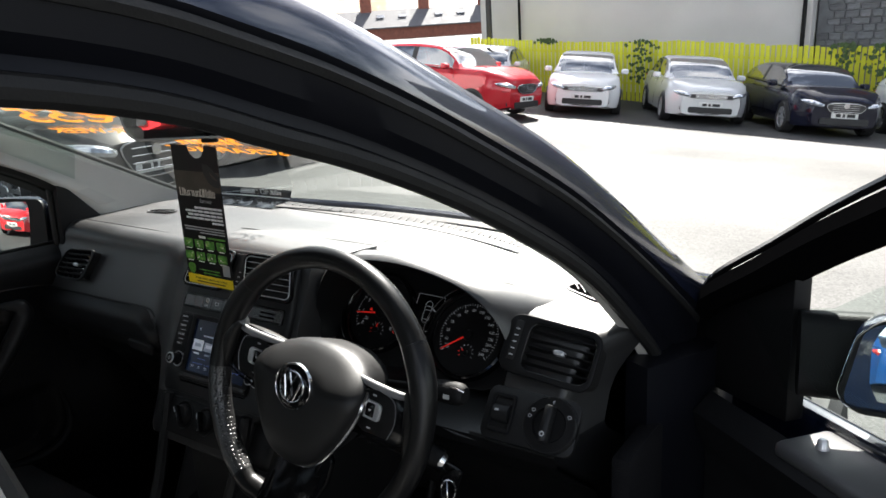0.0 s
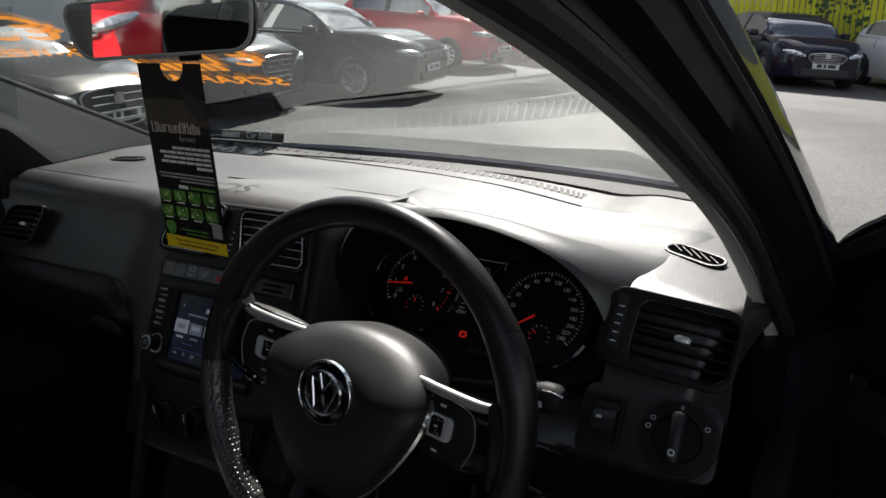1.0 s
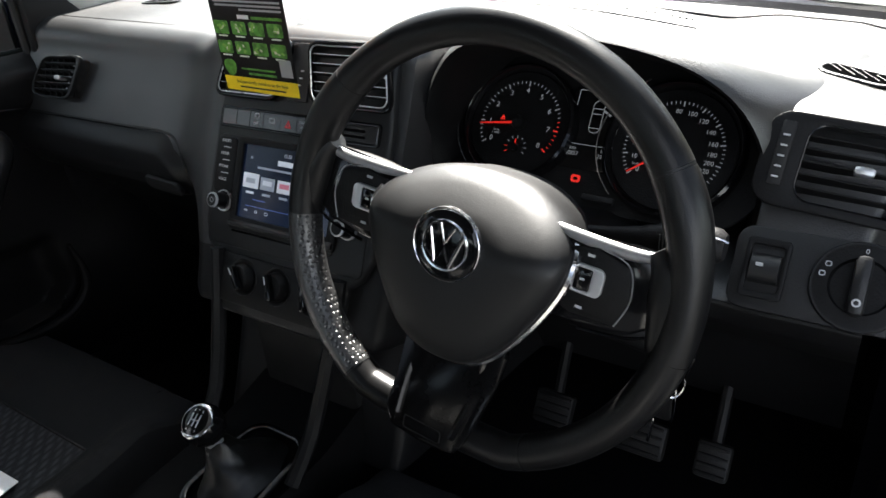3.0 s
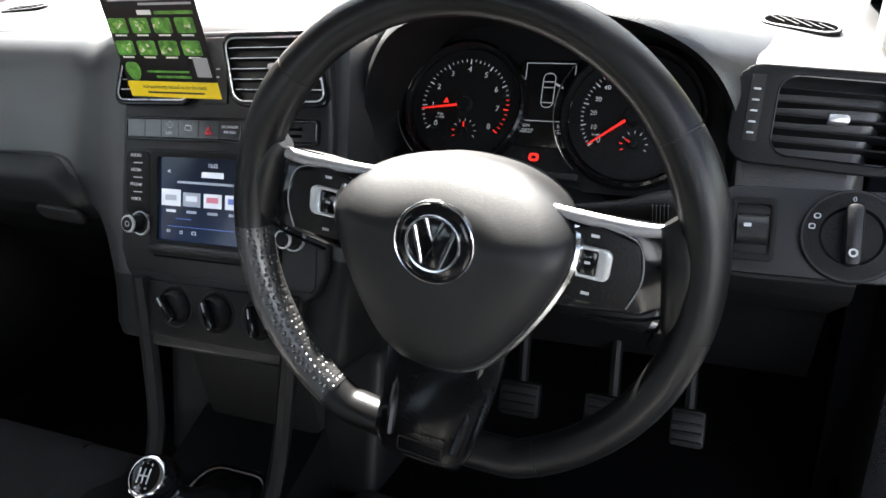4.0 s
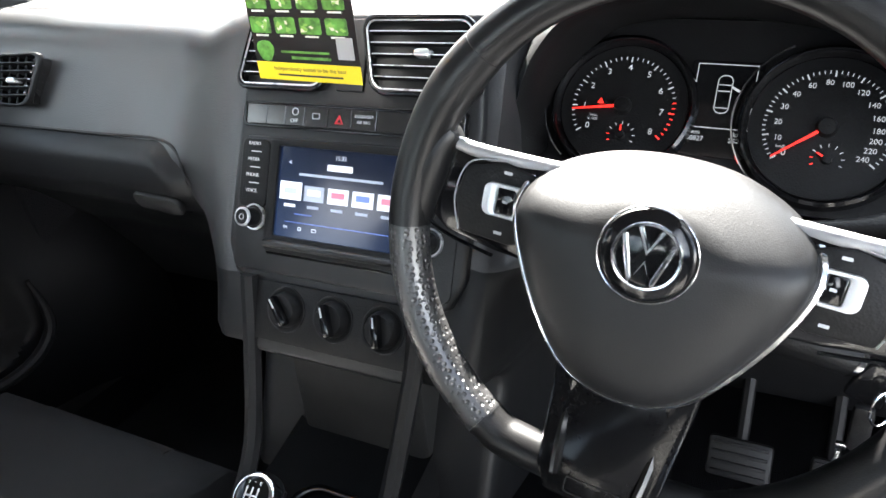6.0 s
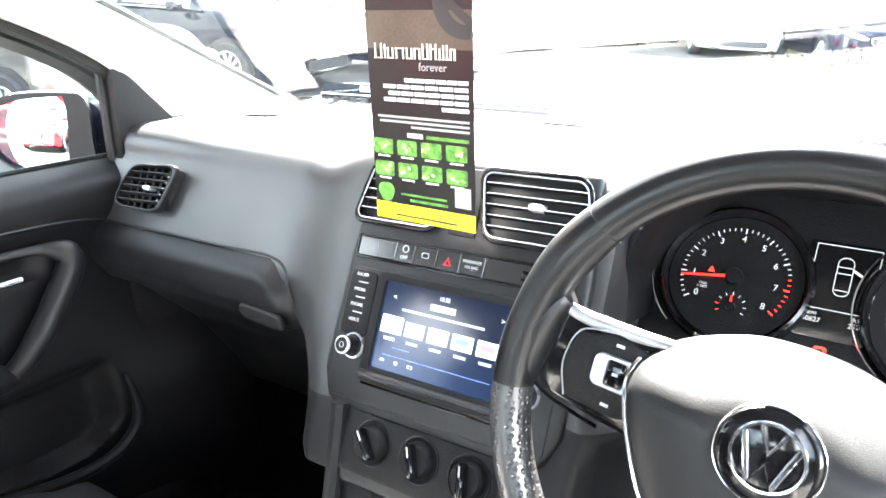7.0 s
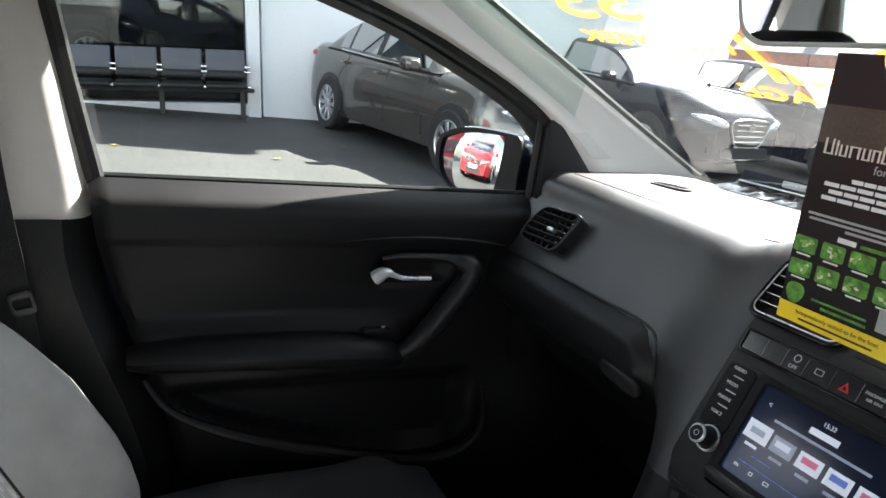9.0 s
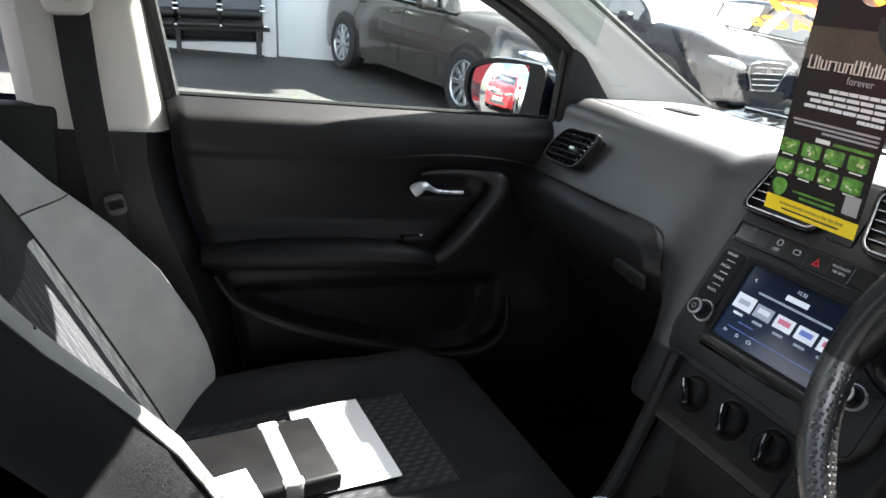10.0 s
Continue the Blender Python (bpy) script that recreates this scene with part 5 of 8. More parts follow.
part("display_frame", frame_ring(rrect(0.053, 0.062, 0.0005, 2), rrect(0.0515, 0.0605, 0.0004, 2), 0.0004), M_LIT, mf, "", Matrix.Translation((0.0, 0.012, 0.0021)))
cz = Matrix.Translation((0.0, 0.014, 0.0021))
part("car_symbol", frame_ring(rrect(0.0135, 0.037, 0.006, 6), rrect(0.0120, 0.0355, 0.0052, 6), 0.0004), M_LIT, mf, "white outline of a car", cz)
for yy in (0.009, 0.003, -0.013):
    part("car_symbol", bar(0.011, 0.0008, 0.0003, (0, yy)), M_LIT, mf, "", cz)
part("car_symbol", bar(0.010, 0.0022, 0.0003), M_LIT, mf, "open door sign", cz @ Matrix.Translation((0.011, 0.005, 0)) @ Matrix.Rotation(radians(-28), 4, "Z"))
part("reading", letters("km\n40827", 0.0062, 0.0002), M_LIT, mf, "white distance reading", Matrix.Translation((-0.0185, -0.0265, 0.0021)))
part("reading", letters("km\n257.0", 0.0062, 0.0002), M_LIT, mf, "white distance reading", Matrix.Translation((0.018, -0.0265, 0.0021)))
part("warning_light", frame_ring(rrect(0.011, 0.0085, 0.003, 5), rrect(0.005, 0.0035, 0.0012, 5), 0.0005), M_RED, cl, "red brake light", Matrix.Translation((-0.004, -0.056, -0.002)))
part("reset_button", rbox(0.036, 0.007, 0.006, 0.0015), M_STACK, cl, "", Matrix.Translation((0.028, -0.075, 0.002)))

# hood over the instruments
hd = thing("instrument_hood", "dark grey hood over the instruments", "instrument hood")
lip = [(0.176, 0.215, 0.875), (0.172, 0.212, 0.925), (0.196, 0.208, 0.985), (0.243, 0.203, 1.022), (0.345, 0.200, 1.033), (0.44, 0.206, 1.016), (0.495, 0.215, 0.985), (0.524, 0.226, 0.94), (0.532, 0.232, 0.89), (0.524, 0.236, 0.84)]
L = curve_points(lip, 60)


def shoulder_z(x, y):
    """Height of the dashboard beside the hood, with its rounded edge towards the seats."""
    if x < 0.42:
        return top_z(x, y)
    zt = top_z(x, 0.30)
    yf = float(np.interp(zt - 0.042, [0.80, 0.85, 0.92, 0.97], [0.165, 0.192, 0.246, 0.275]))
    over = min(1.0, max(0.0, (yf + 0.04 - y) / 0.04))
    return top_z(x, y) - 0.042 * (1 - math.sqrt(1 - over * over)) * smooth(0.42, 0.50, x)


c = Vector((0.345, 0, 0.90))
rows = []
for i, p in enumerate(L):
    f = i / 59
    upk = smooth(0.90, 1.0, p.z)
    out = Vector((p.x - c.x, 0, p.z - c.z)).normalized()
    inner = p + Vector((0, 0.10, -0.018 * upk)) - out * 0.018
    inner2 = p + Vector((0, 0.03, 0)) - out * 0.008
    row = [inner, inner2, p + Vector((0, 0.004, 0)) - out * 0.001, p + out * 0.003, p + Vector((0, 0.008, 0)) + out * 0.009]
    for k in range(1, 9):
        g = k / 8
        q = p + Vector((out.x * (0.009 + 0.105 * g), 0.008 + (0.13 + 0.20 * upk) * g, 0))
        low_z = min(p.z, top_z(q.x, q.y)) - 0.016
        end_z = lerp(low_z, shoulder_z(q.x, q.y) + 0.0012 - 0.004 * smooth(0.9, 1.0, g), upk)
        q.z = lerp(p.z + out.z * 0.009, end_z, smooth(0.0, 0.55, g) if upk > 0.3 else g)
        row.append(q)
    rows.append(row)
part("hood_shell", grid([r[3:] for r in rows]), M_DASH, hd, angle=60)
part("hood_lining", grid([r[:4] for r in rows]), M_DARK, hd, "black lining of the hood", angle=60)

# light switch panel
LP = axes((0.594, 0.172, 0.848), (1, 0.0, 0.0), (0, 0.72, 1))
lp = part("switch_panel", prism(rrect(0.140, 0.075, 0.014, 6, 0.0, 0.0), 0.008, 0.002, z0=-0.008), M_STACK, dash, "panel of light switches", LP)
dm = part("dimmer", frame_ring(rrect(0.036, 0.054, 0.004, 4), rrect(0.027, 0.042, 0.003, 4), 0.004, 0.001), M_DARK, lp, "dimmer thumb wheel", Matrix.Translation((-0.042, 0.0, 0.0)))
part("dimmer_wheel", tube([(-0.012, 0, -0.004), (0.012, 0, -0.004)], 0.014, 18), M_STACK, dm)
part("marking", bar(0.006, 0.003, 0.0004), M_ICON, dm, "", Matrix.Translation((-0.004, 0.002, 0.0105)))
ls = part("light_switch", lathe([(0.0, 0.004), (0.022, 0.004), (0.024, 0.007), (0.036, 0.006), (0.0385, 0.003), (0.0385, -0.004)], 40), M_DARK, lp, "large round light switch", Matrix.Translation((0.032, -0.001, 0.0)))
part("turn_grip", rbox(0.013, 0.050, 0.020, 0.005), M_STACK, ls, "raised turning grip", Matrix.Translation((0.0, 0.0, 0.012)))
part("grip_mark", frame_ring(circle(0.0035, 12), circle(0.002, 12), 0.0004), M_ICON, ls, "", Matrix.Translation((0.0, -0.015, 0.0222)))
part("switch_rim", lathe([(0.0355, 0.0068), (0.0372, 0.0068), (0.0385, 0.004)], 40), M_STACK, ls)
part("marking", letters("0", 0.006, 0.0002), M_ICON, ls, "", Matrix.Translation((0.0, 0.030, 0.0066)))
for a, w in ((150, 0.005), (168, 0.005), (30, 0.005)):
    part("marking", frame_ring(rrect(w, 0.0045, 0.0015, 4), rrect(w - 0.0015, 0.003, 0.001, 4), 0.0004), M_ICON, ls, "", Matrix.Translation((0.030 * math.cos(radians(a)), 0.030 * math.sin(radians(a)), 0.0064)))
part("knee_panel", grid([[(x, face_y(x, z) - 0.004 - 0.010 * smooth(0.80, 0.76, z), z) for x in [0.20 + 0.435 * i / 20 for i in range(21)]] for z in [0.52 + 0.285 * j / 16 for j in range(17)]]), M_DARK, dash, "black knee panel under the wheel")
seam([(x, face_y(x, 0.806) - 0.004, 0.806) for x in (0.50, 0.55, 0.60, 0.635)], 0.0025)

# bulkhead below the windscreen, following the dashboard's far edge
rings = []
for i in range(25):
    x = -0.72 + 0.06 * i
    zt = top_z(x, glass_y(x)) - 0.004
    rings.append([(x, glass_y(x) + 0.004, 0.24), (x, glass_y(x) + 0.004, zt), (x, glass_y(x) + 0.03, zt - 0.004), (x, glass_y(x) + 0.03, 0.24)])
whole("bulkhead", loft(rings), M_CARPET, "dark bulkhead under the windscreen", "car wall", kind="structure")

# ---- steering wheel, column, mirror, seats ----
RAKE = radians(14)
WH = Matrix.Translation((0.341, 0.0216, 0.895)) @ axes((0, 0, 0), (1, 0.03, 0), (0, math.sin(RAKE), math.cos(RAKE))) @ Matrix.Rotation(radians(-9), 4, "Z")
sw = thing("steering_wheel", "black leather flat-bottomed steering wheel", "steering wheel", m=WH)
RW = 0.1835


def rim_point(a, r=RW):
    x, y = r * math.sin(a), r * math.cos(a)
    flat = -0.167
    if y < flat:
        y = flat + (y - flat) * 0.25
    return Vector((x, y, 0.0))


def rim_arc(a0, a1, n, rad=0.0155):
    pts = [rim_point(radians(a0 + (a1 - a0) * i / (n - 1))) for i in range(n)]
    rr_ = []
    for i in range(n):
        a = (a0 + (a1 - a0) * i / (n - 1)) % 360
        bump = math.exp(-((a - 62) / 12) ** 2) + math.exp(-((a - 298) / 12) ** 2)
        rr_.append(rad + 0.0022 * bump)
    return tube(pts, rr_, 16, flat=1.12, up=(0, 0, 1))


part("rim_top", rim_arc(-52, 52, 50), M_LEATHER, sw, "smooth black leather upper rim")
for s in (-1, 1):
    part("rim_side", rim_arc(s * 52.6, s * 97, 24), M_LEATHER, sw, "smooth black leather side of the rim")
    # lighter left leather carries the sun's sparkle; darker right one avoids a sun patch
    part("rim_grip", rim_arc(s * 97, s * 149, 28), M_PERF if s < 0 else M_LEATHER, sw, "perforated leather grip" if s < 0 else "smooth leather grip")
part("rim_bottom", rim_arc(149.6, 210.4, 36), M_LEATHER, sw, "smooth leather flat lower rim")
for a in (52.3, -52.3, 149.3, -149.3):
    p, q = rim_point(radians(a - 0.3)), rim_point(radians(a + 0.3))
    part("rim_seam", tube([p, q], 0.0162, 16, flat=1.12), M_STACK, sw, "grey stitched seam")
# hub
HUB = [(0, 0.057), (0.046, 0.052), (0.084, 0.034), (0.095, 0.006), (0.080, -0.038), (0.052, -0.083), (0.028, -0.102), (0, -0.107)]
out = curve_points([(x, y, 0) for x, y in HUB] + [(-x, y, 0) for x, y in HUB[-2:0:-1]], 56, True)
HC = Matrix.Translation((-0.002, 0.008, 0))
rings = [[(p.x * f, p.y * f, h - 0.042 * smooth(0.002, 0.062, p.y * f)) for p in out] for f, h in ((0.90, -0.045), (0.97, -0.01), (1.0, 0.008), (0.985, 0.018), (0.93, 0.026), (0.80, 0.032), (0.55, 0.035), (0.30, 0.0355))]
hub = part("airbag_cover", loft(rings), M_HUB, sw, "domed grained hub cover", HC, angle=50)
part("hub_trim", tube([(p.x * 1.015, p.y * 1.015, 0.010 - 0.042 * smooth(0.002, 0.062, p.y)) for p in out[8:49]], [0.0024 + 0.0016 * smooth(16, 4, i) + 0.0006 * smooth(30, 40, i) for i in range(41)], 8), M_CHROME, sw, "thin chrome line round the hub", HC)
EMM = Matrix.Translation((-0.001, 0.004, 0.0362))
em = part("emblem", lathe([(0.0, 0.003), (0.024, 0.0028), (0.0275, 0.001), (0.028, -0.003)], 40), M_GLOSS, hub, "round black emblem", EMM @ Matrix.Diagonal((1.05, 1.05, 1, 1)))
part("emblem_ring", lathe([(0.0286, 0.0016), (0.0292, 0.0022), (0.0298, 0.0016), (0.030, -0.003)], 40), M_CHROME, em, "chrome ring")
part("emblem_ring", lathe([(0.0180, 0.0030), (0.0187, 0.0046), (0.0200, 0.0048), (0.0208, 0.0032)], 40), M_CHROME, em, "inner chrome ring")
for pts in (((-0.0148, 0.0108), (-0.0064, -0.0166), (0.0, -0.0030), (0.0064, -0.0166), (0.0148, 0.0108)), ((-0.0068, 0.0168), (0.0, 0.0022), (0.0068, 0.0168))):
    part("emblem_shape", tube([(x, y, 0.0040) for x, y in pts], 0.0019, 6, flat=0.6), M_CHROME, em, "plain chrome zigzag")
SPM = Matrix.Translation((-0.003, -0.007, 0))
for s in (-1, 1):
    sp = [(0.070, 0.048), (0.105, 0.052), (0.150, 0.054), (0.176, 0.050), (0.176, 0.005), (0.150, -0.014), (0.110, -0.020), (0.075, -0.022)]
    spoke = part("spoke", prism([(s * x, y) for x, y in sp], 0.018, 0.004, z0=-0.020), M_GLOSS, sw, "glossy black spoke", SPM)
    part("spoke_top", tube(curve_points([(s * 0.066, 0.049, -0.010), (s * 0.100, 0.049, -0.006), (s * 0.140, 0.050, -0.004), (s * 0.170, 0.056, -0.004)], 14), [0.0056 - 0.0016 * smooth(7, 13, i) for i in range(14)], 12), M_SATIN, spoke, "satin silver upper edge")
    pad = [(0.082, 0.040), (0.112, 0.047), (0.140, 0.040), (0.146, 0.015), (0.138, -0.010), (0.10, -0.012), (0.082, -0.006)]
    bp_ = part("button_pad", prism([(s * x, y) for x, y in pad], 0.008, 0.003, z0=-0.006), M_DARK, spoke, "satin black button pad")
    part("button_frame", frame_ring(rrect(0.034, 0.024, 0.006, 5, s * 0.106, 0.020), rrect(0.014, 0.0185, 0.002, 5, s * 0.106, 0.020), 0.004, 0.001), M_SILVER, bp_, "silver rocker frame", Matrix.Translation((0, 0, 0.001)))
    part("button", rbox(0.0135, 0.0185, 0.005, 0.0012), M_GLOSS, bp_, "black button", Matrix.Translation((s * 0.106, 0.020, 0.002)))
    part("marking", bar(0.004, 0.002, 0.0003), M_ICON, bp_, "", Matrix.Translation((s * 0.106, 0.020, 0.0046)))
    for yy in (0.040, -0.004):
        part("marking", bar(0.006, 0.0022, 0.0003), M_ICON, bp_, "", Matrix.Translation((s * 0.108, yy, 0.0022)))
    part("spoke_line", tube(curve_points([(s * 0.172, -0.004, -0.002), (s * 0.150, -0.016, -0.002), (s * 0.11, -0.023, -0.002)], 10), 0.0016, 6), M_GLOSS, spoke, "shiny line under the spoke")
    # satin line draws the highlight on the pad's glossy edge
    edge = curve_points([(s * 0.118, 0.0475, 0.0015), (s * 0.139, 0.0405, 0.0015), (s * 0.1455, 0.015, 0.0015), (s * 0.1385, -0.009, 0.0015)], 16)
    part("pad_edge", tube(edge, 0.0006, 6), M_SATIN, bp_, "thin bright edge")
    part("spoke_joint", tube(curve_points([(s * 0.158, 0.062, -0.006), (s * 0.170, 0.046, -0.005), (s * 0.175, 0.018, -0.005), (s * 0.178, -0.02, -0.004)], 12), [0.010 + 0.009 * math.sin(math.pi * (i + 1) / 13) for i in range(12)], 14), M_LEATHER, spoke, "leather knuckle of the rim")
low = [(0.0, -0.090), (0.040, -0.074), (0.053, -0.088), (0.050, -0.120), (0.046, -0.150), (0.043, -0.170), (0.034, -0.187), (0.0, -0.190)]
chin = prism([(x, y + 0.004) for x, y in low] + [(-x, y + 0.004) for x, y in low[-2:0:-1]], 0.012, 0.004, z0=-0.018)
for v in chin.verts:
    v.co.z += 0.029 * smooth(-0.115, -0.172, v.co.y)
part("lower_spoke", chin, M_CHIN, sw, "glossy black lower spoke")
for s in (-1, 1):
    part("spoke_ridge", tube(curve_points([(s * 0.036, -0.074, -0.004), (s * 0.034, -0.115, -0.003), (s * 0.032, -0.145, 0.010), (s * 0.029, -0.168, 0.020)], 10), 0.004, 8), M_GLOSS, sw, "raised glossy ridge")
part("lower_badge", frame_ring(rrect(0.040, 0.014, 0.003, 4, 0, -0.165), rrect(0.0385, 0.0125, 0.0025, 4, 0, -0.165), 0.001), M_STACK, sw, "thin raised outline", Matrix.Translation((0, -0.006, 0.0225)) @ Matrix.Translation((0, -0.165, 0)) @ Matrix.Rotation(radians(4), 4, "X") @ Matrix.Translation((0, 0.165, 0)))

col = thing("steering_column", "black steering column shroud with two stalks", "steering column")
rings = []
for f in (0, 0.25, 0.6, 1.0):
    w, h = lerp(0.050, 0.075, f), lerp(0.046, 0.052, f)
    rings.append([(0.343 + x * w / 0.05, 0.065 + 0.19 * f, 0.858 - 0.070 * f + y * h / 0.05) for x, y in rrect(0.1, 0.1, 0.03, 6)])
part("shroud", loft(rings), M_DARK, col)
st = part("wiper_stalk", tube(curve_points([(0.40, 0.112, 0.884), (0.450, 0.116, 0.888), (0.495, 0.118, 0.890), (0.528, 0.118, 0.890)], 14), [0.006, 0.006, 0.006, 0.006, 0.007, 0.008, 0.011, 0.014, 0.0155, 0.016, 0.016, 0.016, 0.015, 0.011], 14), M_DARK, col, "black wiper stalk")
for k in range(5):
    part("rib", rbox(0.0012, 0.003, 0.020, 0.0004), M_RUBBER, st, "", Matrix.Translation((0.478 + 0.003 * k, 0.1025, 0.890)))
part("marking", bar(0.010, 0.006, 0.0004), M_ICON, st, "", axes((0.508, 0.1015, 0.891), (1, 0, 0), (0, 0.2, 1)))
part("stalk_edge", tube(curve_points([(0.512, 0.106, 0.9035), (0.523, 0.107, 0.903), (0.531, 0.110, 0.899)], 8), 0.0012, 6), M_CHROME, st, "bright edge")
st = part("light_stalk", tube(curve_points([(0.29, 0.085, 0.900), (0.24, 0.080, 0.922), (0.19, 0.072, 0.936), (0.155, 0.066, 0.942)], 14), [0.008 + 0.006 * smooth(2, 8, i) for i in range(14)], 12, flat=0.7), M_DARK, col, "black light stalk")
part("stalk_edge", tube(curve_points([(0.24, 0.074, 0.934), (0.19, 0.066, 0.946), (0.158, 0.060, 0.951)], 10), 0.0009, 6), M_CHROME, st, "bright edge")
part("marking", bar(0.010, 0.005, 0.0004), M_ICON, st, "", axes((0.20, 0.058, 0.938), (0.95, 0.1, -0.25), (0.2, 0.1, 1)))
ky = thing("ignition_key", "car key hanging in the ignition", "key")
part("lock_barrel", lathe([(0.0, 0.010), (0.010, 0.010), (0.017, 0.006), (0.019, 0.0), (0.019, -0.02)], 24), M_DARK, ky, "", axes((0.462, 0.09, 0.832), (1, 0.15, 0), (0, 0.2, 1)))
part("lock_barrel", tube([(0.395, 0.120, 0.796), (0.44, 0.126, 0.786), (0.474, 0.132, 0.772)], [0.018, 0.018, 0.016], 14), M_DARK, col, "ignition lock barrel")
part("lock_ring", tube([(0.473, 0.132, 0.772), (0.479, 0.133, 0.769)], [0.0165, 0.013], 16), M_CHROME, col, "bright ring of the lock")
part("key_head", rbox(0.030, 0.010, 0.040, 0.004), M_GLOSS, ky, "black key head", Matrix.Translation((0.492, 0.128, 0.755)) @ Matrix.Rotation(radians(20), 4, "Y"))
part("key_blade", rbox(0.02, 0.004, 0.007, 0.001), M_CHROME, ky, "", Matrix.Translation((0.482, 0.131, 0.767)))
part("key_ring", tube([(0.498 + 0.008 * math.sin(a), 0.110 + 0.006 * math.sin(a), 0.745 + 0.016 * math.cos(a)) for a in (2 * math.pi * i / 20 for i in range(20))], 0.0011, 6, closed=True), M_CHROME, ky, "steel key ring")
part("key_wire", tube(curve_points([(0.498, 0.108, 0.760), (0.502, 0.102, 0.740), (0.501, 0.104, 0.715), (0.498, 0.108, 0.700)], 12), 0.0010, 6), M_CHROME, ky, "bright wire loop")
part("key_fob", rbox(0.016, 0.009, 0.045, 0.004), M_DARK, ky, "", Matrix.Translation((0.488, 0.116, 0.718)))
part("key_clasp", rbox(0.008, 0.005, 0.006, 0.001), M_CHROME, ky, "", Matrix.Translation((0.478, 0.122, 0.692)))
part("spare_key", rbox(0.003, 0.002, 0.032, 0.001), M_CHROME, ky, "", Matrix.Translation((0.475, 0.122, 0.670)) @ Matrix.Rotation(radians(8), 4, "Y"))
for px_, w in ((0.27, 0.06), (0.40, 0.075), (0.50, 0.045)):
    pd = thing("pedal", "black ribbed rubber foot pedal", "pedal", "pedals")
    part("pad", rbox(w, 0.05, 0.018, 0.006), M_RUBBER, pd, "", Matrix.Translation((px_, 0.33, 0.46)) @ Matrix.Rotation(radians(55), 4, "X"))
    for k in range(4):
        part("rib", rbox(w * 0.85, 0.004, 0.004, 0.001), M_DARK, pd, "", Matrix.Translation((px_, 0.33, 0.46)) @ Matrix.Rotation(radians(55), 4, "X") @ Matrix.Translation((0, -0.018 + 0.012 * k, 0.010)))
    part("arm", tube([(px_, 0.345, 0.47), (px_, 0.42, 0.62)], 0.008, 8), M_DARK, pd)

# rear-view mirror and the card that hangs from it
RM = axes((-0.041, 0.158, 1.260), (0.976, 0.216, 0.020), (0, -0.078, 1))
rm = thing("rear_view_mirror", "black-framed rear-view mirror under the windscreen", "mirror", m=RM)
mo = [(x + 0.02 * y / 0.03 * (1 if x > 0 else -1) * 0.3, y) for x, y in rrect(0.286, 0.076, 0.026, 7)]
part("housing", loft([[(x * f, y * f, -d) for x, y in mo] for f, d in ((0.98, -0.002), (1.0, 0.004), (0.97, 0.016), (0.85, 0.030), (0.5, 0.040))]), M_DARK, rm)
part("rim", frame_ring(mo, [(x * 0.970, y * 0.88) for x, y in mo], 0.005, 0.0018), M_COVER, rm, "pale grey rounded rim")
part("mirror_glass", prism([(x * 0.973, y * 0.885) for x, y in mo], 0.002, z0=0.0012), M_MIRROR, rm, "mirror glass")
part("dipping_tab", rbox(0.032, 0.008, 0.010, 0.003), M_DARK, rm, "black dipping tab", Matrix.Translation((0.035, -0.042, -0.006)))
part("stem", tube([(0.04, 0.0, -0.03), (0.05, 0.035, -0.075), (0.05, 0.065, -0.10)], 0.012, 10), M_DARK, rm, "black stem fixed to the glass")

TG = axes((-0.0092, 0.1415, 1.0915), (0.9997, -0.0025, -0.0225), (0.0224, -0.0311, 0.9993))
tag = thing("hanging_card", "black card with green pictures hanging from the mirror", "hanging card", m=TG)
W2, H2 = 0.0597, 0.123
arch = [(0.006 + 0.0215 * math.cos(a), H2 + 0.0215 * math.sin(a)) for a in (math.pi + math.pi * i / 16 for i in range(17))]
outl = [(-W2, -H2), (W2, -H2), (W2, H2)] + [(x, y) for x, y in arch[::-1]] + [(-W2, H2)]
part("card", prism(outl, 0.0006), M_CARD, tag)
part("yellow_foot", bar(2 * W2, 0.017, 0.0004, (0, -H2 + 0.0085)), M_YELLOW, tag, "yellow strip", Matrix.Translation((0, 0, 0.0006)))
part("slogan", letters("Independently tested to be the best", 0.0058, 0.0001), M_INK, tag, "black lettering", Matrix.Translation((0.002, -H2 + 0.0112, 0.0011)))
part("small_print", bar(0.075, 0.0018, 0.0002, (0.002, -H2 + 0.0052)), M_INK, tag, "", Matrix.Translation((0, 0, 0.0011)))
part("bronze_band", bar(2 * W2 - 0.001, 0.034, 0.0003, (0, 0.062)), M_CARDB, tag, "bronze photograph of glossy paint", Matrix.Translation((0, 0, 0.0006)))
part("photo_curve", frame_ring([(0.052 + 0.034 * math.cos(a), 0.088 + 0.034 * math.sin(a)) for a in (math.pi * 0.95 + 0.75 * i / 14 * math.pi * 0.8 for i in range(15))] + [(W2 - 0.0005, 0.062)], [(0.055 + 0.022 * math.cos(a), 0.088 + 0.022 * math.sin(a)) for a in (math.pi * 0.95 + 0.75 * i / 14 * math.pi * 0.8 for i in range(15))] + [(W2 - 0.0005, 0.072)], 0.0002), M_INK, tag, "dark curve of the photograph", Matrix.Translation((0, 0, 0.0010)))
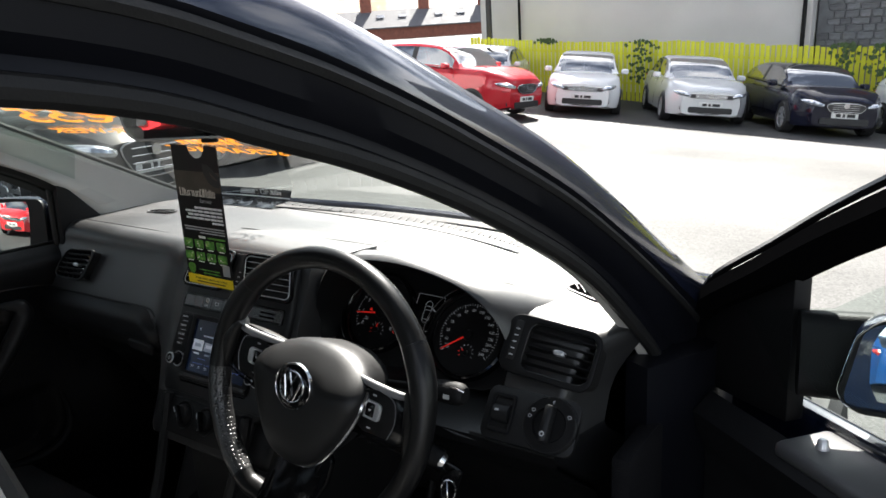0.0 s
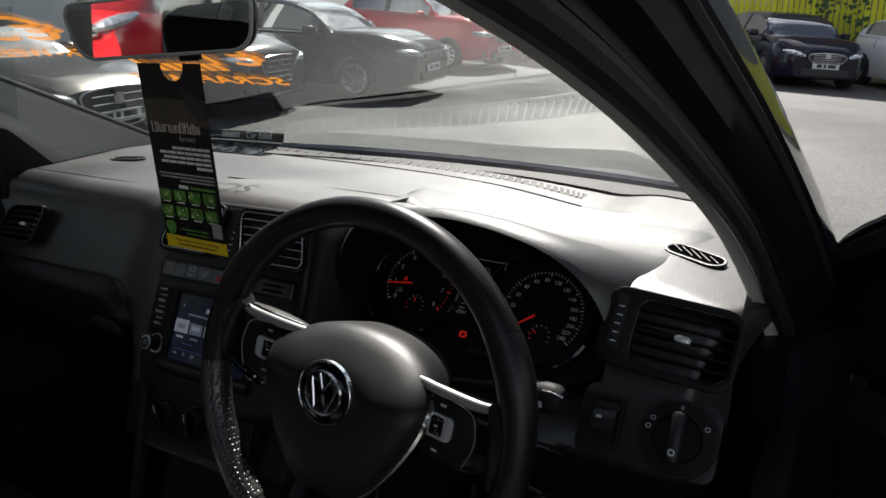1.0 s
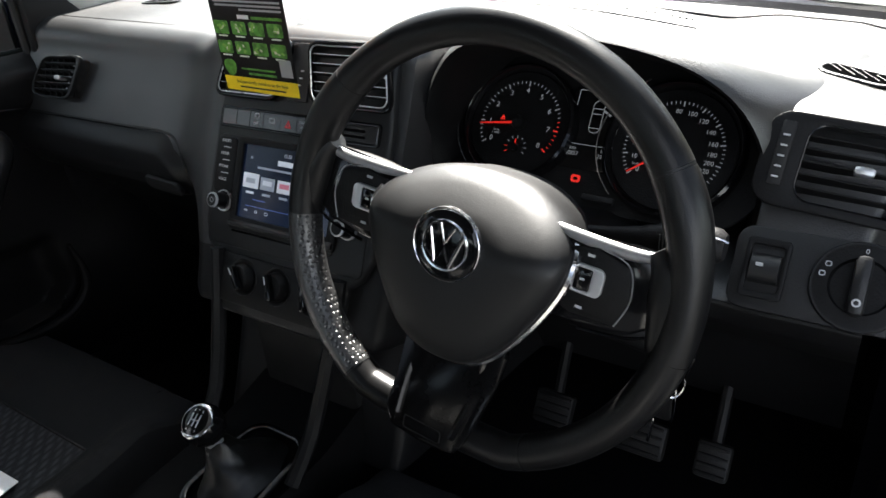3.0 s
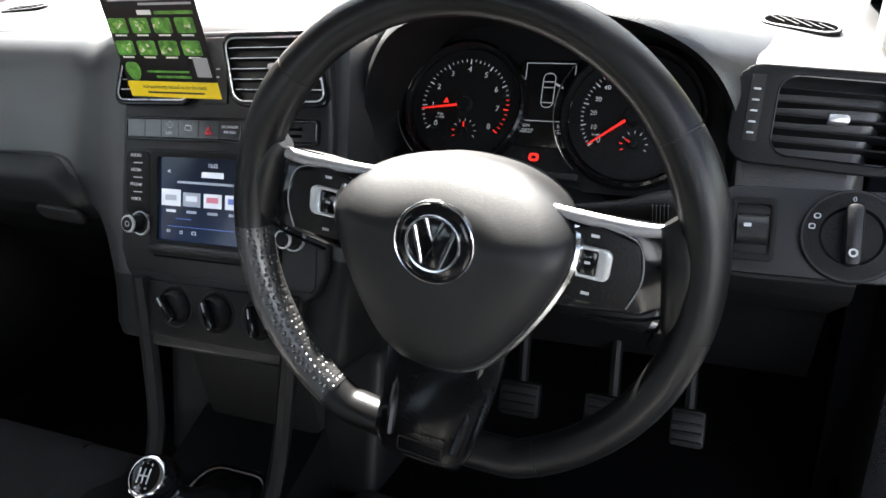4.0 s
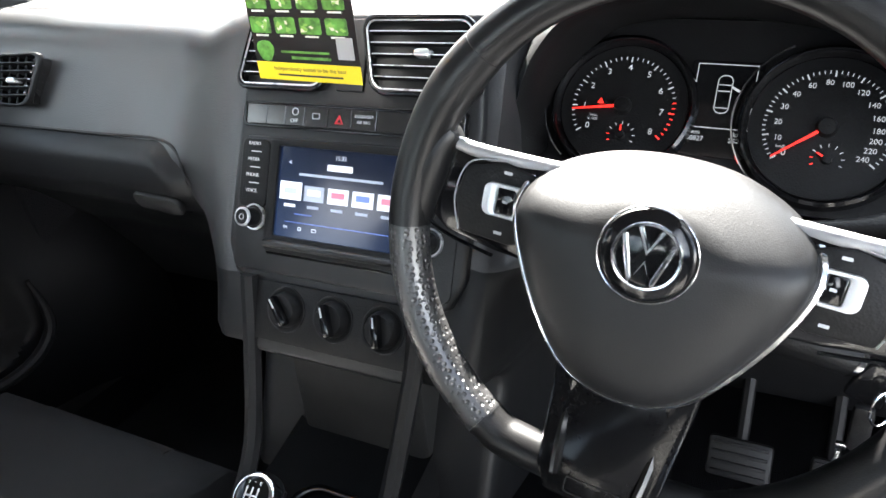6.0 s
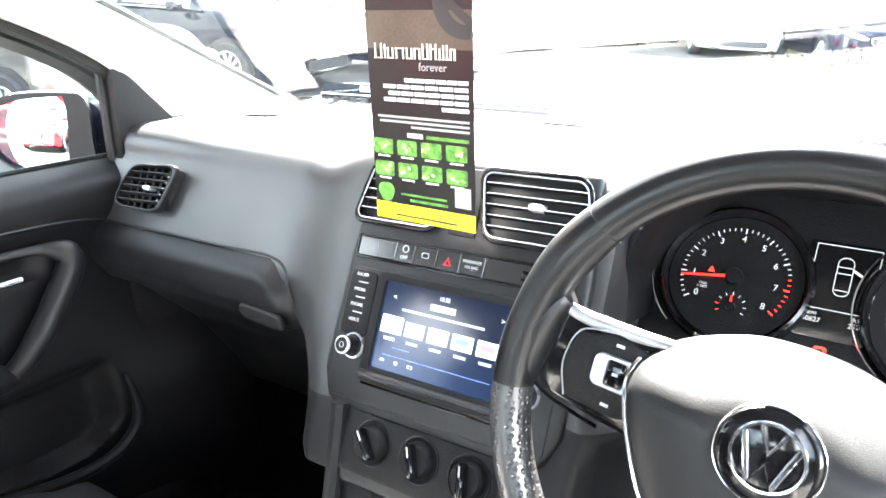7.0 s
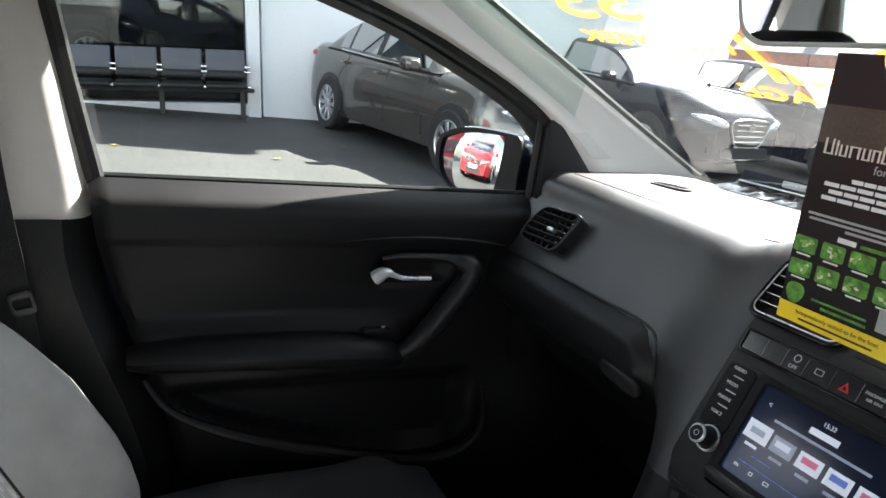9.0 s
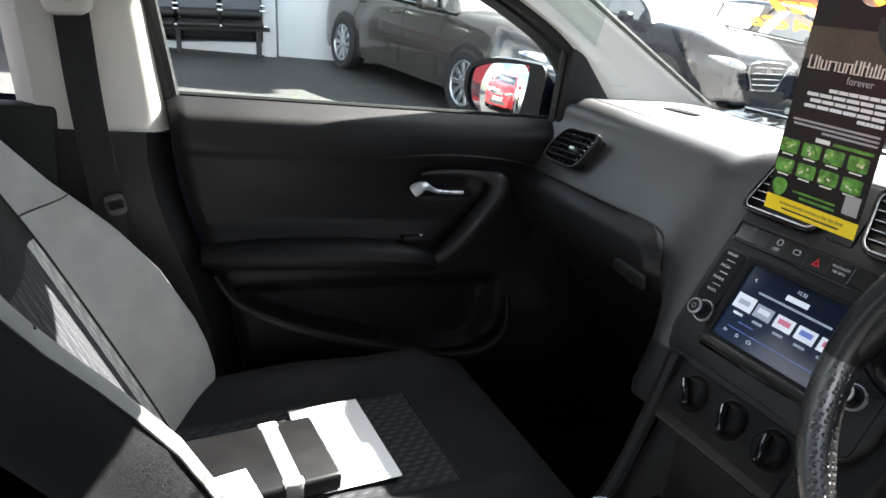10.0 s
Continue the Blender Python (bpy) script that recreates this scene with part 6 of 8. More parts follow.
# brand name as a plain shape: strokes of uneven height
x = -0.052
for k, (w, h) in enumerate(((0.012, 0.014), (0.004, 0.013), (0.009, 0.010), (0.013, 0.010), (0.009, 0.010), (0.009, 0.010), (0.009, 0.014), (0.009, 0.014), (0.005, 0.010), (0.003, 0.013), (0.005, 0.013), (0.007, 0.010))):
    for dx in ((-0.30, 0.30) if w > 0.006 else (0.0,)):
        part("name_stroke", bar(0.0019, h, 0.0003, (dx * w, 0)), M_CREAM, tag, "cream stroke of the brand name", Matrix.Translation((x + w / 2, 0.036 + h / 2, 0.0010)))
    part("name_stroke", bar(w * 0.86, 0.0011, 0.0003), M_CREAM, tag, "", Matrix.Translation((x + w / 2, 0.0455 if k % 2 else 0.0366, 0.0010)))
    x += w
part("name_under", letters("forever", 0.0105, 0.0001), M_GREYP, tag, "grey lettering", Matrix.Translation((0.016, 0.029, 0.0009)))
for k in range(5):
    w = (0.072, 0.098, 0.092, 0.098, 0.030)[k]
    for j in range(6):
        part("print_line", bar(w / 6 * 0.90, 0.0036, 0.0002), M_WHITEP, tag, "", Matrix.Translation((0.055 - w + w / 6 * (j + 0.5), 0.0165 - 0.0062 * k, 0.0009)))
for k in range(3):
    w = (0.106, 0.104, 0.066)[k]
    part("print_line", bar(w, 0.0022, 0.0002, (0.055 - w / 2, -0.0185 - 0.0045 * k)), M_GREYP, tag, "", Matrix.Translation((0, 0, 0.0009)))
part("print_line", bar(0.018, 0.0045, 0.0002, (-0.007, -0.0355)), M_WHITEP, tag, "", Matrix.Translation((0, 0, 0.0009)))
part("print_line", bar(0.048, 0.0032, 0.0002, (0.030, -0.036)), M_GREEN, tag, "", Matrix.Translation((0, 0, 0.0009)))
for k in range(8):
    cx, cy = -0.0465 + 0.0288 * (k % 4), -0.0485 - 0.0225 * (k // 4)
    part("green_picture", prism(rrect(0.0235, 0.0150, 0.002, 4, cx, cy), 0.0003), M_GREEN, tag, "small green picture", Matrix.Translation((0, 0, 0.0006)))
    for j in range(5):
        px_, py_, w_ = cx + random.uniform(-0.008, 0.008), cy + random.uniform(-0.004, 0.004), random.uniform(0.0012, 0.0032)
        spin = random.uniform(0, 3.1)
        leaf = [(px_ + w_ * q * math.cos(spin + v_), py_ + w_ * 0.8 * q * math.sin(spin + v_)) for v_, q in ((0, 1.5), (0.9, 0.7), (1.9, 1.2), (3.1, 1.4), (4.1, 0.6), (5.2, 1.1))]
        part("picture_light", prism(leaf, 0.0002), M_CREAM if j < 2 else M_LIME, tag, "", Matrix.Translation((0, 0, 0.0010 + 0.0001 * j)))
    part("picture_caption", bar(0.015, 0.0016, 0.0002, (cx, cy - 0.0096)), M_WHITEP, tag, "", Matrix.Translation((0, 0, 0.0006)))
part("green_seal", prism([(p.x - 0.046, p.y - 0.0955) for p in curve_points([(0.010, 0.002, 0), (0.006, 0.009, 0), (-0.006, 0.009, 0), (-0.010, 0.002, 0), (-0.006, -0.007, 0), (0.0, -0.010, 0), (0.006, -0.007, 0)], 24, True)], 0.0004), M_GREEN, tag, "green shield", Matrix.Translation((0, 0, 0.0006)))
part("print_line", bar(0.055, 0.0020, 0.0002, (0.0, -0.0955)), M_GREEN, tag, "", Matrix.Translation((0, 0, 0.0006)))
part("print_line", bar(0.045, 0.0026, 0.0002, (0.006, -0.101)), M_GREEN, tag, "", Matrix.Translation((0, 0, 0.0006)))
part("pale_square", bar(0.018, 0.020, 0.0003, (0.046, -0.0905)), M_GREYP, tag, "pale printed square", Matrix.Translation((0, 0, 0.0006)))


# ---- seats ----
def seat_back_y(z, x):
    """The front of a backrest above its foot; x from its middle."""
    y = -0.505 - 0.53 * (z - 0.52)
    crest = float(np.interp(z, [0.36, 0.39, 0.47, 0.53, 0.58, 0.625, 0.71, 0.775, 0.85, 0.915, 0.99], [-0.445, -0.422, -0.400, -0.398, -0.412, -0.432, -0.484, -0.543, -0.626, -0.680, -0.735]))
    b = (crest - y) * smooth(0.112, 0.222, abs(x))
    edge = 0.12 * smooth(0.200, 0.266, abs(x)) ** 1.7
    return y + b - edge + 0.010 * smooth(0.10, 0.0, abs(x)) * math.sin((z - 0.45) * 7)


def half_width(z):
    return 0.270 - 0.080 * smooth(0.78, 0.99, z) - 0.015 * smooth(0.52, 0.42, z)


BACK_X = 0.022  # the backrest stands a little towards the console


def back_strip(x0, x1, n, z0=0.42, z1=0.985):
    rows = []
    for i in range(40):
        z = z0 + (z1 - z0) * i / 39
        k = half_width(z) / 0.245
        rows.append([(BACK_X + (x0 + (x1 - x0) * j / n) * k, seat_back_y(z, x0 + (x1 - x0) * j / n) - 0.03 * smooth(0.93, 0.985, z) ** 2, z) for j in range(n + 1)])
    return grid(rows)


def cushion_z(x, y):
    z = 0.495 + 0.035 * smooth(0.12, 0.20, abs(x)) * smooth(0.02, -0.06, y) + 0.018 * smooth(-0.16, 0.02, y)
    z -= 0.10 * smooth(0.205, 0.258, abs(x)) ** 2
    return z - 0.10 * smooth(0.015, 0.105, y) ** 2 - 0.02 * smooth(-0.25, -0.45, y)


def cushion_strip(x0, x1, n, y0, y1, lift=0.0):
    return grid([[(x0 + (x1 - x0) * j / n, y0 + (y1 - y0) * i / 30, cushion_z(x0 + (x1 - x0) * j / n, y0 + (y1 - y0) * i / 30) + lift) for j in range(n + 1)] for i in range(31)])


def front_seat(label):
    s_ = thing("front_seat", label, "car seat", "front seats")
    part("seat_panel", cushion_strip(-0.125, 0.125, 16, -0.50, -0.095, 0.0), M_PATTERN, s_, "figured dark cloth panel")
    part("seat_front", cushion_strip(-0.125, 0.125, 16, -0.095, 0.105), M_CLOTHL, s_)
    part("panel_piping", tube([(x, -0.095, cushion_z(x, -0.095)) for x in (-0.125, -0.06, 0, 0.06, 0.125)], 0.002, 6), M_RUBBER, s_)
    for s in (-1, 1):
        part("seat_bolster", cushion_strip(s * 0.125, s * 0.258, 14, -0.50, 0.105), M_CLOTHL, s_, "dark cloth side bolster")
        part("back_stripe", back_strip(s * 0.100, s * 0.128, 5, 0.42, 0.795), M_STRIPE, s_, "pale woven stripe")
        part("back_bolster", back_strip(s * 0.128, s * 0.224, 18), M_CLOTH, s_, "padded grey cloth bolster")
        part("bolster_piping", tube([(BACK_X + s * 0.128 * half_width(z) / 0.245, seat_back_y(z, 0.128) + 0.001, z) for z in [0.43 + 0.54 * i / 14 for i in range(15)]], 0.0018, 6), M_RUBBER, s_)
        part("side_panel", back_strip(s * 0.224, s * 0.264, 8), M_CLOTHL, s_, "dark cloth side of the backrest")
        part("shoulder_seam", tube([(BACK_X + s * x * half_width(0.825) / 0.245, seat_back_y(0.825 + 0.10 * (x - 0.128), x) + 0.0006, 0.825 + 0.10 * (x - 0.128)) for x in [0.128 + 0.009 * i for i in range(10)]], 0.0014, 6), M_RUBBER, s_)
        part("edge_piping", tube([(BACK_X + s * 0.224 * half_width(z) / 0.245, seat_back_y(z, 0.224) + 0.0006, z) for z in [0.43 + 0.54 * i / 14 for i in range(15)]], 0.0016, 6), M_RUBBER, s_)
    part("back_panel", back_strip(-0.100, 0.100, 14, 0.42, 0.795), M_PATTERN, s_, "figured dark cloth panel")
    part("upper_panel", back_strip(-0.128, 0.128, 18, 0.795, 0.985), M_CLOTHL, s_, "plain dark cloth below the headrest")
    rows = []
    for i in range(16):
        z = 0.40 + 0.60 * i / 15
        k = half_width(z) / 0.245
        yb = -0.505 - 0.53 * (z - 0.52)
        rows.append([(BACK_X + x, yb - d, z) for x, d in ((-0.262 * k, 0.04), (-0.25 * k, 0.115), (-0.12, 0.135), (0.12, 0.135), (0.25 * k, 0.115), (0.262 * k, 0.04))])
    part("back_shell", grid(rows), M_CLOTHL, s_, "dark cloth back of the seat", angle=60)
    part("seat_base", loft([[(x, yy, z) for x, z in ((-0.25, 0.41), (-0.23, 0.275), (0.23, 0.275), (0.25, 0.41))] for yy in (-0.54, -0.2, 0.065)]), M_DARK, s_, "black plastic seat base")
    part("headrest", loft([[(x * f, -0.775 + d, 1.115 + y * f) for x, y in rrect(0.25, 0.175, 0.06, 7)] for f, d in ((0.80, -0.060), (0.98, -0.045), (1.0, -0.01), (0.97, 0.025), (0.85, 0.040), (0.4, 0.045))]), M_CLOTHL, s_, "dark cloth headrest")
    for s in (-1, 1):
        part("headrest_post", tube([(s * 0.06, -0.765, 0.95), (s * 0.06, -0.780, 1.06)], 0.006, 8), M_CHROME, s_)
    return s_


ps = front_seat("grey and black cloth passenger seat with figured panels")
ds = copy_thing(ps, FRAME[0] @ Matrix.Translation((0.368, 0.035, 0.0)))
ds["label"] = "grey and black cloth driver's seat beside the console"
ps.matrix_basis = FRAME[0] @ Matrix.Translation((-0.382, 0, 0))
part("side_airbag_tag", rbox(0.004, 0.020, 0.045, 0.001), M_DARK, ps, "black cloth tag", Matrix.Translation((-0.235, -0.60, 0.79)) @ Matrix.Rotation(radians(35), 4, "X"))
rs = thing("rear_bench", "dark cloth rear bench seat", "car seat")
part("bench", rbox(1.22, 0.5, 0.16, 0.05, 3, at=(0, -1.22, 0.42)), M_CLOTHL, rs)
part("bench_back", rbox(1.22, 0.14, 0.55, 0.05, 3), M_CLOTHL, rs, "", Matrix.Translation((0, -1.52, 0.70)) @ Matrix.Rotation(radians(14), 4, "X"))
for x in (-0.36, 0.36):
    part("headrest", rbox(0.25, 0.09, 0.12, 0.035, 3, at=(x, -1.60, 1.02)), M_CLOTHL, rs)

# papers on the passenger seat
def on_seat(x, y, turn, lift=0.0):
    return Matrix.Translation((x, y, cushion_z(x + 0.382, y) + lift)) @ Matrix.Rotation(radians(3.5), 4, "X") @ Matrix.Rotation(radians(turn), 4, "Z")


lf = thing("leaflet", "white printed leaflet lying on the passenger seat", "leaflet")
m = on_seat(-0.385, -0.240, 2, 0.006)
part("sheet", rbox(0.215, 0.115, 0.002, 0.0005, 1), M_PAPER, lf, "", m)
part("print", bar(0.004, 0.028, 0.0004, (-0.025, 0.022)), M_GREYP, lf, "grey brand bar", m @ Matrix.Translation((0.01, 0, 0.001)) @ Matrix.Rotation(radians(-90), 4, "Z"))
part("print", bar(0.002, 0.012, 0.0004, (-0.022, -0.004)), M_GREYP, lf, "", m @ Matrix.Translation((0.01, 0, 0.001)) @ Matrix.Rotation(radians(-90), 4, "Z"))
wl = thing("document_wallet", "black leather document wallet with a grey strap on the seat", "wallet")
m = on_seat(-0.348, -0.368, 4, 0.022)
part("cover", rbox(0.155, 0.190, 0.030, 0.006, 3), M_LEATHER, wl, "", m)
part("strap", rbox(0.158, 0.026, 0.033, 0.004, 2), material("grey_webbing", (0.16, 0.16, 0.16), 0.8, 0, 0.2, 60, 0.6, 900), wl, "grey woven strap", m @ Matrix.Translation((0.0, 0.028, 0.0)))
for s in (-1, 1):
    part("strap_end", rbox(0.014, 0.028, 0.034, 0.003, 2), M_PAPER, wl, "pale strap end", m @ Matrix.Translation((s * 0.070, 0.028, 0.001)))
lf2 = thing("leaflet", "second white leaflet lying over the black wallet", "leaflet")
part("sheet", rbox(0.13, 0.10, 0.002, 0.0005, 1), M_PAPER, lf2, "", on_seat(-0.252, -0.430, 10, 0.040))
part("print", bar(0.004, 0.03, 0.0004), M_GREYP, lf2, "", on_seat(-0.282, -0.425, 100, 0.0415))

# black plate with writing at the foot of the windscreen
pl = thing("plate_holder", "crumpled black plastic plate holder lying under the windscreen", "plate holder")
rows = []
for i in range(30):
    x = -0.62 + 0.25 * i / 29
    y = 0.690 - 0.04 * abs((x + 0.3) / 0.32) ** 2
    z = top_z(x, y - 0.08)
    w = 0.004 * math.sin(i * 0.9) + 0.003 * math.sin(i * 2.3)
    rows.append([(x, y - 0.070, z + 0.002), (x, y - 0.05, z + 0.006 + 0.6 * w), (x, y - 0.02, z + 0.009 - 0.6 * w), (x, y, z + 0.014), (x, y + 0.008, z + 0.036)])
part("sheet", grid(rows), M_GLOSS, pl)
part("white_edge", tube([Vector(r[3]) + Vector((0, -0.002, 0.002)) for r in rows], 0.0018, 6), M_WHITEP, pl, "thin white edge")
part("writing", letters("Car Sales", 0.020, 0.0004), M_GREYP, pl, "pale lettering", axes((-0.43, 0.677, 1.033), (1, 0.08, -0.02), (0, 0.15, 1)))
part("writing", bar(0.05, 0.012, 0.0004), M_GREYP, pl, "pale bar of brand lettering", axes((-0.51, 0.669, 1.035), (1, 0.12, -0.02), (0, 0.15, 1)))

# ---- outdoors ----
FRAME[0] = Matrix()
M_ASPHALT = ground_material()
xs_g = [-140, -80, -50, -35, -25, -18, -14, -11, -9, -7, -5, -4, -3, -2, -1, 0, 1, 2, 4, 7, 12, 20, 35, 60, 110]
ys_g = [-120, -60, -30, -15, -8, -4, -2, 0, 2, 3, 4, 6, 8, 10, 13, 16, 20, 25, 32, 45, 63, 90, 140]
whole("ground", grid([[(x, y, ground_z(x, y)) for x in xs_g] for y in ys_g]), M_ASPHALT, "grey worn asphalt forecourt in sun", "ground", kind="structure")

M_TYRE = material("tyre_rubber", (0.016, 0.016, 0.017), 0.75, 0, 0.2, 20, 0.3, 120)
M_ALLOY = material("alloy_wheel", (0.55, 0.56, 0.57), 0.3, 0.9, 0.1, 10)
M_CARGLASS = glass("car_window", (0.55, 0.6, 0.62), 0.4, gloss=0.55)
M_CABIN = material("dark_cabin", (0.02, 0.02, 0.022), 0.8, 0, 0.3, 4)
M_LAMP = material("headlamp_chrome", (0.75, 0.77, 0.8), 0.12, 0.8, 0.3, 40)
M_TAIL = material("tail_lamp", (0.45, 0.02, 0.02), 0.2, 0, 0.2, 20, coat=0.5)
M_PLATE = material("number_plate", (0.72, 0.72, 0.70), 0.4, 0, 0.05, 12)
M_BLACKTRIM = material("black_trim", (0.02, 0.02, 0.021), 0.5, 0, 0.2, 15)
wheel_cache = {}


def car_wheel(parent, m, r, spokes):
    if (r, spokes) not in wheel_cache:
        ty = finish(lathe([(r * 0.66, -0.09), (r * 0.70, -0.105), (r * 0.93, -0.11), (r, -0.085), (r, 0.085), (r * 0.93, 0.11), (r * 0.70, 0.105), (r * 0.66, 0.09)], 36), "tyre", M_TYRE)
        rings = [lathe([(r * 0.70, 0.100), (r * 0.66, 0.104), (r * 0.62, 0.096), (r * 0.62, 0.02), (r * 0.2, 0.015), (0, 0.015)], 36)]
        for k in range(spokes):
            a = 2 * math.pi * k / spokes
            sp = prism([(r * 0.08, -r * 0.055), (r * 0.64, -r * 0.085), (r * 0.64, r * 0.085), (r * 0.08, r * 0.055)], 0.025, 0.004, 1, z0=0.066)
            rings.append(moved(sp, Matrix.Rotation(a, 4, "Z")))
        rings.append(lathe([(0, 0.10), (r * 0.12, 0.099), (r * 0.15, 0.09), (r * 0.15, 0.05)], 18))
        wheel_cache[(r, spokes)] = (ty, finish(joined(*rings), "rim", M_ALLOY))
        wheel_cache[(r, spokes, "d")] = finish(lathe([(0, 0.03), (r * 0.6, 0.03), (r * 0.61, 0.02)], 24), "brake_disc", M_CABIN)
    ty, ri = wheel_cache[(r, spokes)]
    w = part("wheel", ty, M_TYRE, parent, "alloy wheel with black tyre", m)
    part("rim", ri, M_ALLOY, w)
    part("brake_disc", wheel_cache[(r, spokes, "d")], M_CABIN, w)


def car(name, label, m, paint, L=4.4, W=1.80, H=1.46, hood=0.98, belt=0.93, tail=1.0, hatch=True, grille="bar", spokes=10, bars=True, ground_clear=0.17):
    """A parked car, nose along +y, standing on z = 0: shell, glass, wheels, lamps, grille, plate, mirrors."""
    t = thing(name, label, "car", "parked cars", m)
    hl, hw = L / 2, W / 2
    nose, stern = hl, -hl
    wb = L * 0.60
    fy, ry = hl - L * 0.195, hl - L * 0.195 - wb
    r = 0.315

    def width(y):
        f = (y - stern) / L
        return hw * (1 - 0.30 * smooth(0.86, 1.0, f) ** 1.5 - 0.16 * smooth(0.10, 0.0, f) ** 1.3)

    ws0, ws1, rf1, rf0 = hl - L * 0.285, hl - L * 0.455, stern + L * (0.16 if hatch else 0.27), stern + L * (0.03 if hatch else 0.13)

    def deck(y):
        """Height of the body below the glass."""
        if y > ws0:
            f = (nose - y) / (nose - ws0)
            return lerp(hood - 0.20, hood, smooth(-0.05, 0.60, f) ** 0.7) + 0.02 * f
        f = (ws0 - y) / (ws0 - stern)
        return lerp(hood + 0.02, tail, smooth(0, 1, f)) if not hatch else lerp(hood + 0.02, tail + 0.06, f)

    def low(y):
        f = (y - stern) / L
        return ground_clear + 0.06 * smooth(0.93, 1.0, f) + 0.10 * smooth(0.06, 0.0, f)

    rows = []
    n = 44
    for i in range(n + 1):
        y = stern + L * i / n
        w, d, b = width(y), deck(y), low(y)
        edge = smooth(0, 0.12, (nose - y)) * smooth(0, 0.10, (y - stern))
        d = lerp(b + (d - b) * 0.90, d, edge)
        half = [(0.0, b), (w * 0.75, b), (w * 0.95, b + 0.03), (w * 0.985, b + 0.14), (w, b + (d - b) * 0.45), (w * 0.992, b + (d - b) * 0.62), (w * 0.965, b + (d - b) * 0.80), (w * 0.93, b + (d - b) * 0.92), (w * 0.84, d - 0.008), (w * 0.5, d + 0.018), (0.0, d + 0.026)]
        rows.append([(x, y, z) for x, z in half] + [(-x, y, z) for x, z in half[-2:0:-1]])
    part("body", loft(rows), paint, t, angle=50)
    wr = 0.655 * hw / 0.9
    prof = curve_points([(ws0, deck(ws0) - 0.02, 0), (lerp(ws0, ws1, 0.5), lerp(deck(ws0), H, 0.60), 0), (ws1, H - 0.045, 0), (lerp(ws1, rf1, 0.35), H - 0.002, 0), (lerp(ws1, rf1, 0.7), H - 0.012, 0), (rf1, H - 0.07, 0), (lerp(rf1, rf0, 0.55), lerp(H - 0.07, deck(rf0), 0.52), 0), (rf0, deck(rf0) - 0.02, 0)], 57)
    n_st = len(prof)

    def section(k):
        """Points across the glasshouse at a station, from one belt line over the roof to the other."""
        y, zt = prof[k].x, prof[k].y
        base = deck(y) - 0.035
        h = max(0.012, zt - base)
        full = min(1.0, h / (H - base))
        wb_, wt = width(y) * 0.935, lerp(width(y) * 0.86, wr, full)
        half = [(wb_, base), (lerp(wb_, wt, 0.10), base + h * 0.10), (lerp(wb_, wt, 0.45), base + h * 0.48), (lerp(wb_, wt, 0.85), base + h * 0.84), (wt * 0.965, base + h * 0.935), (wt * 0.86, base + h * 0.975), (wt * 0.5, base + h * 0.995), (0.0, base + h)]
        return [Vector((x, y, z)) for x, z in half] + [Vector((-x, y, z)) for x, z in half[-2::-1]]

    secs = [section(k) for k in range(n_st)]
    a_, c_ = 15, 40  # stations where the roof begins and ends

    def pane(k, j):
        """Which pane a cell belongs to: sides by j, front and back by k; None for painted metal."""
        side = j if j < 7 else 13 - j
        way = 1 if j < 7 else -1
        if k < a_ - 1:
            if side >= 5 or (side == 4 and k > 2):
                return "front"
        elif k >= c_ + 1 and side >= 5 and k < n_st - 3:
            return "back"
        if side in (1, 2) and 5 <= k < c_ + (2 if hatch else 5) and k not in (24, 25, 39):
            return ("side", way, 0 if k < 24 else 1 if k < 39 else 2)
        return None

    metal, panes = bmesh.new(), {}
    for k in range(n_st - 1):
        for j in range(14):
            key = pane(k, j)
            if key is None:
                bm = metal
            else:
                bm = panes.setdefault(key, bmesh.new())
            bm.faces.new([bm.verts.new(q) for q in (secs[k][j], secs[k][j + 1], secs[k + 1][j + 1], secs[k + 1][j])])
    bmesh.ops.remove_doubles(metal, verts=metal.verts, dist=1e-4)
    part("roof", metal, paint, t, "painted roof and pillars", angle=55)
    for key, bm in panes.items():
        bmesh.ops.remove_doubles(bm, verts=bm.verts, dist=1e-4)
        if key == "front":
            part("windscreen", bm, M_CARGLASS, t, "sloping windscreen reflecting the sky", angle=60)
        elif key == "back":
            part("rear_window", bm, M_CARGLASS, t, "rear window", angle=60)
        else:
            part("side_window", bm, M_CARGLASS, t, "dark side window", angle=60)
    for s in (-1, 1):
        for k0 in (24, 39):
            part("window_post", grid([[secs[k][j if s > 0 else 14 - j] + Vector((s * 0.002, 0, 0)) for k in (k0, k0 + (2 if k0 == 24 else 1))] for j in (1, 2, 3)]), M_BLACKTRIM, t, "black window post")
        if bars:
            part("window_trim", tube([secs[k][0 if s > 0 else 14] + Vector((s * 0.004, 0, 0.012)) for k in range(4, c_ + 4)], 0.009, 6), M_CHROME, t, "bright window trim")
        part("door_handle", rbox(0.02, 0.18, 0.025, 0.006, at=(s * (width(0) * 0.985), -0.15, deck(0) - 0.16)), paint, t)
        part("door_handle", rbox(0.02, 0.18, 0.025, 0.006, at=(s * (width(-0.9) * 0.985), -1.0, deck(-0.9) - 0.15)), paint, t)
        for yy in (ws0 - 0.15, 0.02, -0.95):
            part("door_gap", tube([(s * width(yy) * 1.001, yy, low(yy) + 0.12), (s * width(yy) * 1.001, yy, low(yy) + (deck(yy) - low(yy)) * 0.45), (s * width(yy) * 0.968, yy, low(yy) + (deck(yy) - low(yy)) * 0.8), (s * width(yy) * 0.935, yy, deck(yy) - 0.06)], 0.004, 4), M_BLACKTRIM, t)
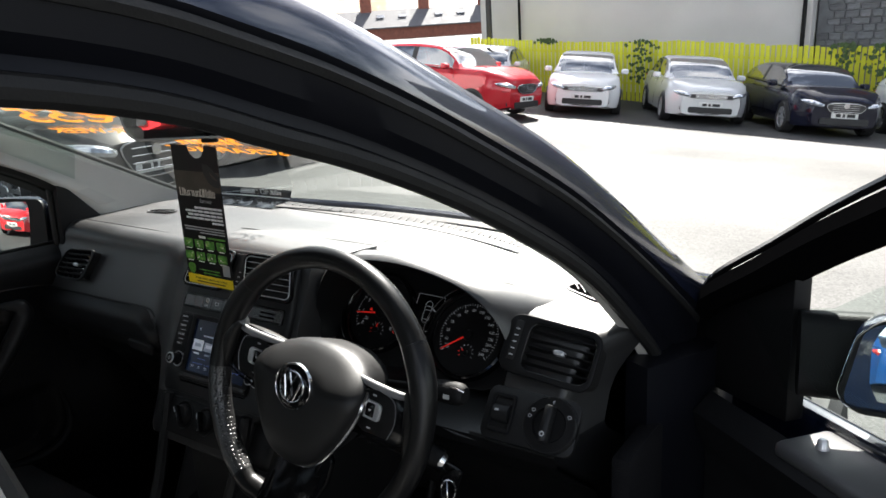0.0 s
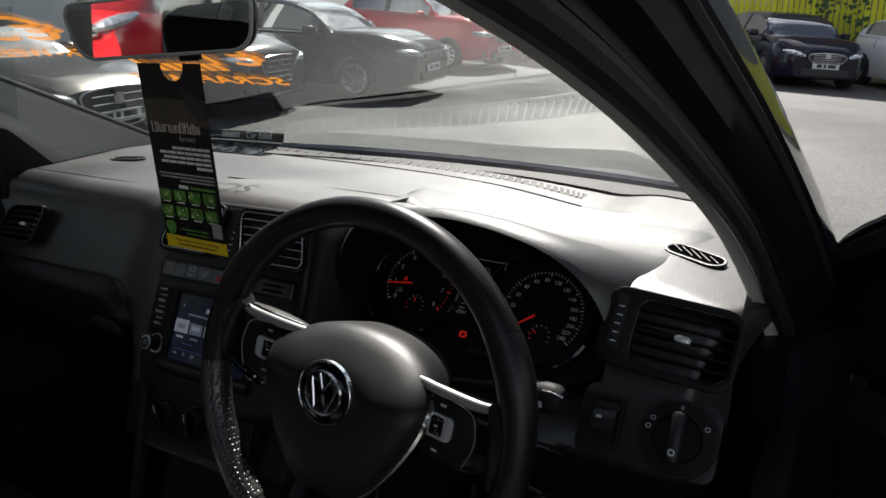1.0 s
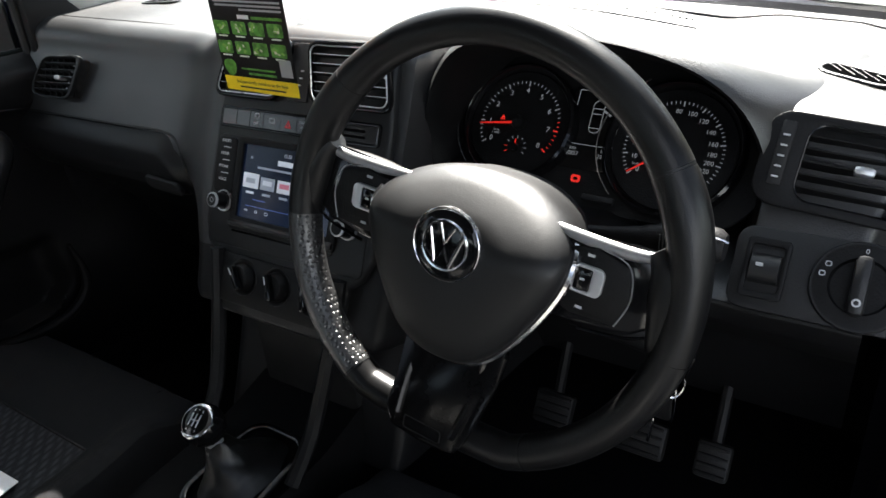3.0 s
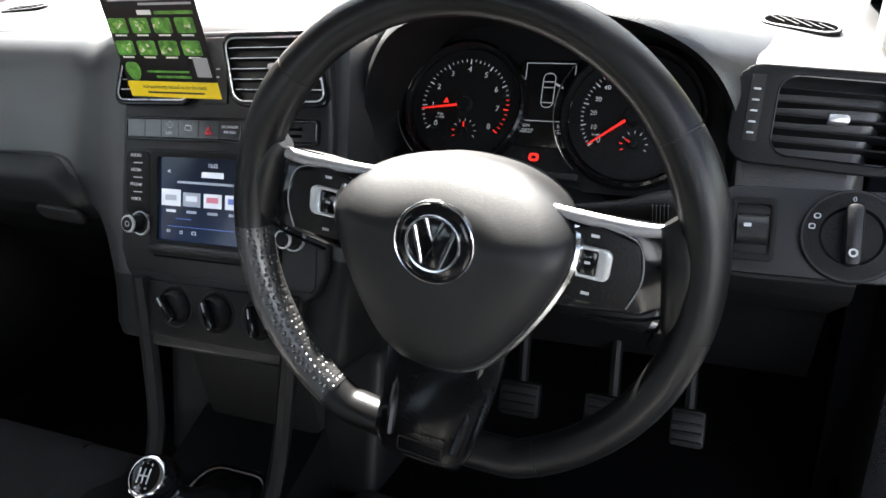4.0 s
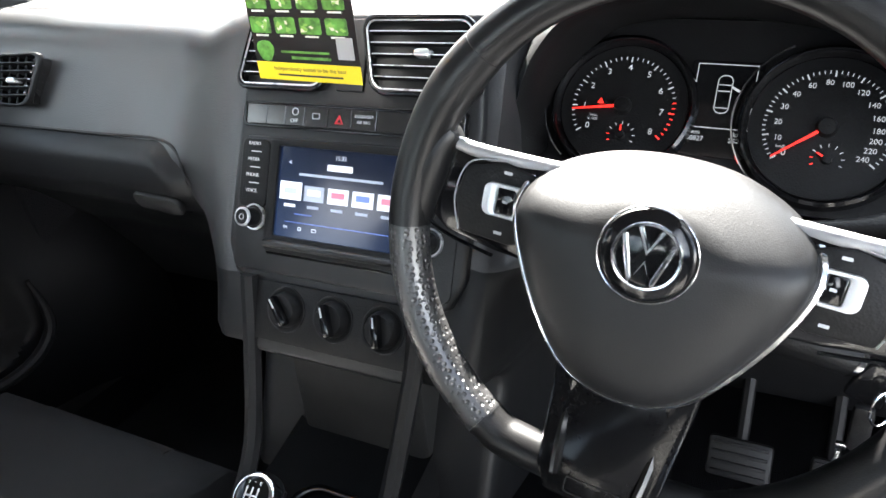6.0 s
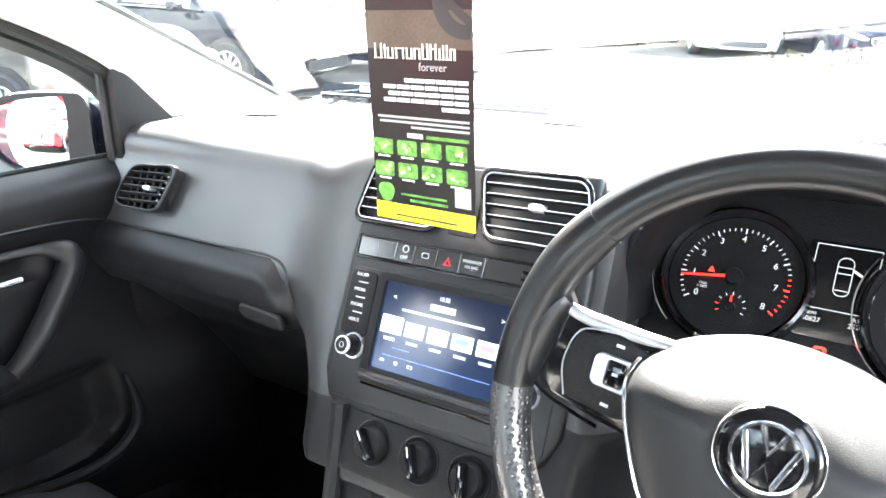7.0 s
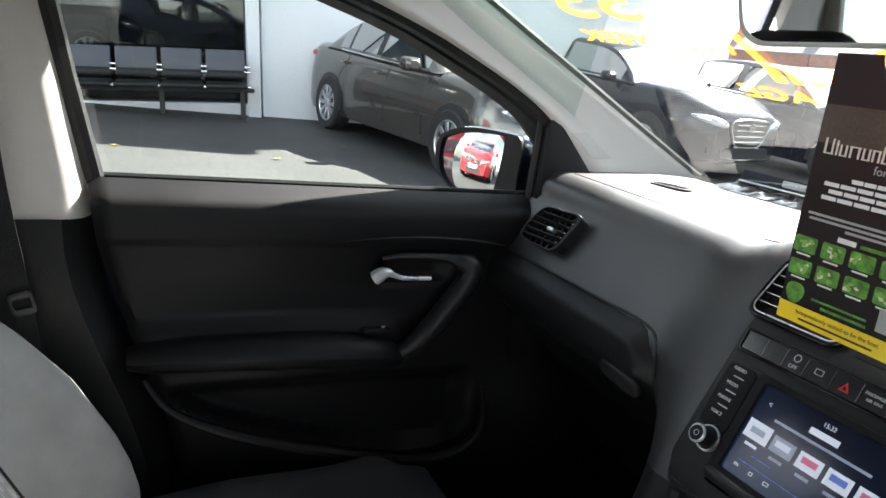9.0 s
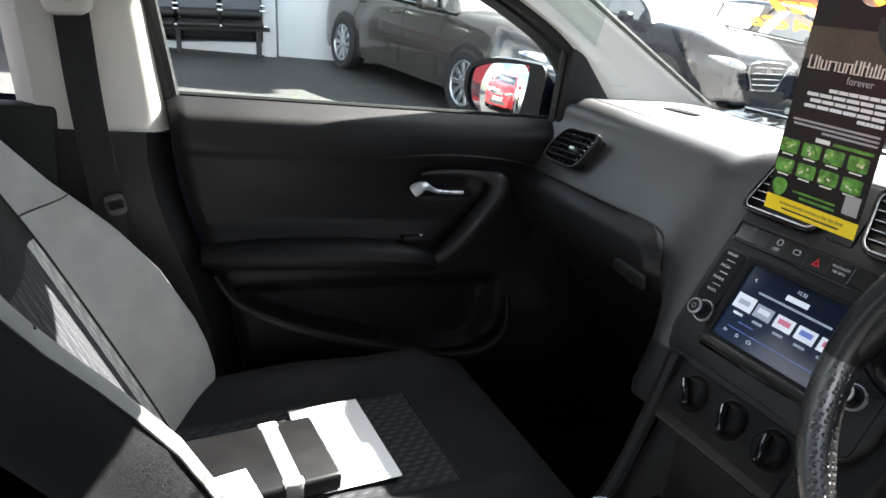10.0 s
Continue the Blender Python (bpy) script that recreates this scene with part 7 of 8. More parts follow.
        part("door_mirror", loft([[(s * (hw * 0.98 + 0.10 + x * f), ws0 - 0.30 + d, 1.0 + (deck(ws0) - 0.98) + y * f) for x, y in rrect(0.20, 0.14, 0.05, 5)] for f, d in ((0.95, -0.05), (1.0, -0.02), (0.9, 0.05), (0.5, 0.085))]), paint, t)
        for yy in (fy, ry):
            arch = [(s * (width(yy) * 1.002), yy + (r + 0.055) * math.cos(a), r + (r + 0.055) * math.sin(a)) for a in (radians(-8 + 196 * i / 24) for i in range(25))]
            bm = prism([(s * p[1], p[2]) for p in (arch if s > 0 else arch[::-1])], 0.22, z0=-0.215)
            part("wheel_arch", bm, M_BLACKTRIM, t, "dark wheel arch", axes((s * width(yy) * 1.0, 0, 0), (0, s, 0), (0, 0, 1)))
            car_wheel(t, axes((s * (width(yy) - 0.072), yy, r), (0, s, 0), (0, 0, 1)), r, spokes)
        hz = lerp(0.0, hood, 0.70)
        hp_ = [(s * hw * 0.47, nose - 0.015, hz - 0.035), (s * hw * 0.61, nose - 0.025, hz - 0.01), (s * hw * 0.735, nose - 0.11, hz + 0.015), (s * hw * 0.855, nose - 0.30, hz + 0.045)]
        part("headlight", tube(curve_points(hp_, 12), [0.030, 0.045, 0.055, 0.062, 0.066, 0.068, 0.068, 0.066, 0.060, 0.052, 0.040, 0.018], 10, flat=0.9), M_LAMP, t, "clear headlight")
        part("tail_light", tube([(s * hw * 0.66, stern + 0.06, tail - 0.16), (s * hw * 0.82, stern + 0.12, tail - 0.15), (s * hw * 0.93, stern + 0.30, tail - 0.14)], [0.06, 0.075, 0.03], 8), M_TAIL, t, "red tail light")
        part("fog_light", prism(rrect(0.22, 0.11, 0.03, 4), 0.02, 0.004), M_BLACKTRIM, t, "", axes((s * hw * 0.60, nose - 0.065, 0.37), (-1, s * 0.25, 0), (0, 0, 1)))
    gm = axes((0, nose + 0.004, 0), (-1, 0, 0), (0, 0, 1))
    gz = hood * 0.66
    if grille == "tall":
        o = [(p.x, p.y) for p in curve_points([(-0.36, gz + 0.07, 0), (0.36, gz + 0.07, 0), (0.30, gz - 0.16, 0), (0.20, gz - 0.24, 0), (-0.20, gz - 0.24, 0), (-0.30, gz - 0.16, 0)], 30, True)]
    elif grille == "oval":
        o = [(p.x, p.y) for p in curve_points([(-0.36, gz + 0.03, 0), (0, gz + 0.07, 0), (0.36, gz + 0.03, 0), (0.24, gz - 0.12, 0), (-0.24, gz - 0.12, 0)], 30, True)]
    else:
        o = rrect(0.95, 0.09, 0.03, 5, 0, gz)
    gr = part("grille", prism(o, 0.02), M_BLACKTRIM, t, "black front grille with bright edge", gm)
    part("grille_edge", tube([(x, y, 0.02) for x, y in o], 0.010, 6, closed=True), M_CHROME, gr)
    for k in range(4):
        yy = min(p[1] for p in o) + (max(p[1] for p in o) - min(p[1] for p in o)) * (k + 1) / 5
        part("grille_bar", rbox((max(p[0] for p in o) - min(p[0] for p in o)) * 0.72, 0.012, 0.012, 0.003, 1), M_CHROME, gr, "", Matrix.Translation((0, yy, 0.022)))
    part("badge", prism(circle(0.055, 20, 0, gz + (0.02 if grille != "tall" else 0.0)), 0.018), M_CHROME, gr, "plain round badge", Matrix.Translation((0, 0, 0.02)))
    part("lower_grille", prism(rrect(0.95, 0.13, 0.04, 5, 0, 0.34), 0.02), M_BLACKTRIM, t, "black lower air intake", gm)
    for end, yy in ((1, nose + 0.012), (-1, stern - 0.012)):
        pm = axes((0, yy, 0.46 if end > 0 else tail - 0.26), (-end, 0, 0), (0, 0, 1))
        np_ = part("number_plate", prism(rrect(0.52, 0.11, 0.01, 3), 0.012, 0.002), M_PLATE, t, "white number plate with plain bars", pm)
        for k in range(3):
            part("plate_bar", bar((0.10, 0.05, 0.16)[k], 0.06, 0.002, (-0.13 + (0, 0.11, 0.25)[k], 0)), M_INK, np_, "", Matrix.Translation((0, 0, 0.012)))
    part("bumper_line", tube([(-hw * 0.62, nose - 0.03, 0.27), (0, nose + 0.006, 0.255), (hw * 0.62, nose - 0.03, 0.27)], 0.012, 6), M_CHROME if bars else M_BLACKTRIM, t)
    part("cabin_floor_block", rbox(W * 0.80, L * 0.50, 0.12, 0.04, at=(0, -L * 0.08, deck(0) - 0.10)), M_CABIN, t, "dark cabin")
    for yy in (0.15, -0.75):
        for s in (-1, 1):
            part("cabin_seat", rbox(0.42, 0.14, 0.52, 0.06, 2, at=(s * 0.36, yy, deck(0) + 0.05)), M_CABIN, t)
    for s in (-1, 1):
        part("wiper", tube([(s * 0.1 - 0.3, ws0 - 0.06, deck(ws0) + 0.01), (s * 0.25 + 0.1, ws0 - 0.16, deck(ws0) + 0.06)], 0.008, 5), M_BLACKTRIM, t)
    return t


def paint(name, c, metal=0.3, rough=0.2):
    return material(name, c, rough, metal, 0.06, 1.5, coat=0.5 if max(c) < 0.05 else 0.8, spec=0.2)


def parked(x, y, heading):
    """A pose on the forecourt; heading in degrees from +y, towards -x."""
    z = ground_z(x, y)
    fx = (ground_z(x + 0.5, y) - ground_z(x - 0.5, y))
    fy_ = (ground_z(x, y + 0.5) - ground_z(x, y - 0.5))
    n = Vector((-fx, -fy_, 1)).normalized()
    a = radians(heading)
    fwd = Vector((-math.sin(a), math.cos(a), 0))
    right = fwd.cross(n).normalized()
    return axes((x, y, z), right, n.cross(right))


P_GREY, P_WHITE, P_SILVER = paint("grey_beige_paint", (0.115, 0.105, 0.095), 0.6), paint("white_paint", (0.84, 0.845, 0.85), 0.0), paint("silver_white_paint", (0.74, 0.75, 0.76), 0.15)
P_NAVY, P_BLACK, P_RED, P_RED2, P_BLUE = paint("navy_paint", (0.006, 0.0075, 0.020), 0.0), paint("black_blue_paint", (0.006, 0.009, 0.016), 0.0), paint("red_paint", (0.50, 0.02, 0.03), 0.1), paint("bright_red_paint", (0.55, 0.02, 0.025), 0.0), paint("blue_paint", (0.008, 0.05, 0.17), 0.2)
car("saloon_car", "grey-beige saloon car with alloy wheels parked by the showroom", parked(-7.3, 3.1, -80), P_GREY, 4.46, 1.80, 1.42, 0.93, 0.9, 1.02, False, "tall")
car("hatchback_car", "dark blue-black hatchback car with chrome grille in a row", parked(-8.5, 6.4, -80), P_BLACK, 4.4, 1.85, 1.50, 1.0, 0.93, 1.05, True, "tall", 10)
car("estate_car", "dark saloon car with bright window trim in a row", parked(-7.95, 9.08, -80), P_BLACK, 4.75, 1.83, 1.47, 0.98, 0.93, 1.05, False, "bar", 10)
car("crossover_car", "red crossover car with sloping bonnet in a row", parked(-8.8, 14.2, -96), P_RED, 4.37, 1.84, 1.60, 1.08, 1.0, 1.1, True, "oval", 10, ground_clear=0.22)
car("saloon_car", "white saloon car parked nose out before the yellow fence", parked(-6.9, 17.9, 201), P_WHITE, 4.62, 1.78, 1.46, 0.97, 0.93, 1.05, False, "bar", 10, False)
car("saloon_car", "silver-white saloon car parked nose out before the fence", parked(-4.2, 18.2, 206), P_SILVER, 4.62, 1.81, 1.48, 0.97, 0.93, 1.05, False, "bar", 10, False)
car("hatchback_car", "dark navy hatchback car parked nose out before the fence", parked(-1.55, 17.9, 208), P_NAVY, 4.37, 1.80, 1.44, 0.96, 0.93, 1.04, True, "oval", 10, False)
car("hatchback_car", "white car at the end of the row before the fence", parked(1.4, 17.7, 208), P_WHITE, 4.4, 1.78, 1.46, 0.97, 0.93, 1.05, True, "bar", 10, False)
car("saloon_car", "silver-grey saloon car behind the red crossover", parked(-10.2, 18.4, 197), P_SILVER, 4.5, 1.8, 1.47, 0.97, 0.93, 1.05, False, "bar", 10, False)
car("hatchback_car", "bright red hatchback car standing behind on the forecourt", parked(-4.3, -6.9, -14), P_RED2, 4.2, 1.78, 1.46, 0.97, 0.93, 1.05, True, "bar", 10, False)
car("hatchback_car", "blue hatchback car standing behind the open door", parked(2.75, -6.9, 176), P_BLUE, 4.0, 1.72, 1.47, 0.97, 0.93, 1.05, True, "bar", 10, False)

# fence of upright boards
M_FENCE = material("yellow_fence_paint", (0.64, 0.64, 0.03), 0.7, 0, 0.18, 2.5, 0.3, 60, random_vary=0.10)
FA, FB = Vector((-12.3, 21.1)), Vector((7.5, 20.4))
fence = tagged(new("fence"), "bright yellow painted fence of upright boards", "fence", kind="structure")
board = finish(rbox(0.106, 0.02, 1.0, 0.004, 1, at=(0, 0, 0.5)), "board", M_FENCE)
nb = 150
for k in range(nb):
    p = FA.lerp(FB, k / (nb - 1))
    lo = ground_z(p.x, p.y) - 0.05
    top = 0.43 - 0.045 * (p.x + 12.2) + random.uniform(-0.025, 0.025) + 0.04 * math.sin(p.x * 0.9)
    part("board", board, M_FENCE, fence, "", Matrix.Translation((p.x, p.y + random.uniform(-0.008, 0.008), lo)) @ Matrix.Rotation(radians(-2 + random.uniform(-0.7, 0.7)), 4, "Z") @ Matrix.Diagonal((1, 1, max(0.5, top - lo), 1)))
for f in (0.3, 0.8):
    part("fence_rail", tube([(lerp(FA.x, FB.x, i / 10), lerp(FA.y, FB.y, i / 10) + 0.05, lerp(ground_z(lerp(FA.x, FB.x, i / 10), 20.8), 0.43 - 0.045 * (lerp(FA.x, FB.x, i / 10) + 12.2), f)) for i in range(11)], 0.035, 6), M_FENCE, fence)
M_IVY = material("ivy_leaf", (0.05, 0.09, 0.025), 0.7, 0, 0.4, 8)
for (ix, tall, n) in ((-9.3, 0.1, 60), (-6.3, 1.0, 90), (-1.0, 1.0, 80), (-0.2, 0.9, 60), (2.2, 1.2, 90)):
    bm = bmesh.new()
    for k in range(n):
        zt = 0.43 - 0.045 * (ix + 12.2)
        c_ = Vector((ix + random.gauss(0, 0.16), 20.62 - 0.035 * (ix + 5.5) - 0.02 - random.random() * 0.06, zt + 0.05 - random.random() ** 1.5 * tall * 1.2))
        a, b_ = random.uniform(0.03, 0.07), random.uniform(0, 6.28)
        q = [c_ + Vector((a * math.cos(b_ + w), random.uniform(-0.02, 0.02), a * math.sin(b_ + w))) for w in (0, 1.57, 3.14, 4.71)]
        bm.faces.new([bm.verts.new(v_) for v_ in q])
    whole("climbing_plant", bm, M_IVY, "thin dark green creeper on the yellow fence", "climbing plant", "creepers", "stuff")

# buildings behind the fence
def wall_block(name, label, mat, x0, x1, y0, y1, top, low=-3.0):
    return whole(name, rbox(x1 - x0, y1 - y0, top - low, 0.02, 1, at=((x0 + x1) / 2, (y0 + y1) / 2, (top + low) / 2)), mat, label, "building", kind="structure")


M_RENDER = material("grey_render", (0.55, 0.54, 0.53), 0.9, 0, 0.14, 0.5, 0.3, 30)
M_RENDER2 = material("pale_render", (0.54, 0.53, 0.515), 0.9, 0, 0.14, 0.5, 0.3, 30)
M_BRICK = material("red_brick", (0.27, 0.10, 0.07), 0.9, 0, 0.3, 3, 0.4, 12)
M_SLATE = material("roof_slate", (0.13, 0.13, 0.14), 0.75, 0, 0.25, 2, 0.4, 6)
M_STONE = material("rubble_stone", (0.15, 0.155, 0.165), 0.9, 0, 0.4, 1.5, 0.6, 3, random_vary=0.25)
wall_block("grey_building", "large plain grey rendered gable wall", M_RENDER, -11.7, -2.25, 23.6, 33, 6.5)
wall_block("grey_annexe", "low pale rendered annexe beside the gable", M_RENDER2, -13.6, -11.7, 23.9, 30, 1.75)
st = wall_block("stone_building", "dark rubble stone building", M_STONE, -2.2, 14, 24.4, 34, 6.5)
stone = finish(rbox(1, 0.05, 1, 0.02, 1), "stone", M_STONE)
z = -1.2
while z < 1.9:
    h = random.uniform(0.16, 0.26)
    x = -2.15 + random.uniform(-0.2, 0.0)
    while x < 2.6:
        w = random.uniform(0.22, 0.5)
        if x > -2.2:
            part("stone", stone, M_STONE, st, "", Matrix.Translation((x + w / 2, 24.385 - random.uniform(0, 0.012), z + h / 2)) @ Matrix.Diagonal((w - 0.03, 0.8, h - 0.03, 1)))
        x += w
    z += h
part("brick_panel", rbox(1.4, 0.06, 1.2, 0.01, 1, at=(0.55, 24.37, 2.9)), M_BRICK, st, "red brick surround")
part("downpipe", tube([(-2.45, 23.52, -2), (-2.45, 23.52, 6)], 0.06, 8), M_DARK, bpy.data.objects["grey_building"], "dark downpipe")
part("downpipe", tube([(-11.75, 23.5, -2), (-11.75, 23.5, 5)], 0.05, 8), M_DARK, bpy.data.objects["grey_building"], "dark downpipe")
pole = thing("street_pole", "dark grey street pole beyond the fence", "pole")
part("shaft", tube([(-12.1, 21.9, -2.2), (-12.05, 21.9, 7)], [0.11, 0.09], 12), M_BLACKTRIM, pole)


def terrace_house(x, y, turn, ridge, eave):
    """A brick house end on to the fence: walls, slate roof, chimney stack with pots, windows."""
    h = thing("terrace_house", "red brick terraced house with slate roof and chimney", "house", "brick houses", Matrix.Translation((x, y, 0)) @ Matrix.Rotation(radians(turn), 4, "Z"))
    part("wall", rbox(7, 8, eave + 5, 0.02, 1, at=(0, 0, (eave - 5) / 2)), M_BRICK, h)
    part("gable", prism([(-3.5, eave), (3.5, eave), (0, ridge)], 7.9, z0=-3.95), M_BRICK, h, "", axes((0, 0, 0), (1, 0, 0), (0, 0, 1)))
    for s in (-1, 1):
        part("roof_slope", loft([[(s * 0.0, yy, ridge + 0.10), (s * 3.9, yy, eave - 0.12), (s * 3.9, yy, eave - 0.26), (0, yy, ridge - 0.05)] for yy in (-4.2, 4.2)]), M_SLATE, h, "grey slate roof")
        for k in range(2):
            part("roof_window", rbox(0.7, 0.9, 0.06, 0.01, 1), M_CARGLASS, h, "", axes((s * 1.7, -1.5 + 2.6 * k, lerp(ridge, eave, 0.45) + 0.14), (s * 3.9, 0, -(ridge - eave) - 0.2), (0, 1, 0)))
    ch = part("chimney", rbox(0.75, 1.3, 2.2, 0.02, 1, at=(0, -3.2, ridge + 0.5)), M_BRICK, h, "brick chimney stack")
    part("chimney_cap", rbox(0.9, 1.45, 0.14, 0.02, 1, at=(0, -3.2, ridge + 1.62)), M_BRICK, ch)
    for k in range(3):
        part("chimney_pot", tube([(0, -3.6 + 0.4 * k, ridge + 1.65), (0, -3.6 + 0.4 * k, ridge + 2.05)], [0.14, 0.11], 10), M_BRICK, ch)
    for k in range(2):
        wn = part("window", rbox(1.0, 0.06, 1.3, 0.02, 1, at=(-1.6 + 3.2 * k, -4.02, eave - 1.3)), M_CARGLASS, h)
        part("window_frame", frame_ring(rrect(1.12, 1.42, 0.02, 2), rrect(0.94, 1.24, 0.02, 2), 0.08), M_WHITEP, wn, "white window frame", axes((-1.6 + 3.2 * k, -4.03, eave - 1.3), (1, 0, 0), (0, 0, 1)))
    return h


for x, y, turn in ((-60.6, 66.5, -54), (-53.7, 70.9, -54), (-48.2, 75.0, -54), (-42.5, 79.2, -54)):
    terrace_house(x, y, turn, 1.9, 0.2)

# showroom on the left
SH = Matrix.Translation((-9.2, 1.5, 0)) @ Matrix.Rotation(radians(-5.7), 4, "Z")  # local y along the front, x towards the forecourt
M_SHOWWALL = material("white_render", (0.74, 0.75, 0.76), 0.8, 0, 0.05, 1.2, 0.2, 50)
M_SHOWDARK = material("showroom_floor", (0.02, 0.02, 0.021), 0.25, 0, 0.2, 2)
M_SHOWGLASS = glass("shop_glass", (0.75, 0.8, 0.8), 0.8)
FRAME[0] = SH
whole("showroom_wall", rbox(0.30, 5.5, 6.4, 0.01, 1, at=(-0.15, 2.60, 2.3)), M_SHOWWALL, "white rendered showroom wall", "building", kind="structure")
whole("showroom_return", rbox(0.16, 0.16, 6.4, 0.01, 1, at=(0.06, -0.26, 2.3)), M_SHOWWALL, "narrow white end of the wall", "building", kind="structure")
whole("showroom_sill", rbox(0.30, 9.0, 0.24, 0.01, 1, at=(-0.15, -4.75, -0.05)), M_SHOWWALL, "white plinth under the shop window", "building", kind="structure")
# fascia and roof tops are out of view, sized for their ground shadow
whole("showroom_fascia", rbox(0.5, 9.2, 2.7, 0.02, 1, at=(-0.15, -4.8, 4.2)), M_SHOWWALL, "white fascia over the shop window", "building", kind="structure")
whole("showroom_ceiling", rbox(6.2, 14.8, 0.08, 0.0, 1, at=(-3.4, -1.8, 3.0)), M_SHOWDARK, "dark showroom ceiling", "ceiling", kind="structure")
whole("showroom_roof", rbox(7.0, 15.0, 0.2, 0.02, 1, at=(-3.42, -1.8, 5.65)), M_RENDER, "flat showroom roof behind the fascia", "building", kind="structure")
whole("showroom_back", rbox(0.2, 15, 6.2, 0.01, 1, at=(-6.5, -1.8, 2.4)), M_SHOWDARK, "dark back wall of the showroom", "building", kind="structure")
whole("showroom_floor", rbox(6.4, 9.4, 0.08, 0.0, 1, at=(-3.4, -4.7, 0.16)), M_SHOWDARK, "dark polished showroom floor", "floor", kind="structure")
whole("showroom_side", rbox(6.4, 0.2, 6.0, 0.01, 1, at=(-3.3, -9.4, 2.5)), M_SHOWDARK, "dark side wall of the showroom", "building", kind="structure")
# unseen end wall added to keep the sun out of the showroom
whole("showroom_side", rbox(6.4, 0.2, 6.4, 0.01, 1, at=(-3.5, 5.55, 2.3)), M_SHOWWALL, "white rendered end wall of the showroom", "building", kind="structure")
sw_ = thing("shop_window", "large dark showroom window with slim frames", "shop window")
for k in range(4):
    part("pane", rbox(0.012, 2.2, 2.86, 0, at=(-0.1, -1.45 - 2.24 * k, 1.48)), M_SHOWGLASS, sw_, "large pane")
for k in range(5):
    part("mullion", rbox(0.06, 0.05, 2.88, 0.008, 1, at=(-0.1, -0.33 - 2.24 * k, 1.48)), M_STACK, sw_, "slim grey upright")
for k in range(3):
    lm = thing("ceiling_lamp", "small round lit lamp in the showroom ceiling", "ceiling lamp", "showroom lamps")
    part("lamp_disc", lathe([(0.0, 0.0), (0.10, 0.0), (0.12, 0.03)], 16), plain("lit_lamp", (1.0, 0.95, 0.85), 0.5, glow=8.0), lm, "", Matrix.Translation((-2.5, -1.0 - 2.0 * k, 2.945)) @ Matrix.Rotation(math.pi, 4, "X"))

# row of seats before the window
bench = thing("waiting_bench", "row of four black seats with chrome brackets on a steel beam", "bench")
BP = 0.505
part("beam", rbox(0.05, 2.12, 0.05, 0.006, 1, at=(0.42, -1.34, 0.28)), M_BLACKTRIM, bench)
for k in range(4):
    y = -2.12 + BP * k
    part("seat", rbox(0.42, 0.47, 0.06, 0.02, 2, at=(0.48, y, 0.345)), M_CARD, bench, "black padded seat")
    part("backrest", rbox(0.05, 0.46, 0.30, 0.02, 3), material("grey_blue_vinyl", (0.06, 0.066, 0.078), 0.45, 0, 0.1, 6) if k == 0 else bpy.data.materials["grey_blue_vinyl"], bench, "grey-blue padded backrest", Matrix.Translation((0.27, y, 0.60)) @ Matrix.Rotation(radians(-9), 4, "Y"))
    part("back_lower", rbox(0.05, 0.46, 0.10, 0.02, 2), M_CARD, bench, "", Matrix.Translation((0.30, y, 0.46)) @ Matrix.Rotation(radians(-9), 4, "Y"))
for k in range(5):
    y = -2.12 - BP / 2 + BP * k
    for zz in (0.55, 0.49):
        part("bracket", rbox(0.07, 0.07, 0.028, 0.006, 2, at=(0.31, y, zz)), M_CHROME, bench, "chrome bracket")
    part("arm_bracket", rbox(0.12, 0.06, 0.03, 0.006, 2, at=(0.55, y, 0.33)), M_CHROME, bench, "chrome seat bracket")
for y in (-2.25, -1.35, -0.42):
    lg = part("leg", rbox(0.05, 0.06, 0.42, 0.006, 1, at=(0.42, y, 0.06)), M_BLACKTRIM, bench, "black steel leg")
    part("foot", rbox(0.5, 0.06, 0.04, 0.01, 1, at=(0.42, y, -0.11 + 0.03)), M_BLACKTRIM, lg)
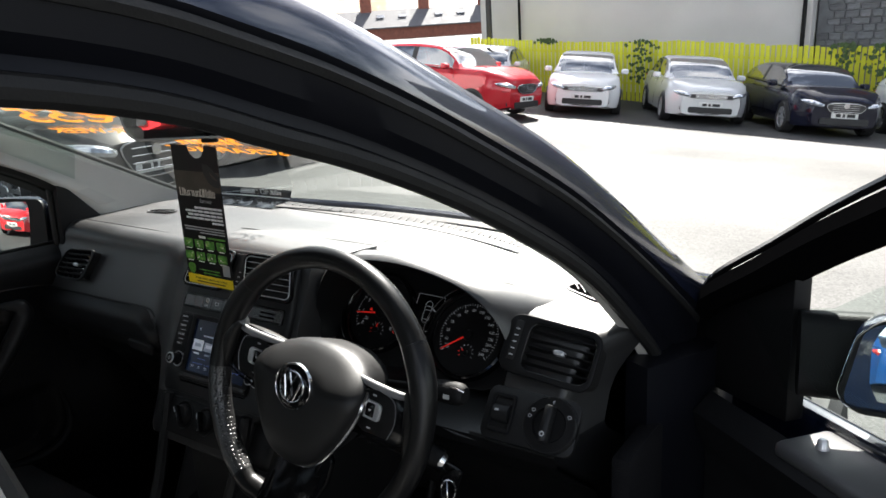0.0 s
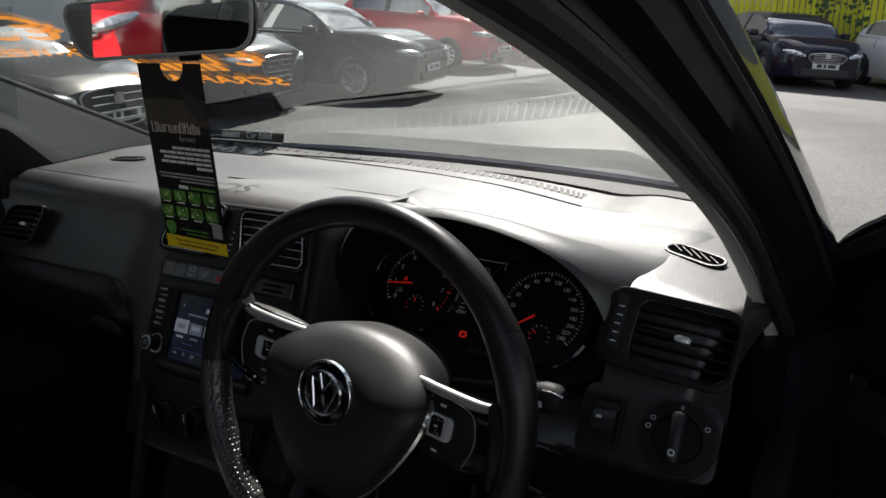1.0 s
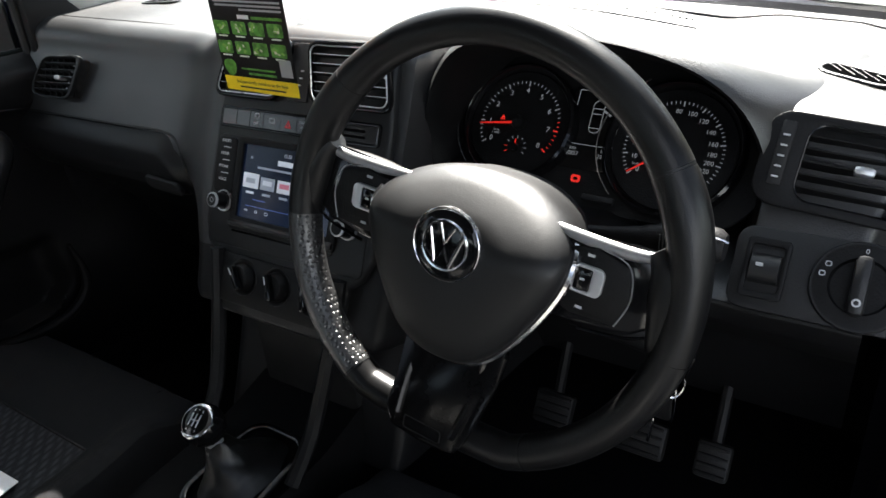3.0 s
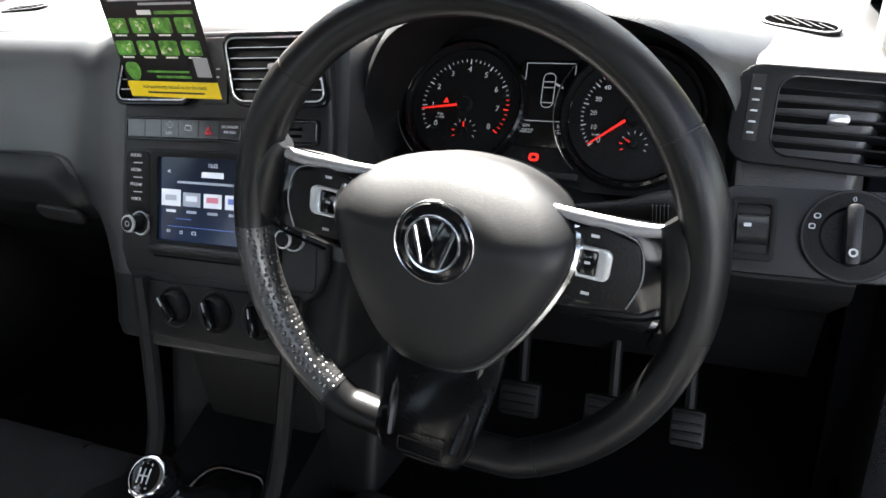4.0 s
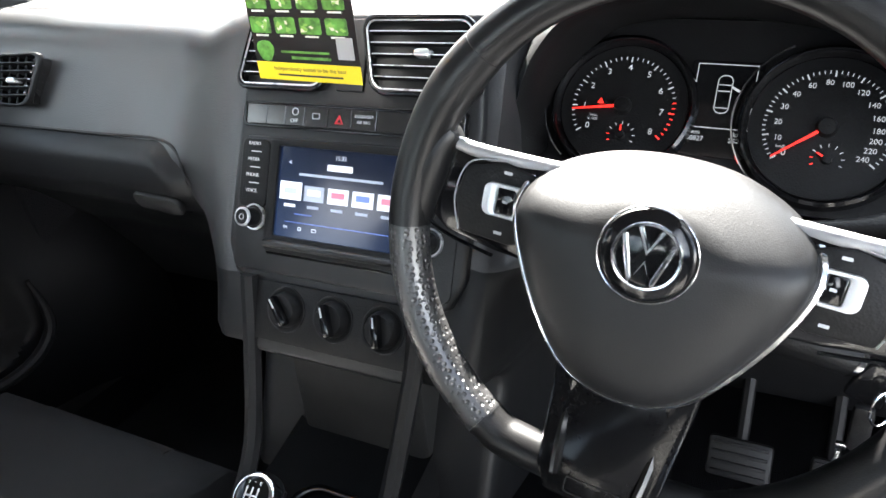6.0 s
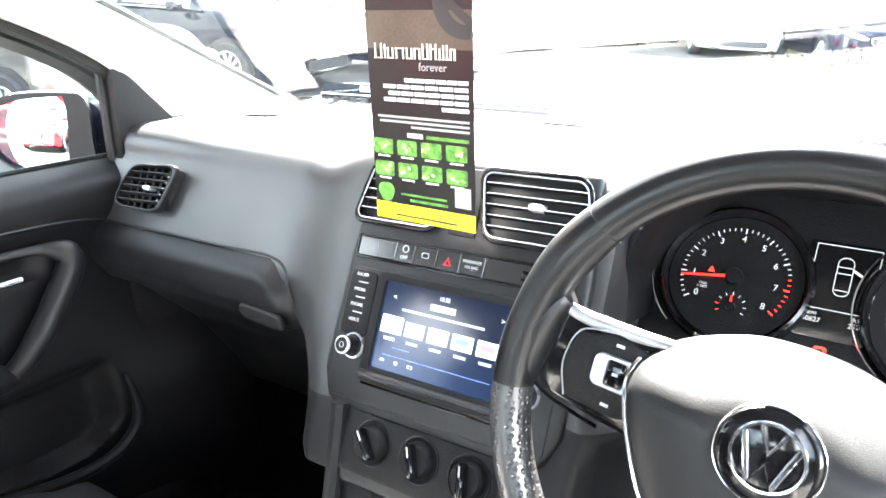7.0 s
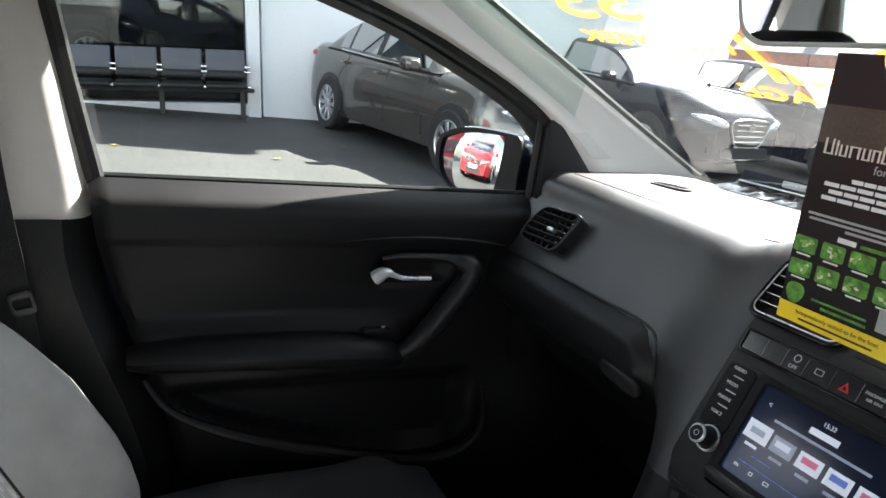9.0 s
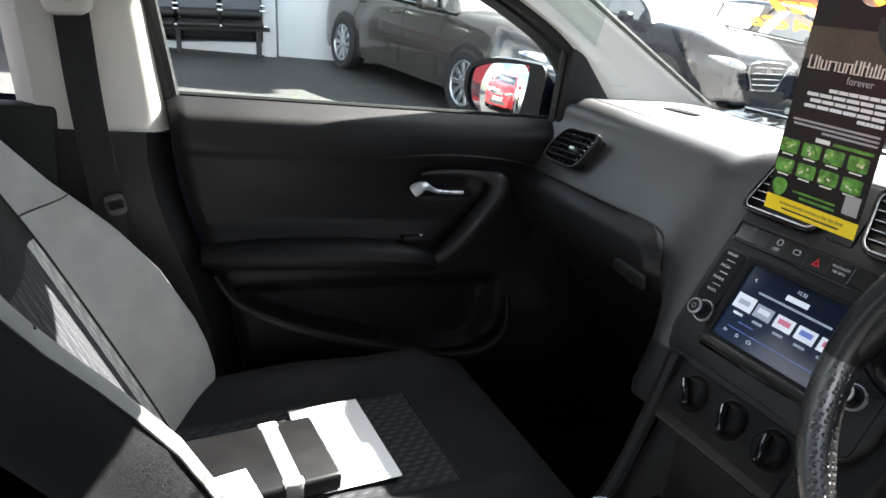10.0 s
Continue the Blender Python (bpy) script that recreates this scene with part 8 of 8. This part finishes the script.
FRAME[0] = Matrix()
car("saloon_car", "dark car standing inside the showroom", Matrix.Translation((-12.6, -2.2, 0.20)) @ Matrix.Rotation(radians(10), 4, "Z"), P_BLACK, 4.4, 1.8, 1.44, 0.96, 0.93, 1.04, True, "bar", 10, False)

# fallen leaves on the asphalt
M_LEAF = material("yellowed_leaf", (0.42, 0.33, 0.07), 0.7, 0, 0.35, 40)
M_LEAFG = material("fresh_fallen_leaf", (0.16, 0.24, 0.05), 0.7, 0, 0.35, 40)
FRAME[0] = Matrix()
for x, y, size, turn, mat, tint in ((-6.48, -0.42, 0.055, 20, M_LEAF, "yellowed"), (-6.19, 0.93, 0.045, 130, M_LEAFG, "green"), (-7.09, 1.82, 0.035, 75, M_LEAFG, "green"), (-5.02, 2.09, 0.055, 200, M_LEAF, "yellowed")):
    lobes = [(size * (1.0 if k % 2 == 0 else 0.45) * (1.15 if k == 0 else 1.0) * math.cos(math.pi * k / 5), size * 0.8 * (1.0 if k % 2 == 0 else 0.45) * math.sin(math.pi * k / 5)) for k in range(10)]
    blade = prism(lobes, 0.002)
    for v in blade.verts:
        v.co.z += 0.012 * (v.co.x ** 2 + v.co.y ** 2) / size ** 2
    lf_ = thing("fallen_leaf", tint + " curled leaf fallen on the asphalt forecourt", "leaf", "fallen leaves", Matrix.Translation((x, y, ground_z(x, y) + 0.003)) @ Matrix.Rotation(radians(turn), 4, "Z"))
    part("blade", blade, mat, lf_)
    part("stalk", tube([(-size * 0.4, 0, 0.004), (-size * 1.3, size * 0.2, 0.006)], 0.0015, 5), mat, lf_)

# the wheels on which the car stands
FRAME[0] = CAR
for s, y, z in ((-1, 1.12, 0.308), (-1, -1.36, 0.314), (1, 1.12, 0.245), (1, -1.36, 0.259)):  # springs take up the slope
    hub_ = thing("road_wheel", "alloy wheel with black tyre under the dark blue car", "wheel", "car wheels", Matrix.Translation((s * 0.785, y, z)))
    car_wheel(hub_, axes((0, 0, 0), (0, s, 0), (0, 0, 1)), 0.30, 10)
